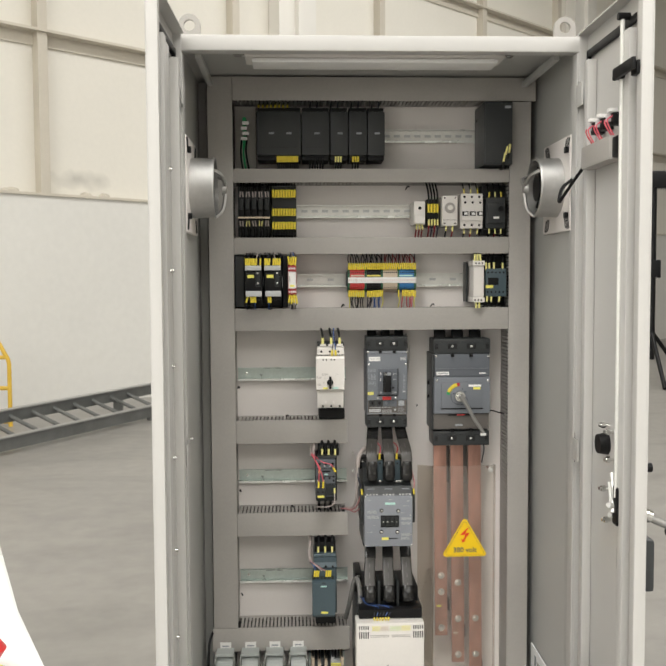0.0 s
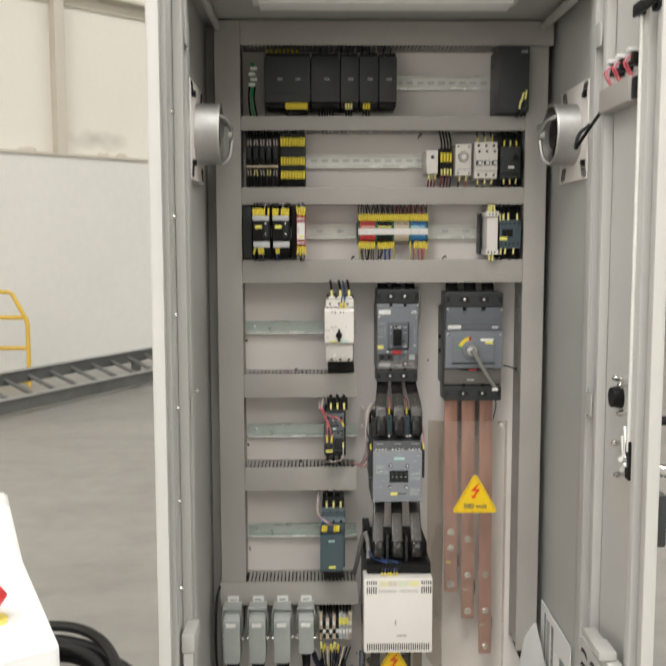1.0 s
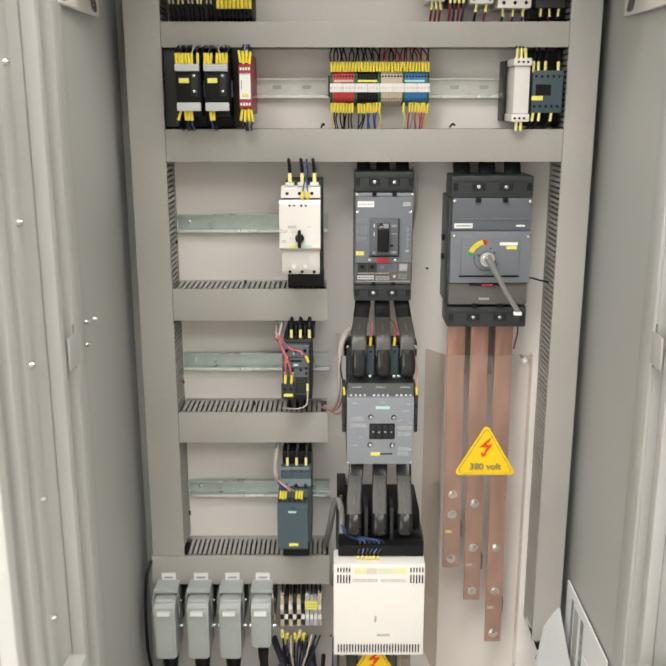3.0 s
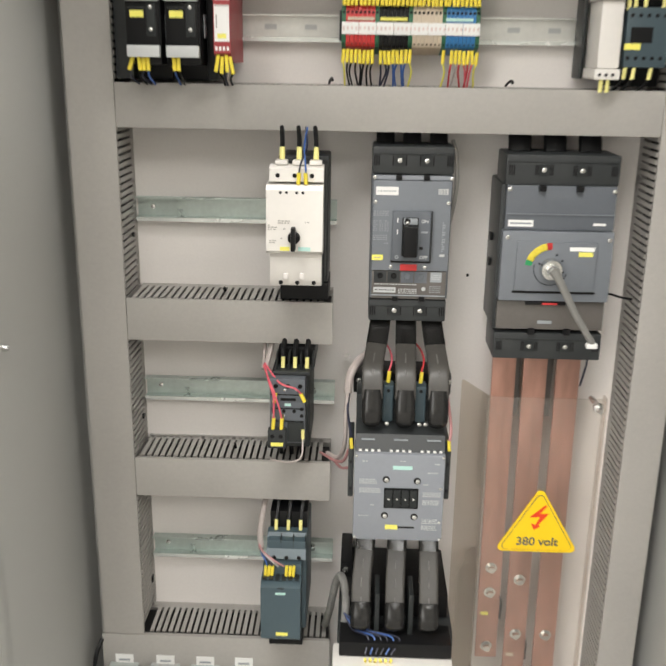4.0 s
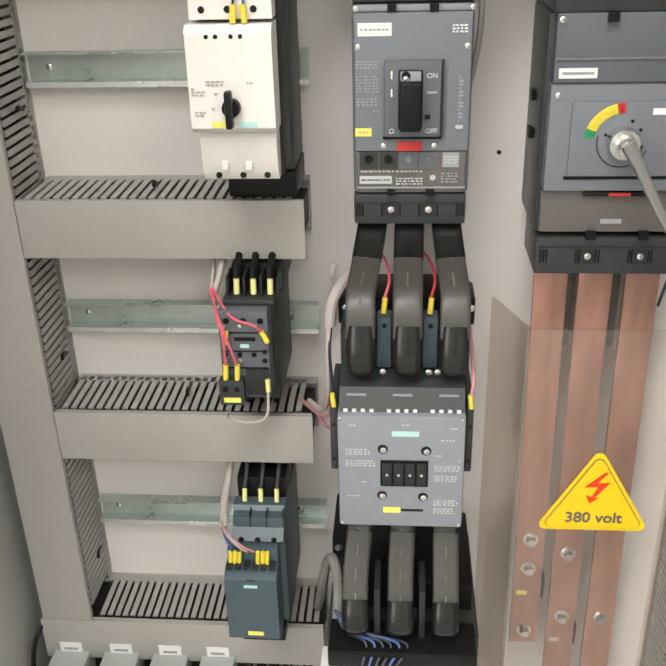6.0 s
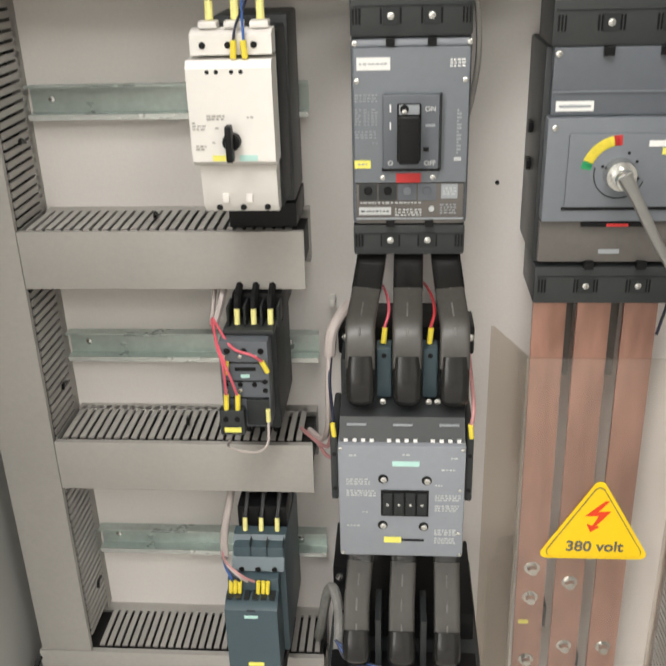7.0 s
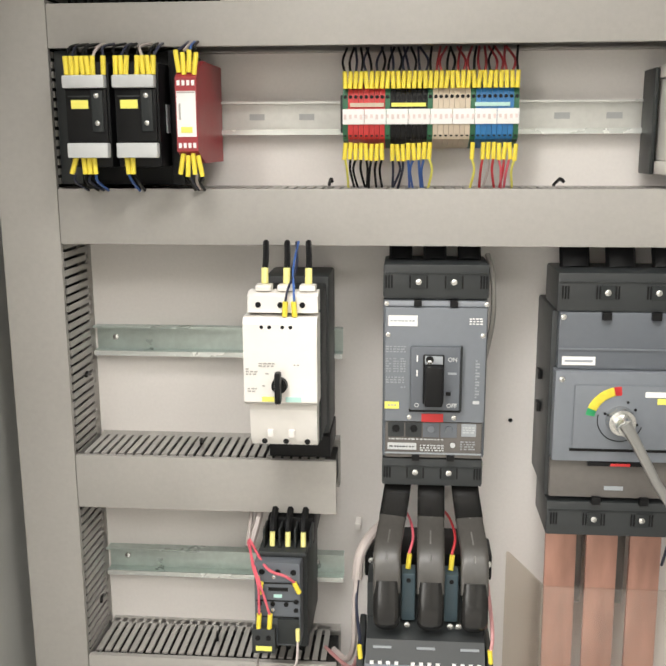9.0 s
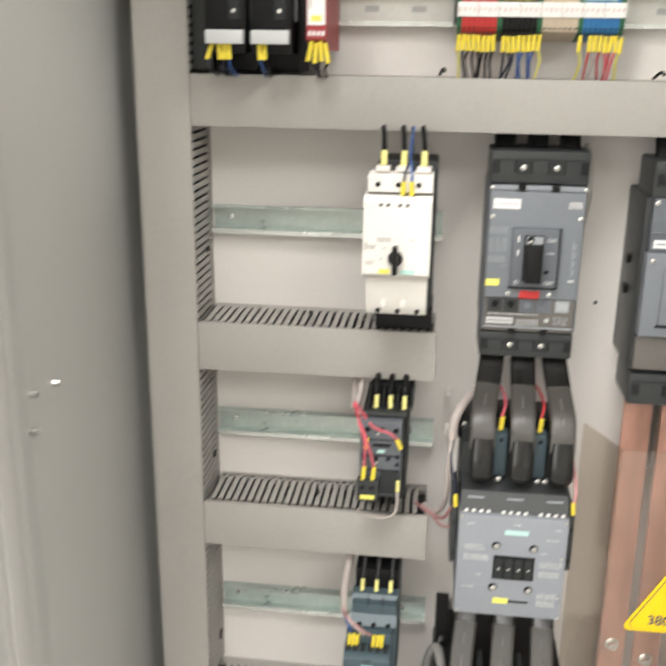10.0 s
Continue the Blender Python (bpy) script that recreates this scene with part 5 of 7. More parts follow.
for k in range(13):
    a = radians(94 + 6.2 * k)
    mcol = RED if k < 2 else (GREEN if k > 10 else YELLOW)
    bm = box(bmesh.new(), -0.0018, 0.0018, -0.0003, 0.0003, 0.0, 0.0082)
    bmesh.ops.transform(bm, matrix=Matrix.Translation((0.318 + 0.0235 * math.cos(a), 2.0402, 1.2465 + 0.0235 * math.sin(a))) @ Matrix.Rotation(math.pi / 2 - a, 4, "Y"), verts=bm.verts)
    part("dial_mark", bm, mcol, m2)
arc = [Vector((0.318 + 0.0205 * math.cos(a), 2.0402, 1.2465 + 0.0205 * math.sin(a))) for a in (2.9 + 0.18 * k for k in range(18))]
part("dial_groove", sweep(bmesh.new(), arc, 0.0005, seg=6), CHARCOAL, m2)
for u, w in ((-0.014, 0.006), (0.006, 0.017), (0.013, 0.01), (0.015, -0.004)):
    hole(m2, 0.318 + u, 2.0404, 1.2465 + w, 0.0013)
hub = part("handle_hub", drum(drum(bmesh.new(), (0.318, 2.0403, 1.2465), (0.318, 2.03, 1.2465), 0.0135, 0.012, 26), (0.318, 2.0298, 1.2465), (0.318, 2.014, 1.2465), 0.0085, 0.0075, 22), STEEL, m2, "zinc shaft hub")
bm = sweep(bmesh.new(), [Vector((0.3155, 2.012, 1.252)), Vector((0.325, 2.009, 1.236)), Vector((0.345, 2.006, 1.199)), Vector((0.3665, 2.004, 1.166)), Vector((0.3695, 2.004, 1.16))], 0.0052, 0.0045, seg=10, widths=[1.2, 1.0, 0.85, 0.85, 0.6])
part("handle_lever", bm, LEVER, m2, "grey rotary handle lever")
bx("lever_end", WHITE, m2, 0.36, 0.373, 1.9995, 2.008, 1.159, 1.165, 0.0015)
for i in range(3):
    xc = 0.279 + 0.0425 * i
    part("supply_bar", sweep(bmesh.new(), spline([(xc, 2.09, 1.38), (xc, 2.095, 1.392), (xc, 2.1, 1.403)], 3), 0.014, 0.006, seg=10, side=(1, 0, 0)), BLACK, m2, "black insulated supply bar")
for z in (1.268, 1.235):
    bx("side_clip", BLACK, m2, 0.251, 0.255, 2.1, 2.115, z, z + 0.009, 0.001)
wire(BLACK, m2, 0.0016, (0.391, 2.1, 1.2), (0.405, 2.09, 1.204), (0.42, 2.09, 1.2), (0.437, 2.1, 1.195))
wire(NAVYWIRE, m2, 0.0014, (0.385, 2.1, 1.128), (0.389, 2.1, 1.11), (0.386, 2.1, 1.09), (0.383, 2.1, 1.075))

# ---- main contactor with its cables ----
kc = thing("main_contactor", (0.147, PY, 0.9), "large grey power contactor with black booted cables", "contactor")
kc.location.z += 0.002
bx("rear_body", CHARCOAL, kc, 0.088, 0.2, 2.02, 2.15, 0.895, 1.085, 0.003)
bx("face", PALE_SLATE, kc, 0.087, 0.198, 1.97, 2.0195, 0.909, 1.0265, 0.003, "grey contactor face")
bm = prism(bmesh.new(), [(1.976, 1.027), (1.988, 1.045), (2.0195, 1.05), (2.0195, 1.027)], "x", 0.0885, 0.197)
part("upper_shroud", bm, DARK, kc, "dark terminal shroud")
for i in range(14):
    if i % 5 != 4:
        bx("mark_dot", WHITE, kc, 0.0925 + 0.0075 * i, 0.096 + 0.0075 * i, 1.9745, 1.9765, 1.0275, 1.0298)
for x in (0.095, 0.135, 0.175):
    bx("print_bar", PRINT, kc, x, x + 0.017, 1.9825, 1.984, 1.039, 1.0408)
bx("window", BLACK, kc, 0.1245, 0.1665, 1.9688, 1.9702, 0.9545, 0.9815)
for i in range(4):
    bx("window_tab", CHARCOAL, kc, 0.1262 + 0.0101 * i, 0.1345 + 0.0101 * i, 1.9672, 1.9686, 0.9565, 0.9795, 0.0006)
    screw(kc, 0.1304 + 0.0101 * i, 1.9672, 0.9675, 0.0015)
for x, z in ((0.1265, 0.993), (0.1645, 0.992), (0.126, 0.944), (0.1625, 0.943)):
    hole(kc, x, 1.97, z, 0.0045)
    screw(kc, x + 0.0005, 1.9695, z - 0.0005, 0.0032)
bx("name_plate", MINT, kc, 0.1345, 0.158, 1.9692, 1.9698, 1.0065, 1.0115)
bx("label", LEMON, kc, 0.127, 0.1425, 1.9692, 1.9698, 0.925, 0.931)
bx("slot_bar", BLACK, kc, 0.143, 0.163, 1.9692, 1.9698, 0.927, 0.929)
for x0, x1, z in ((0.094, 0.115, 0.99), (0.094, 0.12, 0.978), (0.177, 0.19, 1.003), (0.172, 0.178, 0.987), (0.172, 0.1945, 0.974), (0.172, 0.193, 0.963), (0.172, 0.192, 0.937), (0.172, 0.191, 0.928), (0.094, 0.106, 0.943), (0.097, 0.104, 1.017), (0.143, 0.15, 1.018), (0.185, 0.192, 1.015), (0.108, 0.113, 0.958)):
    scribble(kc, x0, x1, 1.9693, z, STRIP, rows=3 if x1 - x0 > 0.015 else 1)
for x in (0.0898, 0.1952):
    for z in (0.9125, 1.0235):
        screw(kc, x, 1.97, z, 0.002)
screw(kc, 0.1935, 1.97, 0.982, 0.002)
screw(kc, 0.1935, 1.97, 0.936, 0.002)
for x0, x1 in ((0.0795, 0.0862), (0.1992, 0.2055)):
    ab = bx("auxiliary_block", DARK, kc, x0, x1, 1.985, 2.06, 0.96, 1.03, 0.002)
    hole(kc, (x0 + x1) / 2, 1.9855, 1.008, 0.002)
    hole(kc, (x0 + x1) / 2, 1.9855, 0.972, 0.002)
    sleeve(kc, (x0 + x1) / 2, 1.985, 1.033, 0.013, 0.0022, lean=-6)
for i in range(2):
    xc = 0.127 + 0.04 * i
    bx("barrier_tab", TEAL, kc, xc - 0.0065, xc + 0.0065, 2.01, 2.03, 1.052, 1.1, 0.002)
    hole(kc, xc, 2.01, 1.0935, 0.0022)
    sleeve(kc, xc, 2.02, 1.108, 0.014, 0.0025, lean=6, tip=-10)
    wire(REDWIRE if i else PINKWIRE, kc, 0.0014, (xc, 2.022, 1.114), (xc + 0.004, 2.04, 1.125), (xc - 0.002, 2.08, 1.13), (xc - 0.02, 2.12, 1.13))
for i in range(3):
    xa, xb = 0.1155 + 0.0325 * i, 0.107 + 0.04 * i
    pts = spline([(xa, 2.075, 1.18), (xa, 2.068, 1.166), ((xa + xb) / 2, 2.04, 1.143), (xb, 2.01, 1.124), (xb, 1.998, 1.11), (xb, 1.99, 1.086), (xb, 1.987, 1.068), (xb, 1.993, 1.055)], 5)
    n = len(pts)
    tail = part("cable_tail", sweep(bmesh.new(), pts[: int(n * 0.7)], 0.0127, 0.0034, seg=20, side=(1, 0, 0), flat=0.4), TAIL, kc, "flat black flexible bar with faded print")
    for k0 in range(4, int(n * 0.58), 4):
        mark = [p + Vector((0.0006 * math.sin(k0), -0.0026, 0.0022)) for p in pts[k0 : k0 + 3]]
        part("print_dash", sweep(bmesh.new(), mark, 0.0009, 0.0006, seg=6, side=(1, 0, 0)), FADED, tail)
    part("boot", sweep(bmesh.new(), pts[int(n * 0.62) :], 0.0123, 0.0058, seg=20, side=(1, 0, 0), widths=[0.9, 0.95, 0.98] + [1.0] * (n - int(n * 0.6) - 8) + [0.96, 0.89, 0.78, 0.6, 0.3], flat=0.8), SHRINK, kc, "shiny black terminal boot")
    part("collar", sweep(bmesh.new(), pts[:11], 0.0131, 0.0042, seg=20, side=(1, 0, 0), flat=0.4), SHRINK, kc, "black heat-shrink collar")
    screw(kc, xb + (0.019 if i < 2 else -0.0135), 2.0, 1.054, 0.003)
    # outgoing bars down to the drive
    xc = 0.1045 + 0.041 * i
    xd = 0.1 + 0.0435 * i
    pts = spline([(xc, 2.03, 0.905), (xc, 2.02, 0.885), ((xc + xd) / 2, 2.005, 0.86), (xd, 1.99, 0.835), (xd, 1.975, 0.81), (xd, 1.968, 0.79), (xd, 1.976, 0.78)], 5)
    n = len(pts)
    part("cable_tail", sweep(bmesh.new(), pts[: int(n * 0.7)], 0.0125, 0.004, seg=20, side=(1, 0, 0), flat=0.4), TAIL, kc, "flat black flexible bar")
    part("collar", sweep(bmesh.new(), pts[:9], 0.0129, 0.0048, seg=20, side=(1, 0, 0), flat=0.4), SHRINK, kc, "black heat-shrink collar")
    for k0 in range(10, int(n * 0.66), 4):
        part("print_dash", sweep(bmesh.new(), [p + Vector((0, -0.0034, 0.0022)) for p in pts[k0 : k0 + 3]], 0.0009, 0.0006, seg=6, side=(1, 0, 0)), FADED, kc)
    part("boot", sweep(bmesh.new(), pts[int(n * 0.62) :], 0.0134, 0.008, seg=20, side=(1, 0, 0), widths=[0.92, 0.97] + [1.0] * (n - int(n * 0.62) - 6) + [0.96, 0.88, 0.7, 0.4], flat=0.75), SHRINK, kc, "shiny black terminal boot")
bm = box(bmesh.new(), 0.0835, 0.209, 2.06, 2.1, 1.07, 1.098, 0.003)
part("terminal_base", bm, BLACK, kc)
for x in (0.0905, 0.2055):
    screw(kc, x, 2.06, 1.088, 0.0036)
# grey sleeve of control wires along the contactor
loom = thing("control_loom", (0.078, PY, 0.95), "loose loom of pink, blue and white control wires", "wiring")
part("loom_sleeve", sweep(bmesh.new(), spline([(0.102, 2.09, 1.118), (0.088, 2.06, 1.114), (0.079, 2.045, 1.1), (0.077, 2.04, 1.08)], 6), 0.0052, seg=10), WHITEWIRE, loom, "grey spiral sleeve")
wire(NAVYWIRE, loom, 0.0015, (0.079, 2.04, 1.085), (0.077, 2.03, 1.06), (0.083, 1.99, 1.04))
wire(WHITEWIRE, loom, 0.003, (0.077, 2.04, 1.085), (0.075, 2.035, 1.05), (0.074, 2.04, 1.01), (0.066, 2.06, 0.98), (0.05, 2.09, 0.972))
wire(DUSTY, loom, 0.002, (0.08, 2.0, 1.02), (0.073, 2.03, 0.99), (0.062, 2.06, 0.975), (0.045, 2.09, 0.97))
wire(DUSTY, loom, 0.0018, (0.082, 2.0, 0.995), (0.07, 2.04, 0.975), (0.058, 2.07, 0.972), (0.04, 2.1, 0.968))
wire(DUSTY, loom, 0.0018, (0.2022, 1.985, 1.037), (0.2045, 1.995, 1.055), (0.203, 2.045, 1.08))
for z in (1.09, 1.045):
    bx("tie_base", CREAM, loom, 0.07, 0.076, 2.13, 2.149, z, z + 0.007, 0.001)

# ---- large drive ----
dv = thing("motor_drive", (0.143, PY, 0.57), "cream-fronted motor soft starter with black cable terminals", "motor drive")
bx("rear_body", DARK, dv, 0.07, 0.222, 1.985, 2.15, 0.57, 0.765, 0.003)
bx("front_cover", CREAM, dv, 0.065, 0.219, 1.93, 1.984, 0.575, 0.748, 0.003, "cream front cover")
bx("terminal_base", BLACK, dv, 0.076, 0.217, 2.02, 2.14, 0.766, 0.8, 0.003)
bx("upper_deck", BLACK, dv, 0.073, 0.218, 1.955, 1.9995, 0.7485, 0.77, 0.003)
bx("side_plate", BLACK, dv, 0.0715, 0.0875, 2.06, 2.14, 0.775, 0.822, 0.002)
screw(dv, 0.0785, 2.06, 0.811, 0.0046)
vent = finish(box(bmesh.new(), -0.0012, 0.0012, -0.0004, 0.0004, -0.0075, 0.0075), "vent_slot", DARK, False)
vent_s = finish(box(bmesh.new(), -0.0012, 0.0012, -0.0004, 0.0004, -0.004, 0.004), "vent_slot", DARK, False)
for i in range(29):
    piece("vent_slot", vent, dv, Matrix.Translation((0.0735 + 0.0049 * i, 1.9297, 0.589)))
for i in range(5):
    for x in (0.0725, 0.195):
        piece("vent_slot", vent, dv, Matrix.Translation((x + 0.0049 * i, 1.9297, 0.721)))
        piece("vent_slot", vent_s, dv, Matrix.Translation((x + 0.0049 * i, 1.9297, 0.738)))
for x0 in (0.097, 0.145):
    for z in (0.716, 0.7195):
        bx("groove", PRINT_D, dv, x0, x0 + 0.042, 1.9294, 1.9298, z, z + 0.0012)
for x0, x1, mat in ((0.101, 0.119, LEMON), (0.121, 0.138, BEIGE), (0.142, 0.165, PALE_GREEN), (0.167, 0.188, LEMON)):
    scribble(dv, x0, x1, 1.9292, 0.736, mat, rows=5)
for i in range(6):
    sleeve(dv, 0.107 + 0.0065 * i, 1.945, 0.7515, 0.012, 0.002, lean=6 * (i % 3 - 1), tip=40)
    wire((NAVYWIRE, BLUEWIRE, NAVYWIRE)[i % 3], dv, 0.0012, (0.107 + 0.0065 * i, 1.95, 0.757), (0.11 + 0.008 * i, 1.965, 0.772), (0.09 + 0.004 * i, 1.975, 0.776), (0.078, 1.99, 0.79))
bx("indicator", PRINT_D, dv, 0.1345, 0.138, 1.929, 1.9298, 0.64, 0.651)
bx("name_bar", PRINT_D, dv, 0.139, 0.161, 1.9292, 1.9298, 0.613, 0.6165)
for i in range(2):
    xx = 0.121 + 0.0435 * i
    bx("barrier", CHARCOAL, dv, xx - 0.003, xx + 0.003, 1.975, 2.02, 0.77, 0.83, 0.001)
part("conduit", sweep(bmesh.new(), spline([(0.05, 2.09, 0.70), (0.058, 2.06, 0.75), (0.066, 2.045, 0.80), (0.074, 2.035, 0.815), (0.08, 2.02, 0.79), (0.077, 1.995, 0.745), (0.07, 1.995, 0.70), (0.066, 2.02, 0.66)], 6), 0.0055, seg=10), CONDUIT, dv, "grey corrugated conduit")
dcov = thing("terminal_shield", (0.137, 2.0, 0.42), "grey clear acrylic shield below the drive", "shield")
bx("front", ACRYLIC_D, dcov, 0.07, 0.203, 1.985, 1.988, 0.41, 0.57)
bx("side", ACRYLIC_D, dcov, 0.07, 0.073, 1.9885, 2.14, 0.41, 0.57)
bx("side", ACRYLIC_D, dcov, 0.2, 0.203, 1.9885, 2.14, 0.41, 0.57)
for i in range(3):
    rod("outgoing_cable", RUBBER, dcov, (0.1 + 0.037 * i, 2.06, 0.565), (0.1 + 0.037 * i, 2.06, 0.36), 0.011, label="black outgoing cable")

# ---- copper bars under the acrylic cover ----
for i, (x0, x1, zb) in enumerate(((0.2655, 0.2965, 0.648), (0.3065, 0.3375, 0.58), (0.3495, 0.3805, 0.49))):
    cb = thing("copper_busbar", ((x0 + x1) / 2, 2.10, zb), ("copper busbar, the shortest of three, hanging from the breaker", "copper busbar of middle length hanging from the breaker", "copper busbar, the longest of three, hanging from the breaker")[i], "busbar", "copper busbars")
    lean = 0.006
    bm = bmesh.new()
    box(bm, x0, x1, 2.098, 2.104, zb, 1.128, 0.001)
    for v in bm.verts:
        v.co.x += lean * (1.128 - v.co.z) / 0.6
    part("bar", bm, COPPER, cb)
    for zz in (zb + 0.02, zb + 0.11, zb + 0.2 if i else zb + 0.15):
        xx = (x0 + x1) / 2 + lean * (1.128 - zz) / 0.6
        rod("washer", STEEL, cb, (xx, 2.0979, zz), (xx, 2.0965, zz), 0.0085, seg=16)
        rod("bolt", STEEL, cb, (xx, 2.0964, zz), (xx, 2.089, zz), 0.0058, 0.005, label="zinc-plated bolt", seg=6)
    bx("phase_tag", BEIGE if i else LEMON, cb, (x0 + x1) / 2 - 0.007, (x0 + x1) / 2 + 0.004, 2.0968, 2.0976, zb + 0.072, zb + 0.077)
    for zz in (zb + 0.06,):
        bx("bar_support", CHARCOAL, cb, x1 + 0.005, x1 + 0.009, 2.105, 2.145, zz, zz + 0.03, 0.001)

    # dark brown strip behind the upper gap to the next bar
    if i < 2:
        bx("insulator_strip", SMOKE, cb, x1 + 0.0005, x1 + (0.0095 if i == 0 else 0.0115), 2.112, 2.118, 1.025, 1.1275, 0.001, "brown strip behind the gap between bars")

acr = thing("acrylic_cover", (0.31, 2.03, 0.46), "clear acrylic touch guard over the copper bars", "guard cover")
bx("front_sheet", ACRYLIC, acr, 0.253, 0.4, 2.03, 2.033, 0.462, 1.083)
bm = prism(bmesh.new(), [(2.0335, 0.462), (2.0335, 1.083), (2.148, 1.062), (2.148, 0.462)], "x", 0.253, 0.256)
for v in bm.verts:
    v.co.x -= 0.02 * (v.co.y - 2.0335) / 0.1145
part("side_sheet", bm, ACRYLIC_D, acr)
for x, z in ((0.389, 1.074),):
    rod("stud", STEEL, acr, (x, 2.06, z), (x, 2.012, z), 0.0035, label="zinc stud and nut", seg=8)
    rod("nut", STEEL, acr, (x, 2.0295, z), (x, 2.023, z), 0.0065, seg=6)
for ob in acr.children:
    if ob.name.startswith(("front", "side")):
        ob.visible_shadow = False
bx("edge_strip", ACRYLIC, acr, 0.4005, 0.403, 2.0335, 2.05, 0.462, 1.082)


def warning_sign(xc, y, z0, side, label):
    """A yellow triangle with rounded corners, a red bolt and the voltage."""
    s = thing("warning_sign", (xc, y, z0), label, "warning sign", "warning signs")
    h = side * 0.866

    def tri(k, r, mat, yy, name):
        cx, cz = xc, z0 + h / 3
        pts = []
        for q in range(3):
            a = radians(90 + 120 * q)
            px, pz = cx + math.cos(a) * (side / math.sqrt(3) * k - 2 * r), cz + math.sin(a) * (side / math.sqrt(3) * k - 2 * r)
            for j in range(-3, 4):
                b = a + radians(20 * j)
                pts.append((px + r * math.cos(b), pz + r * math.sin(b)))
        part(name, prism(bmesh.new(), pts, "y", yy, yy + 0.0006), mat, s)
    tri(1.1, 0.006, SIGN, y, "board")
    tri(0.99, 0.0055, SMOKE, y - 0.0008, "border")
    tri(0.965, 0.005, SIGN, y - 0.0016, "panel")
    f = side / 0.1
    cx, cz = xc, z0 + 0.05 * f
    bolt = [(0.006, 0.016), (-0.0115, -0.001), (0.0015, -0.0005), (-0.004, -0.0125), (-0.0095, -0.010), (-0.0055, -0.0195), (0.0025, -0.0135), (-0.001, -0.0127), (0.012, 0.0045), (0.0, 0.0035), (0.0095, 0.016)]
    bm = prism(bmesh.new(), [(cx + a * f, cz + b * f) for a, b in bolt], "y", y - 0.0024, y - 0.0017)
    part("bolt_mark", bm, ORANGE, s, "orange-red lightning bolt")
    lettering("380 volt", 0.0165 * f, pose(xc, y - 0.002, z0 + 0.008 * f, 90, 0, 0), SMOKE, s)
    return s


warning_sign(0.329, 2.0285, 0.8695, 0.1, "yellow triangular 380 volt warning sign on the acrylic cover")
warning_sign(0.1375, 1.9835, 0.484, 0.094, "yellow triangular 380 volt sign half hidden under the drive")

# ---- heavy plug connectors ----


def plug(xc, label, slim=False):
    c = thing("plug_connector", (xc, PY, 0.45), label, "plug connector", "heavy plug connectors")
    w = 0.0175 if slim else 0.019
    zb = 0.535 if slim else 0.512
    bx("bulkhead_base", DARK, c, xc - 0.021, xc + 0.021, 2.085, 2.148, 0.55, 0.632, 0.003)
    bm = prism(bmesh.new(), [(2.008, zb), (2.004, zb + 0.01), (2.004, 0.615), (2.016, 0.628), (2.07, 0.634), (2.084, 0.634), (2.084, zb)], "x", xc - w, xc + w)
    bmesh.ops.bevel(bm, geom=bm.edges[:], offset=0.004, segments=2, affect="EDGES")
    part("hood", bm, HOOD, c, "grey cast connector hood")
    bx("hood_rim", HOOD, c, xc - w - 0.002, xc + w + 0.002, 2.03, 2.08, 0.6345, 0.642, 0.002)
    bx("hood_label", WHITE, c, xc - 0.012, xc + 0.01, 2.0, 2.0035, 0.606, 0.614)
    bx("rating_label", WHITE, c, xc - 0.013, xc + 0.013, FY - 0.0012, FY - 0.0004, 0.638, 0.656)
    bx("label_print", PRINT, c, xc - 0.008, xc + 0.008, FY - 0.0018, FY - 0.0014, 0.6455, 0.6485)
    for s in (-1, 1):
        part("lever", sweep(bmesh.new(), spline([(xc + s * (w + 0.003), 2.06, 0.56), (xc + s * (w + 0.004), 2.035, 0.58), (xc + s * (w + 0.004), 2.03, 0.615), (xc + s * (w + 0.002), 2.04, 0.638)], 4), 0.0028, seg=6), STEEL, c, "zinc locking lever")
        rod("lever_pin", STEEL, c, (xc + s * w, 2.045, 0.56), (xc + s * (w + 0.007), 2.045, 0.56), 0.004)
        rod("lever_pin", STEEL, c, (xc + s * w, 2.045, 0.612), (xc + s * (w + 0.007), 2.045, 0.612), 0.004)
    part("gland", drum(drum(bmesh.new(), (xc, 2.045, zb + 0.004), (xc, 2.045, zb - 0.02), 0.0165 if not slim else 0.0125, 0.0155 if not slim else 0.0115, 12), (xc, 2.045, zb - 0.02), (xc, 2.043, zb - 0.045), 0.0145 if not slim else 0.0105, 0.012 if not slim else 0.009, 12), BLACK, c, "black cable gland")
    part("cable", sweep(bmesh.new(), spline([(xc, 2.043, zb - 0.03), (xc + 0.006, 2.03, zb - 0.08), (xc + 0.04, 1.99, zb - 0.14), (xc + 0.06, 1.97, zb - 0.22), (xc + 0.05, 1.98, 0.2)], 6), 0.0105 if not slim else 0.008, seg=10), RUBBER, c, "thick black cable")
    return c


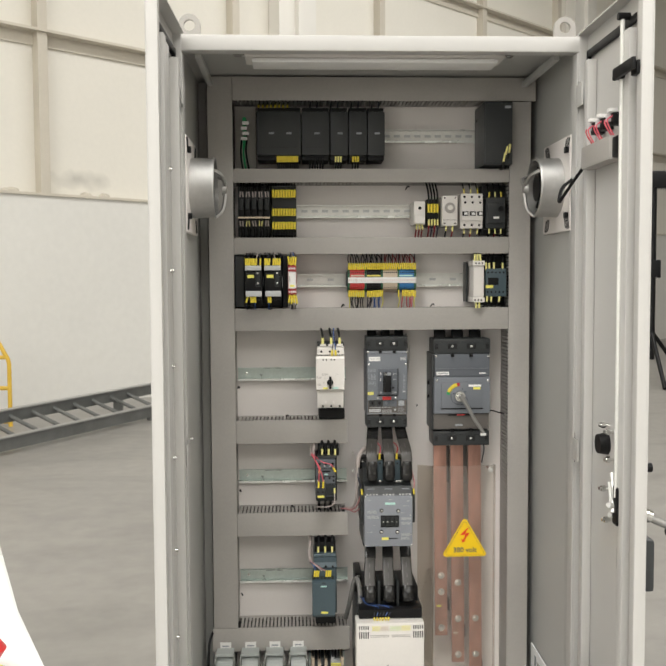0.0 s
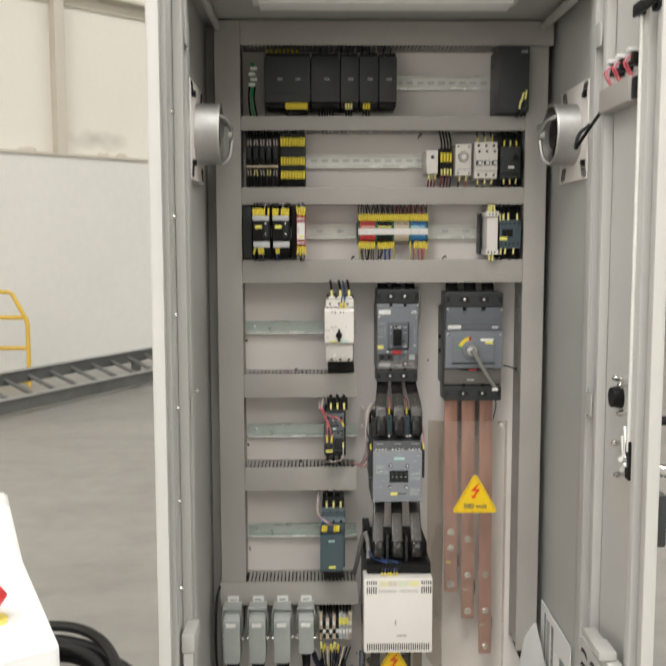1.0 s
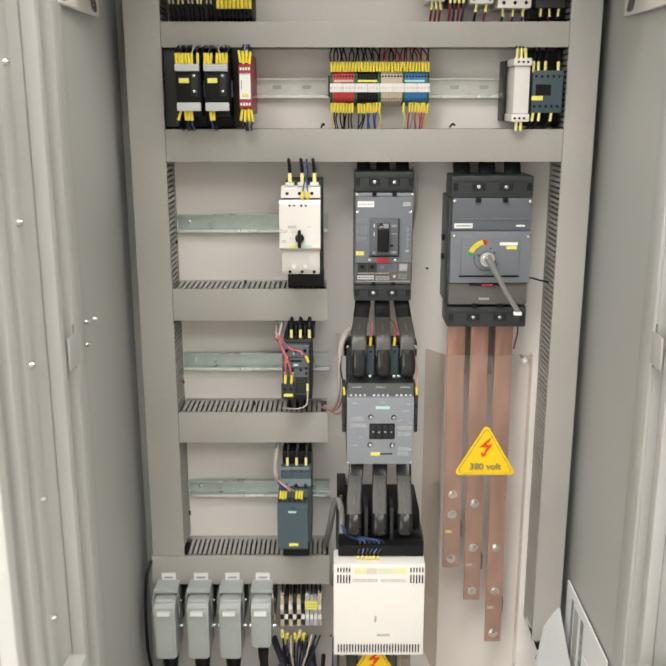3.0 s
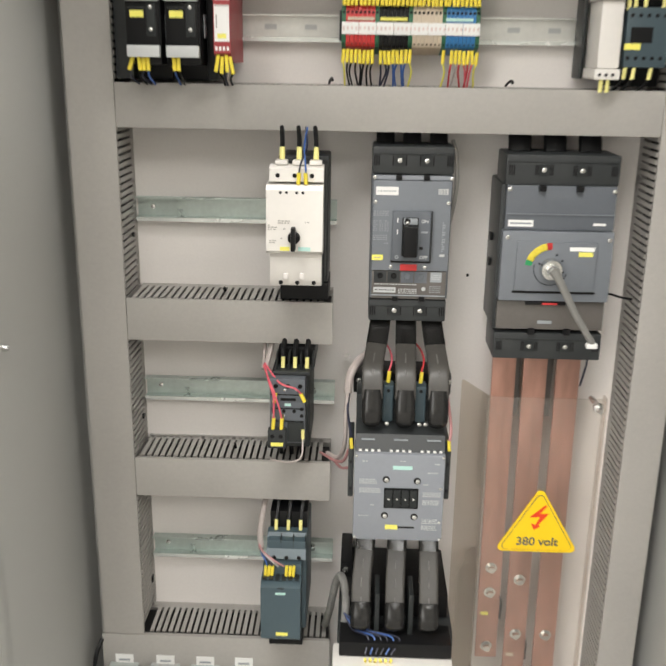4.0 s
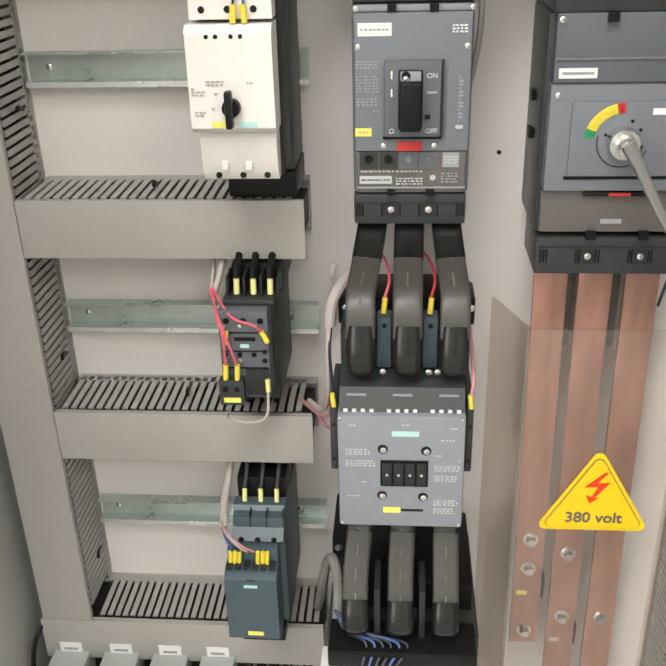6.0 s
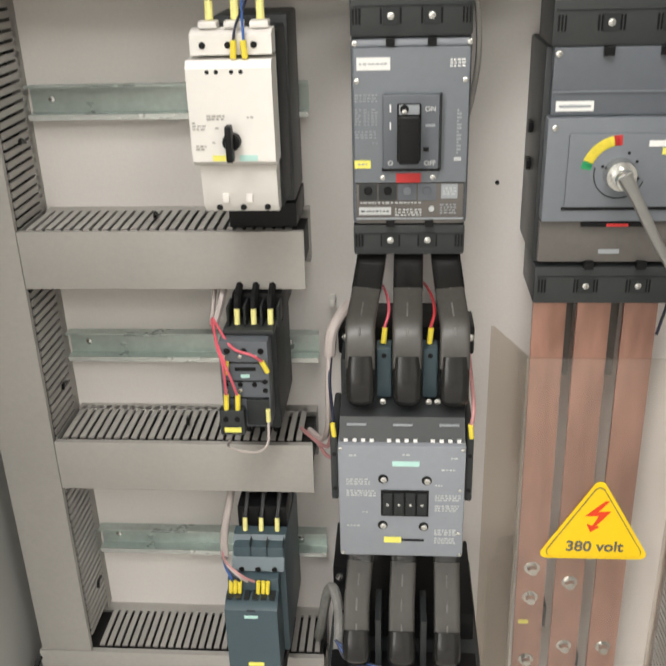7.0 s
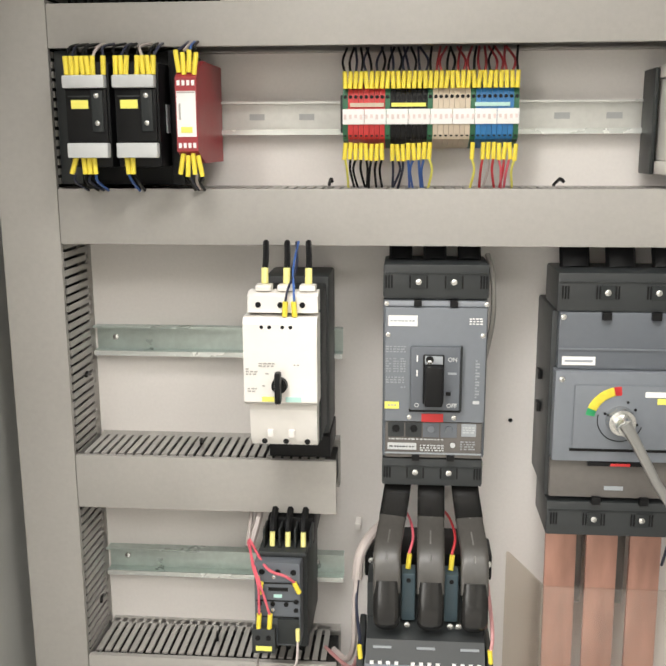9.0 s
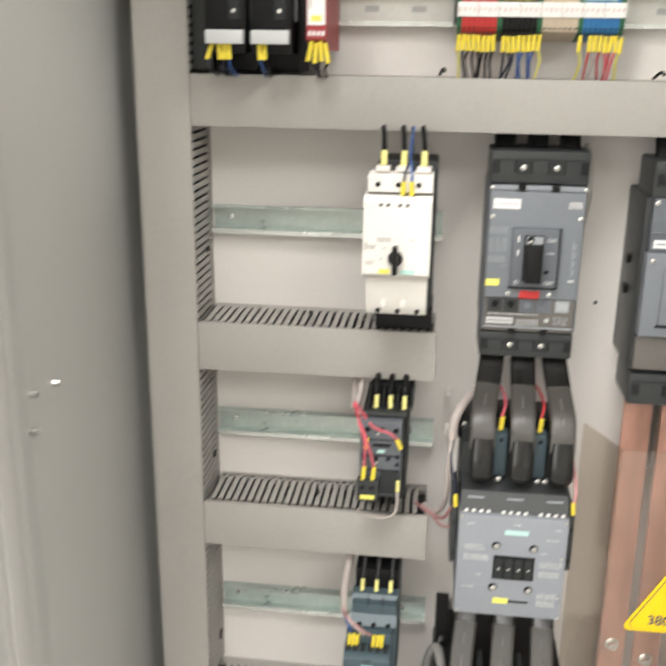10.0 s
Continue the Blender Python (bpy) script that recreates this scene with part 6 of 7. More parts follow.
for xc in (-0.239, -0.1795, -0.1215):
    plug(xc, "grey heavy-duty plug connector with a thick black cable")
plug(-0.0655, "shorter grey plug connector with a slimmer black cable", True)
wire(BLACK, thing("earth_wire", (-0.268, 2.1, 0.4), "thin black wire along the cabinet edge", "wire"), 0.003, (-0.262, 2.09, 0.69), (-0.276, 2.05, 0.66), (-0.278, 2.03, 0.56), (-0.274, 2.04, 0.47), (-0.25, 2.06, 0.36))
BUNDLE = thing("cable_bundle", (0.0, 2.05, 0.21), "tangle of black cables dropping to the cabinet floor", "cables")
rng = random.Random(11)
for i in range(9):
    x = -0.05 + 0.02 * i + rng.uniform(-0.008, 0.008)
    wire(RUBBER if i % 3 else NAVYWIRE, BUNDLE, rng.uniform(0.004, 0.009), (x, 2.1, 0.5 - 0.02 * (i % 3)), (x + rng.uniform(-0.03, 0.03), 2.05, 0.44), (x + rng.uniform(-0.05, 0.05), 2.0, 0.36), (x + rng.uniform(-0.05, 0.05), 2.0, 0.2), name="cable")

# lower terminal group
lt = thing("terminal_group", (0.005, PY, 0.54), "small mixed terminal group with yellow-tagged wires", "terminals")
bx("rail_piece", ZINC, lt, -0.04, 0.05, 2.142, 2.149, 0.56, 0.595)
for i in range(10):
    mcol = (BEIGE, DARK, BEIGE, DARK, BEIGE, DARK, STRIP, STRIP, STRIP, BEIGE)[i]
    bx("terminal", mcol, lt, -0.034 + 0.0078 * i, -0.0268 + 0.0078 * i, 2.06 + 0.004 * (i % 2), 2.141, 0.548, 0.612 - 0.006 * (i % 3), 0.001)
    if i in (0, 1, 3, 4, 5):
        sleeve(lt, -0.03 + 0.0078 * i, 2.054, 0.534 - 0.006 * (i % 2), 0.02, 0.0032, lean=rng.uniform(-12, 12), tip=10, mesh=None if i % 2 else SLEEVE_PALE)
    for k in range(2):
        bx("marker", WHITE if i > 5 or (i + k) % 2 else BLACK, lt, -0.0335 + 0.0078 * i, -0.0273 + 0.0078 * i, 2.0565, 2.0595, 0.565 + 0.02 * k, 0.574 + 0.02 * k)
    wire((BLACK, NAVYWIRE, BEIGE, BLACK, NAVYWIRE)[i % 5], lt, 0.0018, (-0.03 + 0.0078 * i, 2.054, 0.533), (-0.026 + 0.006 * i, 2.05, 0.50), (-0.015 + 0.003 * i, 2.06, 0.44), (0.0 + 0.002 * i, 2.05, 0.3))
    wire(BLACK, lt, 0.0018, (-0.03 + 0.0078 * i, 2.07, 0.61), (-0.03 + 0.0078 * i, 2.085, 0.622), (-0.028 + 0.0078 * i, 2.1, 0.634))
for i in range(3):
    bx("jumper", LEMON, lt, 0.012, 0.036, 2.052, 2.056, 0.588 + 0.006 * i, 0.592 + 0.006 * i, 0.001)

# ---- controller row ----
plc = thing("controller", (0.0, PY, 1.8), "charcoal modular controller clipped to the top rail", "controller")
edges = (-0.153, -0.0495, 0.0165, 0.0595, 0.1035, 0.1445)
for i, (x0, x1) in enumerate(zip(edges, edges[1:])):
    mod = bx("module", DARK, plc, x0 + 0.0008, x1 - 0.0008, 2.05, 2.141, 1.808, 1.908, 0.003, "charcoal controller module")
    bx("module_foot", BLACK, mod, x0 + 0.002, x1 - 0.002, 2.06, 2.135, 1.798, 1.8075, 0.001)
    bx("module_head", BLACK, mod, x0 + 0.002, x1 - 0.002, 2.07, 2.135, 1.9085, 1.92, 0.001)
    for xx in ((x0 + 0.035, x0 + 0.075) if i == 0 else (x0 + 0.55 * (x1 - x0),)):
        bx("print_bar", PRINT, mod, xx - 0.006, xx + 0.006, 2.0492, 2.0498, 1.856, 1.8605)
    if i in (0, 1):
        bx("groove", BLACK, mod, x0 + 0.01, x1 - 0.01, 2.0492, 2.0498, 1.826, 1.8265)
for i in range(8):
    sleeve(plc, -0.148 + 0.0095 * i, 2.085, 1.922, 0.014, 0.0025, lean=rng.uniform(-6, 6))
    wire(BLACK, plc, 0.0016, (-0.148 + 0.0095 * i, 2.085, 1.928), (-0.146 + 0.0095 * i, 2.095, 1.938))
for i in range(12):
    sleeve(plc, -0.105 + 0.0042 * i, 2.056, 1.8, 0.014, 0.0021)
    wire(BLACK, plc, 0.0017, (-0.105 + 0.0042 * i, 2.058, 1.793), (-0.104 + 0.0042 * i, 2.07, 1.785), (-0.104 + 0.0042 * i, 2.09, 1.775))
for x0, n, tag in ((-0.03, 6, None), (0.03, 3, SLEEVE_PALE), (0.07, 3, SLEEVE)):
    for i in range(n):
        if tag:
            sleeve(plc, x0 + 0.006 * i, 2.058, 1.8, 0.013, 0.0024, mesh=tag)
        wire(BLACK, plc, 0.0022, (x0 + 0.006 * i, 2.06, 1.802), (x0 + 0.006 * i, 2.065, 1.79), (x0 + 0.006 * i, 2.085, 1.776))
for i in range(11):
    wire((BLACK, NAVYWIRE, WHITEWIRE)[i % 3], plc, 0.0017, (-0.03 + 0.016 * i, 2.08, 1.915), (-0.028 + 0.016 * i, 2.082, 1.928), (-0.026 + 0.016 * i, 2.1, 1.94))
earth = thing("earth_clamp", (-0.182, PY, 1.83), "green earth terminal with white shield clamps", "terminal")
# grey panel added to imitate the shaded mounting plate behind the clamp
bx("clamp_shield", DUCT, earth, -0.206, -0.156, 2.118, 2.1405, 1.783, 1.932, 0.002, "grey panel for the shade behind the clamp")
bx("clamp_body", GREEN, earth, -0.186, -0.178, 2.08, 2.141, 1.83, 1.9, 0.001)
for k in range(4):
    bx("shield_clamp", WHITE, earth, -0.19 + 0.004 * (k % 2), -0.175 + 0.004 * (k % 2), 2.07, 2.079, 1.846 + 0.012 * k, 1.853 + 0.012 * k, 0.001)
for k in range(3):
    wire(GREEN if k % 2 else BLACK, earth, 0.0022, (-0.188 + 0.006 * k, 2.075, 1.846), (-0.19 + 0.006 * k, 2.07, 1.82), (-0.188 + 0.007 * k, 2.08, 1.79), (-0.185 + 0.007 * k, 2.1, 1.775))

psu = thing("power_supply", (0.398, PY, 1.785), "charcoal power supply with a yellow-tagged lead", "power supply")
bx("case", DARK, psu, 0.3705, 0.4375, 2.03, 2.141, 1.784, 1.9285, 0.004)
bx("front_panel", DARK, psu, 0.3735, 0.4345, 2.027, 2.0295, 1.79, 1.924, 0.001)
bx("logo_bar", PRINT, psu, 0.418, 0.432, 2.026, 2.0267, 1.912, 1.918)
for x, z, t in ((0.421, 1.815, 12), (0.4285, 1.82, 8), (0.416, 1.8, 10)):
    sleeve(psu, x, 2.022, z, 0.02, 0.0025, lean=t, mesh=SLEEVE_PALE)
    wire(BLACK, psu, 0.002, (x - 0.002, 2.022, z - 0.01), (x - 0.003, 2.03, z - 0.025), (x - 0.002, 2.06, 1.778))

# ---- fuse row ----
fz = thing("fuse_terminals", (-0.158, PY, 1.64), "row of black fuse terminals with pale-tagged wires", "fuse terminals")
for i in range(5):
    xc = -0.19 + 0.0148 * i
    fu = bx("fuse_holder", BLACK, fz, xc - 0.0065, xc + 0.0065, 2.062, 2.141, 1.664, 1.712, 0.002)
    bx("fuse_cap", CHARCOAL, fu, xc - 0.005, xc + 0.005, 2.052, 2.0615, 1.684, 1.708, 0.002)
    for k in range(2):
        sleeve(fz, xc - 0.003 + 0.006 * k, 2.075, 1.721, 0.013, 0.0017, lean=rng.uniform(-8, 8), mesh=SLEEVE_GREY)
        wire(BLACK, fz, 0.0019, (xc - 0.003 + 0.006 * k, 2.075, 1.727), (xc - 0.002 + 0.006 * k, 2.085, 1.738), (xc - 0.002 + 0.006 * k, 2.1, 1.75))
        sleeve(fz, xc - 0.003 + 0.006 * k, 2.07, 1.653, 0.013, 0.0015, lean=rng.uniform(-14, 14), mesh=SLEEVE_PALE if i % 2 else SLEEVE_GREY)
        wire(BLACK, fz, 0.0019, (xc - 0.003 + 0.006 * k, 2.07, 1.646), (xc + 0.006 * k, 2.07, 1.636), (xc - 0.002 + 0.006 * k, 2.09, 1.617))
# dark box added to stand for shade and wiring behind the fuses
bx("fuse_base", DARK, fz, -0.2, -0.122, 2.1, 2.1408, 1.624, 1.744, 0.002)
bx("fuse_strip", BEIGE, fz, -0.198, -0.124, 2.056, 2.061, 1.664, 1.668)
yt = thing("marked_terminals", (-0.09, PY, 1.64), "block of dark terminals with rows of yellow markers", "terminals")
bx("terminal_body", CHARCOAL, yt, -0.1195, -0.062, 2.08, 2.141, 1.626, 1.742, 0.002)
for i in range(9):
    for z, l in ((1.722, 0.018), (1.679, 0.017), (1.648, 0.017)):
        sleeve(yt, -0.1165 + 0.0063 * i, 2.07, z, l, 0.0028, lean=rng.uniform(-2, 2))
    wire(BLACK, yt, 0.0018, (-0.1165 + 0.0063 * i, 2.072, 1.731), (-0.1165 + 0.0063 * i, 2.085, 1.74), (-0.1165 + 0.0063 * i, 2.1, 1.75))
    wire(BLACK, yt, 0.0018, (-0.1165 + 0.0063 * i, 2.07, 1.64), (-0.1165 + 0.0063 * i, 2.075, 1.63), (-0.1165 + 0.0063 * i, 2.095, 1.617))


def leads(t, x0, x1, n, ztop, zbot, y, tags=True, col=None):
    """Wires above and below a device."""
    for i in range(n):
        x = x0 + (x1 - x0) * (i + 0.5) / n
        if ztop:
            if tags:
                sleeve(t, x, y, ztop + 0.006, 0.012, 0.0019, lean=rng.uniform(-6, 6), mesh=SLEEVE_PALE if i % 2 else None)
            wire(BLACK, t, 0.0018, (x, y, ztop + 0.008), (x, y + 0.015, ztop + 0.018), (x, y + 0.03, ztop + 0.035))
        if zbot:
            if tags:
                sleeve(t, x, y, zbot - 0.006, 0.012, 0.0019, lean=rng.uniform(-6, 6), mesh=SLEEVE_PALE)
            wire((BLACK, MAROON, NAVYWIRE)[i % 3] if col is None else col, t, 0.0018, (x, y, zbot - 0.008), (x, y + 0.012, zbot - 0.018), (x, y + 0.03, zbot - 0.035))


sk = thing("socket_block", (0.227, PY, 1.648), "small cream rail block with one dark port", "rail block")
bx("block_body", CREAM, sk, 0.2135, 0.2405, 2.07, 2.141, 1.65, 1.704, 0.002)
hole(sk, 0.228, 2.07, 1.688, 0.004)
bx("block_step", CREAM, sk, 0.215, 0.239, 2.064, 2.0695, 1.652, 1.672, 0.001)
leads(sk, 0.217, 0.238, 3, None, 1.65, 2.075, col=MAROON)
tw = thing("tagged_terminals", (0.26, PY, 1.64), "dark terminals with a bright yellow marker row", "terminals")
bx("terminal_body", BLACK, tw, 0.246, 0.274, 2.08, 2.141, 1.645, 1.71, 0.002)
for i in range(4):
    sleeve(tw, 0.2495 + 0.007 * i, 2.076, 1.688, 0.02, 0.0028)
    sleeve(tw, 0.2495 + 0.007 * i, 2.074, 1.655, 0.014, 0.0022, mesh=SLEEVE_PALE)
    wire(BLACK, tw, 0.0022, (0.2495 + 0.007 * i, 2.078, 1.7), (0.2495 + 0.007 * i, 2.08, 1.722), (0.247 + 0.007 * i, 2.1, 1.75))
    wire((MAROON, NAVYWIRE)[i % 2], tw, 0.0018, (0.2495 + 0.007 * i, 2.075, 1.648), (0.2495 + 0.007 * i, 2.08, 1.635), (0.2495 + 0.007 * i, 2.1, 1.617))
tm = thing("timer_relay", (0.297, PY, 1.646), "cream timer relay with a round dial", "timer relay")
bx("relay_body", CREAM, tm, 0.279, 0.316, 2.062, 2.141, 1.646, 1.7165, 0.003)
dial = rod("dial", PRINT_D, tm, (0.2975, 2.0615, 1.688), (0.2975, 2.058, 1.688), 0.0125, 0.0118, seg=24)
rod("dial_knob", CREAM, dial, (0.2975, 2.0578, 1.688), (0.2975, 2.054, 1.688), 0.006, seg=16)
bx("relay_step", PRINT_D, tm, 0.281, 0.314, 2.0605, 2.0618, 1.659, 1.6605)
for x in (0.285, 0.31):
    hole(tm, x, 2.062, 1.652, 0.002)
    hole(tm, x, 2.062, 1.711, 0.002)
leads(tm, 0.282, 0.313, 2, None, 1.646, 2.07)
mp = thing("three_pole_breaker", (0.35, PY, 1.64), "cream three-pole miniature breaker", "circuit breaker")
bx("breaker_body", CREAM, mp, 0.3235, 0.3765, 2.068, 2.141, 1.64, 1.722, 0.003)
bx("breaker_nose", CREAM, mp, 0.325, 0.375, 2.058, 2.0675, 1.658, 1.708, 0.002)
for i in range(3):
    x = 0.333 + 0.0175 * i
    hole(mp, x, 2.0585, 1.7, 0.0028)
    hole(mp, x, 2.068, 1.714, 0.0028)
    hole(mp, x, 2.068, 1.648, 0.0028)
    bx("rocker", BLACK, mp, x - 0.007, x + 0.007, 2.055, 2.0578, 1.669, 1.679, 0.001)
    bx("rocker_mark", WHITE, mp, x - 0.003, x + 0.005, 2.054, 2.0549, 1.671, 1.677)
leads(mp, 0.326, 0.374, 3, 1.722, 1.64, 2.08)
ms = thing("motor_starter", (0.406, PY, 1.638), "dark petrol-grey motor starter with small knob", "motor starter")
# black box added to darken the background behind the starter
bx("starter_rear", BLACK, ms, 0.38, 0.4375, 2.1, 2.141, 1.626, 1.744, 0.002)
bx("starter_body", DARK, ms, 0.383, 0.4295, 2.066, 2.0995, 1.64, 1.712, 0.003)
bx("starter_nose", DARK, ms, 0.3855, 0.427, 2.056, 2.0655, 1.652, 1.7, 0.002)
rod("starter_knob", BLACK, ms, (0.415, 2.0555, 1.685), (0.415, 2.046, 1.685), 0.006)
bx("label", WHITE, ms, 0.399, 0.4125, 2.055, 2.0557, 1.662, 1.667)
leads(ms, 0.386, 0.428, 3, 1.714, 1.64, 2.075)

# ---- relay and terminal row ----


def relay(x0, label, tops, bots):
    r = thing("safety_relay", (x0 + 0.02, PY, 1.48), label, "relay", "black relays")
    bx("relay_body", BLACK, r, x0, x0 + 0.0395, 2.034, 2.141, 1.475, 1.566, 0.003)
    # black backing added for the wires and shade behind the relay
    bx("relay_rear", BLACK, r, x0 - 0.0035, x0 + 0.0405, 2.085, 2.1405, 1.457, 1.58, 0.002)
    bx("relay_face", BLACK, r, x0 + 0.0005, x0 + 0.0375, 2.03, 2.0338, 1.4975, 1.543, 0.001)
    bx("terminal_strip", STRIP, r, x0, x0 + 0.0375, 2.024, 2.0335, 1.5435, 1.5545, 0.0015, "pale grey plug-in terminal strip")
    bx("terminal_strip", STRIP, r, x0 + 0.0015, x0 + 0.0385, 2.024, 2.0335, 1.4835, 1.4965, 0.0015, "pale grey plug-in terminal strip")
    bx("label", LEMON, r, x0 + 0.0055, x0 + 0.021, 2.0292, 2.0298, 1.526, 1.5335)
    bx("face_panel", CHARCOAL, r, x0 + 0.024, x0 + 0.0345, 2.0285, 2.0299, 1.506, 1.5425, 0.001)
    bx("face_line", DARK, r, x0 + 0.003, x0 + 0.023, 2.0292, 2.0298, 1.536, 1.5372)
    bx("side_mark", PRINT, r, x0 + 0.0405, x0 + 0.0418, 2.05, 2.06, 1.505, 1.53)
    for z in (1.537, 1.5135):
        screw(r, x0 + 0.029, 2.0285, z, 0.0024)
    for i in tops:
        x = x0 + 0.002 + 0.0048 * i
        sleeve(r, x, 2.032, 1.563, 0.016, 0.0023, lean=rng.uniform(-6, 6))
        wire((BLACK, NAVYWIRE, WHITEWIRE)[i % 3] if i % 2 else BLACK, r, 0.0013, (x, 2.033, 1.57), (x + rng.uniform(-0.004, 0.004), 2.04, 1.579), (x, 2.07, 1.585))
    for i in bots:
        x = x0 + 0.004 + 0.0048 * i
        sleeve(r, x, 2.032, 1.4765, 0.015, 0.0023, lean=rng.uniform(-4, 4) + (16 if i == 0 else 0))
        wire((NAVYWIRE, BLUEWIRE, BLACK)[i % 3], r, 0.0013, (x, 2.033, 1.469), (x + rng.uniform(-0.004, 0.004), 2.04, 1.462), (x, 2.065, 1.453))
    return r


relay(-0.1815, "black safety relay with yellow-tagged wires beside the duct", (0, 1, 2, 3, 4, 5, 7), (0, 2, 3, 4))
relay(-0.137, "black safety relay with white looped wires on top", (0, 1, 2, 4, 5, 6, 7), (1, 2))
# spacer drawn duct-high to darken the same shaded, wire-filled gap
bx("dark_spacer", BLACK, thing("rail_spacer", (-0.092, PY, 1.48), "black spacer module on the rail", "rail module"), -0.0955, -0.0835, 2.06, 2.141, 1.458, 1.578, 0.002)
bx("grey_module", DARK, thing("rail_module", (-0.195, PY, 1.48), "narrow grey module with pale slots at the duct", "rail module"), -0.207, -0.1855, 2.075, 2.141, 1.458, 1.58, 0.002)
rr = thing("red_relay", (-0.073, PY, 1.478), "dark red slim safety relay with a pale face label", "relay")
bm = prism(bmesh.new(), [(2.031, 1.489), (2.031, 1.552), (2.045, 1.561), (2.062, 1.568), (2.139, 1.568), (2.139, 1.478), (2.06, 1.478), (2.045, 1.483)], "x", -0.0825, -0.0635)
part("case", bm, MAROON, rr)
bx("face_label", WHITE, rr, -0.0815, -0.0645, 2.0302, 2.0308, 1.5015, 1.5405)
bx("face_tag", LEMON, rr, -0.078, -0.068, 2.0296, 2.03, 1.505, 1.51)
bx("print_bar", PRINT_D, rr, -0.081, -0.065, 2.0296, 2.03, 1.539, 1.54)
bx("print_bar", PRINT_D, rr, -0.0795, -0.078, 2.0296, 2.03, 1.516, 1.53)
for i in range(4):
    for z in (1.5475, 1.494):
        bx("terminal_screw", WHITE, rr, -0.0808 + 0.0043 * i, -0.0782 + 0.0043 * i, 2.0304, 2.0309, z - 0.0022, z + 0.0022)
    sleeve(rr, -0.081 + 0.0053 * i, 2.036, 1.566 - 0.002 * (i % 2), 0.019, 0.0022, lean=(i - 1.5) * 5)
    sleeve(rr, -0.08 + 0.0055 * i, 2.036, 1.478 - 0.002 * (i % 2), 0.019, 0.0022, lean=-(i - 1.5) * 7)
    wire((NAVYWIRE, WHITEWIRE, BLUEWIRE, BLACK)[i], rr, 0.0013, (-0.08 + 0.0053 * i, 2.037, 1.575), (-0.076 + 0.003 * i, 2.045, 1.58), (-0.078 + 0.003 * i, 2.07, 1.586))
    wire((BLACK, NAVYWIRE, WHITEWIRE, BLACK)[i], rr, 0.0013, (-0.079 + 0.006 * i, 2.037, 1.469), (-0.075 + 0.003 * i, 2.045, 1.461), (-0.076 + 0.003 * i, 2.07, 1.452))

# terminal strip in colour groups
ts = thing("terminal_strip", (0.14, PY, 1.49), "terminal strip in red, black, beige and blue groups with yellow tags", "terminals")
order = ["pe"] + ["red"] * 7 + ["pe"] + ["black"] * 7 + ["pe"] + ["beige"] * 7 + ["pe"] + ["blue"] * 7 + ["pe"]
LOOK = {"red": RED, "black": BLACK, "beige": BEIGE, "blue": BLUE, "pe": PE_GREEN}
pitch = (0.2225 - 0.0595) / len(order)
for i, k in enumerate(order):
    x = 0.0595 + pitch * (i + 0.5)
    h = pitch * 0.47
    bm = prism(bmesh.new(), [(2.1, 1.499), (2.096, 1.506), (2.096, 1.538), (2.1, 1.5455), (2.12, 1.552), (2.141, 1.552), (2.141, 1.49), (2.12, 1.492)], "x", x - h, x + h)
    part("terminal", bm, LOOK[k], ts)
    bx("marker_print", FAINT, ts, x - 0.0012, x + 0.0012, 2.0931, 2.0934, 1.517 + 0.0006 * (i % 3), 1.5215)
    hole(ts, x, 2.0962, 1.5375, 0.0017)
    hole(ts, x, 2.0985, 1.5025, 0.0013)
    sleeve(ts, x, 2.094, 1.5525, 0.0155, 0.0021, lean=rng.uniform(-6, 6), tip=-4)
    low = not (17 <= i <= 23) and i not in (8, 25)
    up = {"red": NAVYWIRE, "black": NAVYWIRE, "beige": MAROON, "blue": MAROON, "pe": BLACK}[k]
    wire(up if rng.random() < 0.8 else BLACK, ts, 0.0012, (x, 2.096, 1.559), (x + rng.uniform(-0.003, 0.003), 2.1, 1.57), (x + rng.uniform(-0.006, 0.006), 2.115, 1.583))
    if low:
        sleeve(ts, x, 2.094, 1.4875 + rng.uniform(-0.001, 0.001), 0.0155, 0.0021, lean=rng.uniform(-6, 6), tip=4)
        dn = {"red": BLACK, "black": (NAVYWIRE if i < 12 else BLUEWIRE), "blue": (PINKWIRE if i % 2 else REDWIRE), "pe": LEMON, "beige": BLACK}[k]
        if k == "blue" and i == 27:
            dn = WHITEWIRE
        wire(dn, ts, 0.0012, (x, 2.096, 1.481), (x + rng.uniform(-0.003, 0.003), 2.1, 1.47), (x + rng.uniform(-0.005, 0.005), 2.112, 1.453))
bx("group_bridge", BEIGE, ts, 0.0665, 0.098, 2.0945, 2.0958, 1.5285, 1.532)
bx("group_bridge", LEMON, ts, 0.105, 0.137, 2.0945, 2.0958, 1.5285, 1.532)
bx("group_bridge", MINT, ts, 0.182, 0.214, 2.0945, 2.0958, 1.5285, 1.532)
for i in range(8):
    bx("marker_strip", WHITE, ts, 0.0597 + 0.0204 * i, 0.0597 + 0.0204 * (i + 1) - 0.0004, 2.0935, 2.0957, 1.5125, 1.5265, 0.0005)
bx("end_stop", DARK, ts, 0.0565, 0.0593, 2.11, 2.141, 1.505, 1.54, 0.001)

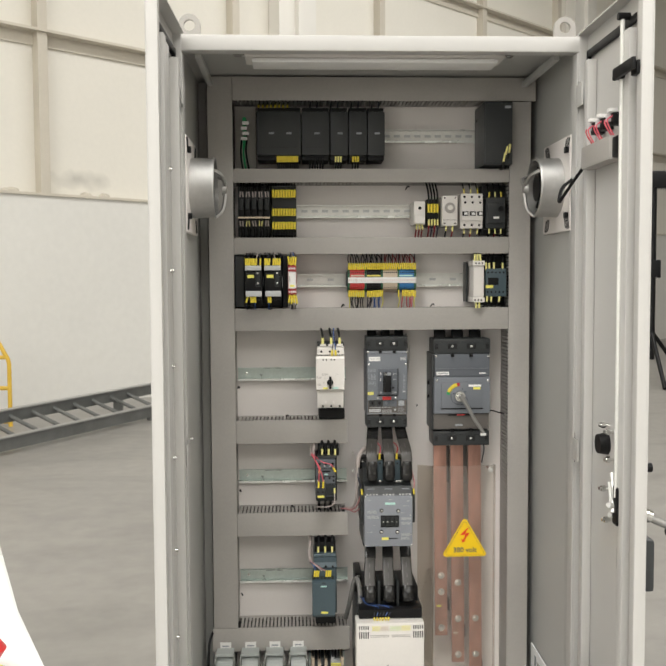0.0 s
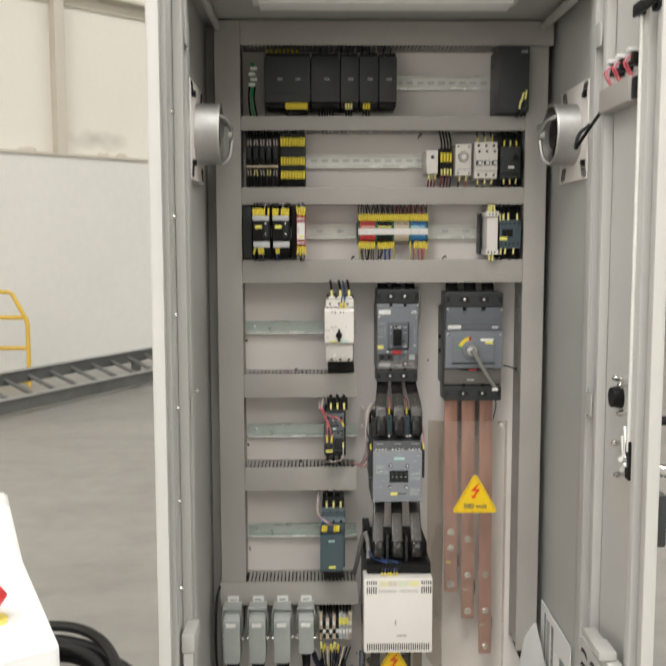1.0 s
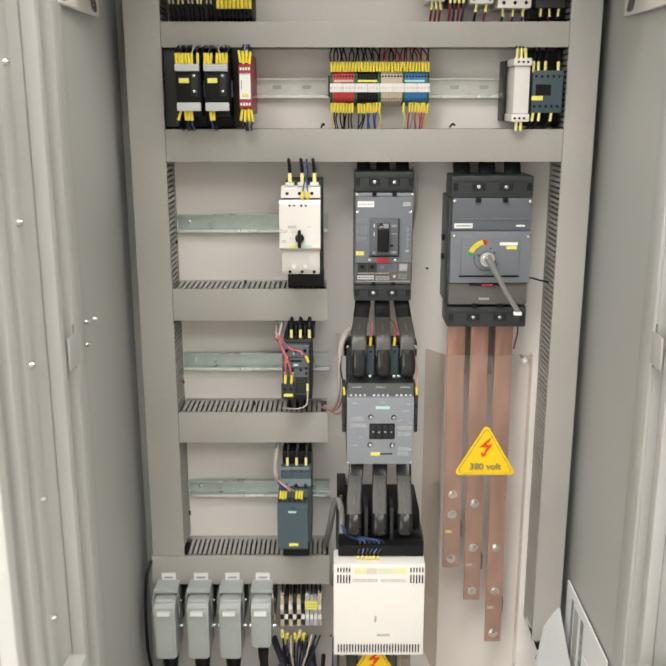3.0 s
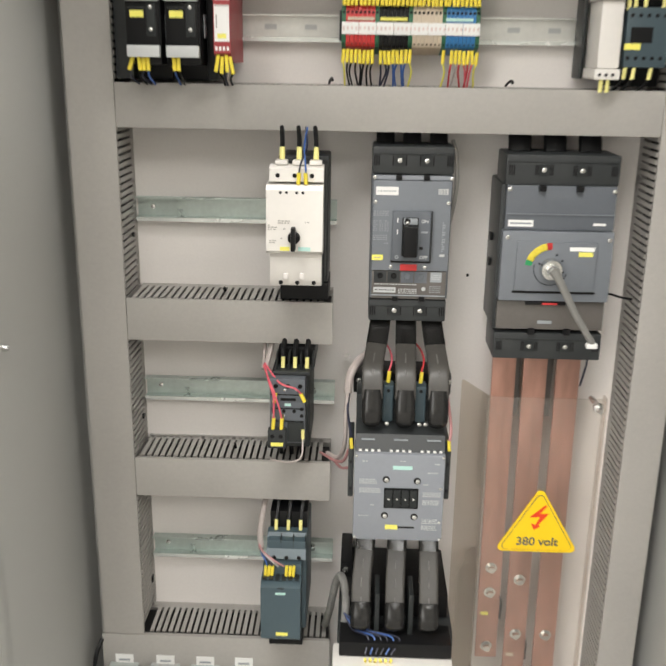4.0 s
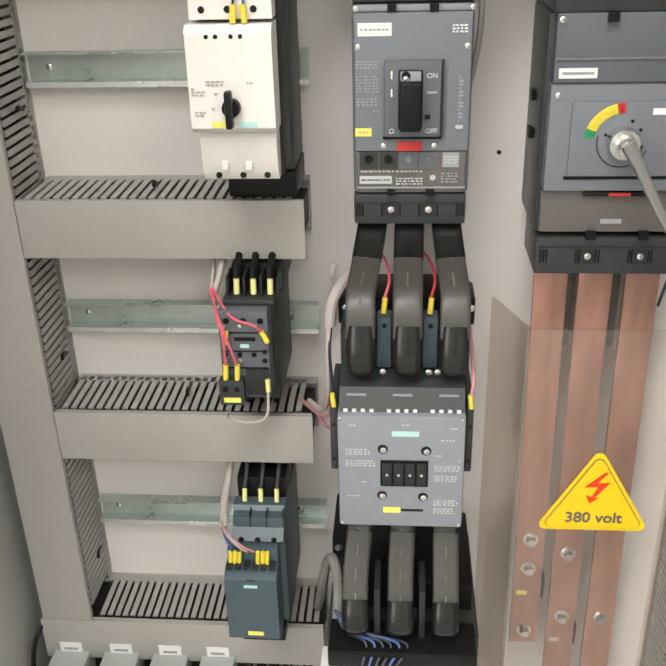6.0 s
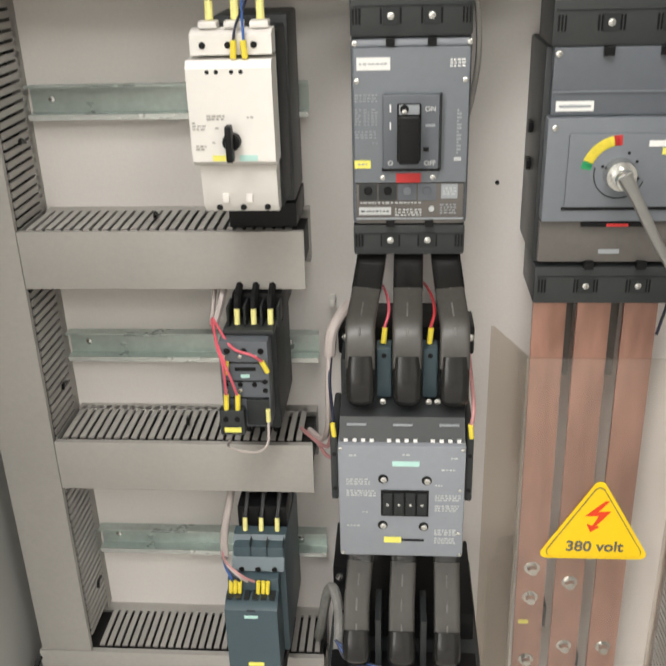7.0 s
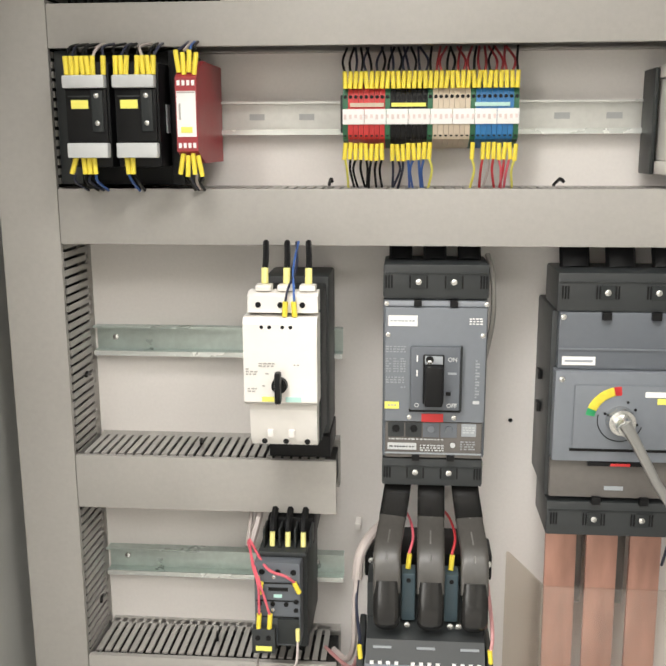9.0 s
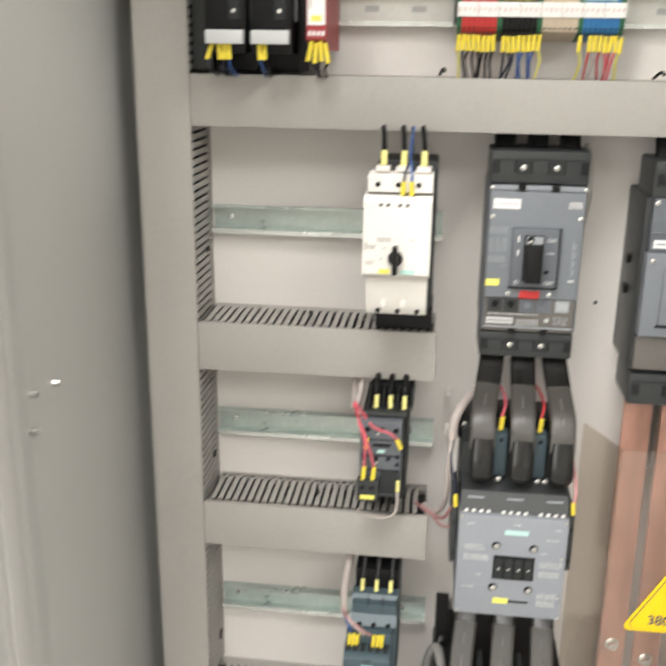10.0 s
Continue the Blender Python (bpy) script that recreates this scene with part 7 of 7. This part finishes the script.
wr = thing("interface_relay", (0.363, PY, 1.463), "cream interface relay with yellow-tagged wires", "relay")
bx("relay_body", CREAM, wr, 0.3515, 0.3765, 2.05, 2.141, 1.479, 1.552, 0.002)
bx("relay_head", CREAM, wr, 0.3485, 0.3775, 2.044, 2.141, 1.5525, 1.564, 0.002)
bx("relay_tail", CREAM, wr, 0.3485, 0.3775, 2.044, 2.141, 1.4665, 1.4785, 0.002)
bx("side_holder", CHARCOAL, wr, 0.3435, 0.348, 2.1, 2.141, 1.466, 1.562, 0.002)
for i in range(3):
    hole(wr, 0.356 + 0.0075 * i, 2.044, 1.558, 0.0019)
    hole(wr, 0.354 + 0.0075 * i, 2.044, 1.472, 0.0019)
    sleeve(wr, 0.3545 + 0.0065 * i, 2.05, 1.571, 0.016, 0.0024, lean=(1 - i) * 5, mesh=SLEEVE_PALE)
    if i < 2:
        sleeve(wr, 0.358 + 0.0075 * i, 2.05, 1.4605, 0.016, 0.0024, mesh=SLEEVE_PALE)
    wire(BLACK, wr, 0.0015, (0.3545 + 0.0065 * i, 2.052, 1.577), (0.356 + 0.005 * i, 2.07, 1.583), (0.357 + 0.004 * i, 2.09, 1.588))
sm = thing("miniature_contactor", (0.405, PY, 1.475), "miniature petrol-grey contactor with yellow-tagged wires", "contactor")
# added black box, makes the background of the contactor dark
bx("contactor_rear", BLACK, sm, 0.3785, 0.4375, 2.1, 2.141, 1.458, 1.578, 0.002)
bx("contactor_body", TEAL, sm, 0.3815, 0.43, 2.052, 2.0995, 1.48, 1.5455, 0.003)
bx("contactor_window", BLACK, sm, 0.3865, 0.411, 2.0512, 2.0518, 1.507, 1.524)
bx("label", LEMON, sm, 0.3805, 0.3985, 2.0505, 2.0511, 1.4995, 1.5065)
for i in range(5):
    hole(sm, 0.3865 + 0.0092 * i, 2.052, 1.5365, 0.0022)
    hole(sm, 0.3855 + 0.0092 * i, 2.052, 1.4905, 0.0022)
for x, l in ((0.3825, 0.018), (0.39, 0.016), (0.401, 0.018), (0.4215, 0.016)):
    sleeve(sm, x, 2.056, 1.551, l, 0.0023, lean=rng.uniform(-4, 4), mesh=SLEEVE_PALE)
    wire(BLACK, sm, 0.0016, (x, 2.058, 1.558), (x + 0.004, 2.07, 1.57), (x + 0.006, 2.09, 1.588))
for x in (0.385, 0.395, 0.414):
    sleeve(sm, x, 2.056, 1.4745, 0.015, 0.0023, lean=rng.uniform(2, 10), mesh=SLEEVE_PALE)
    wire(BLACK, sm, 0.0018, (x, 2.058, 1.468), (x - 0.004, 2.065, 1.46), (x - 0.008, 2.085, 1.45))
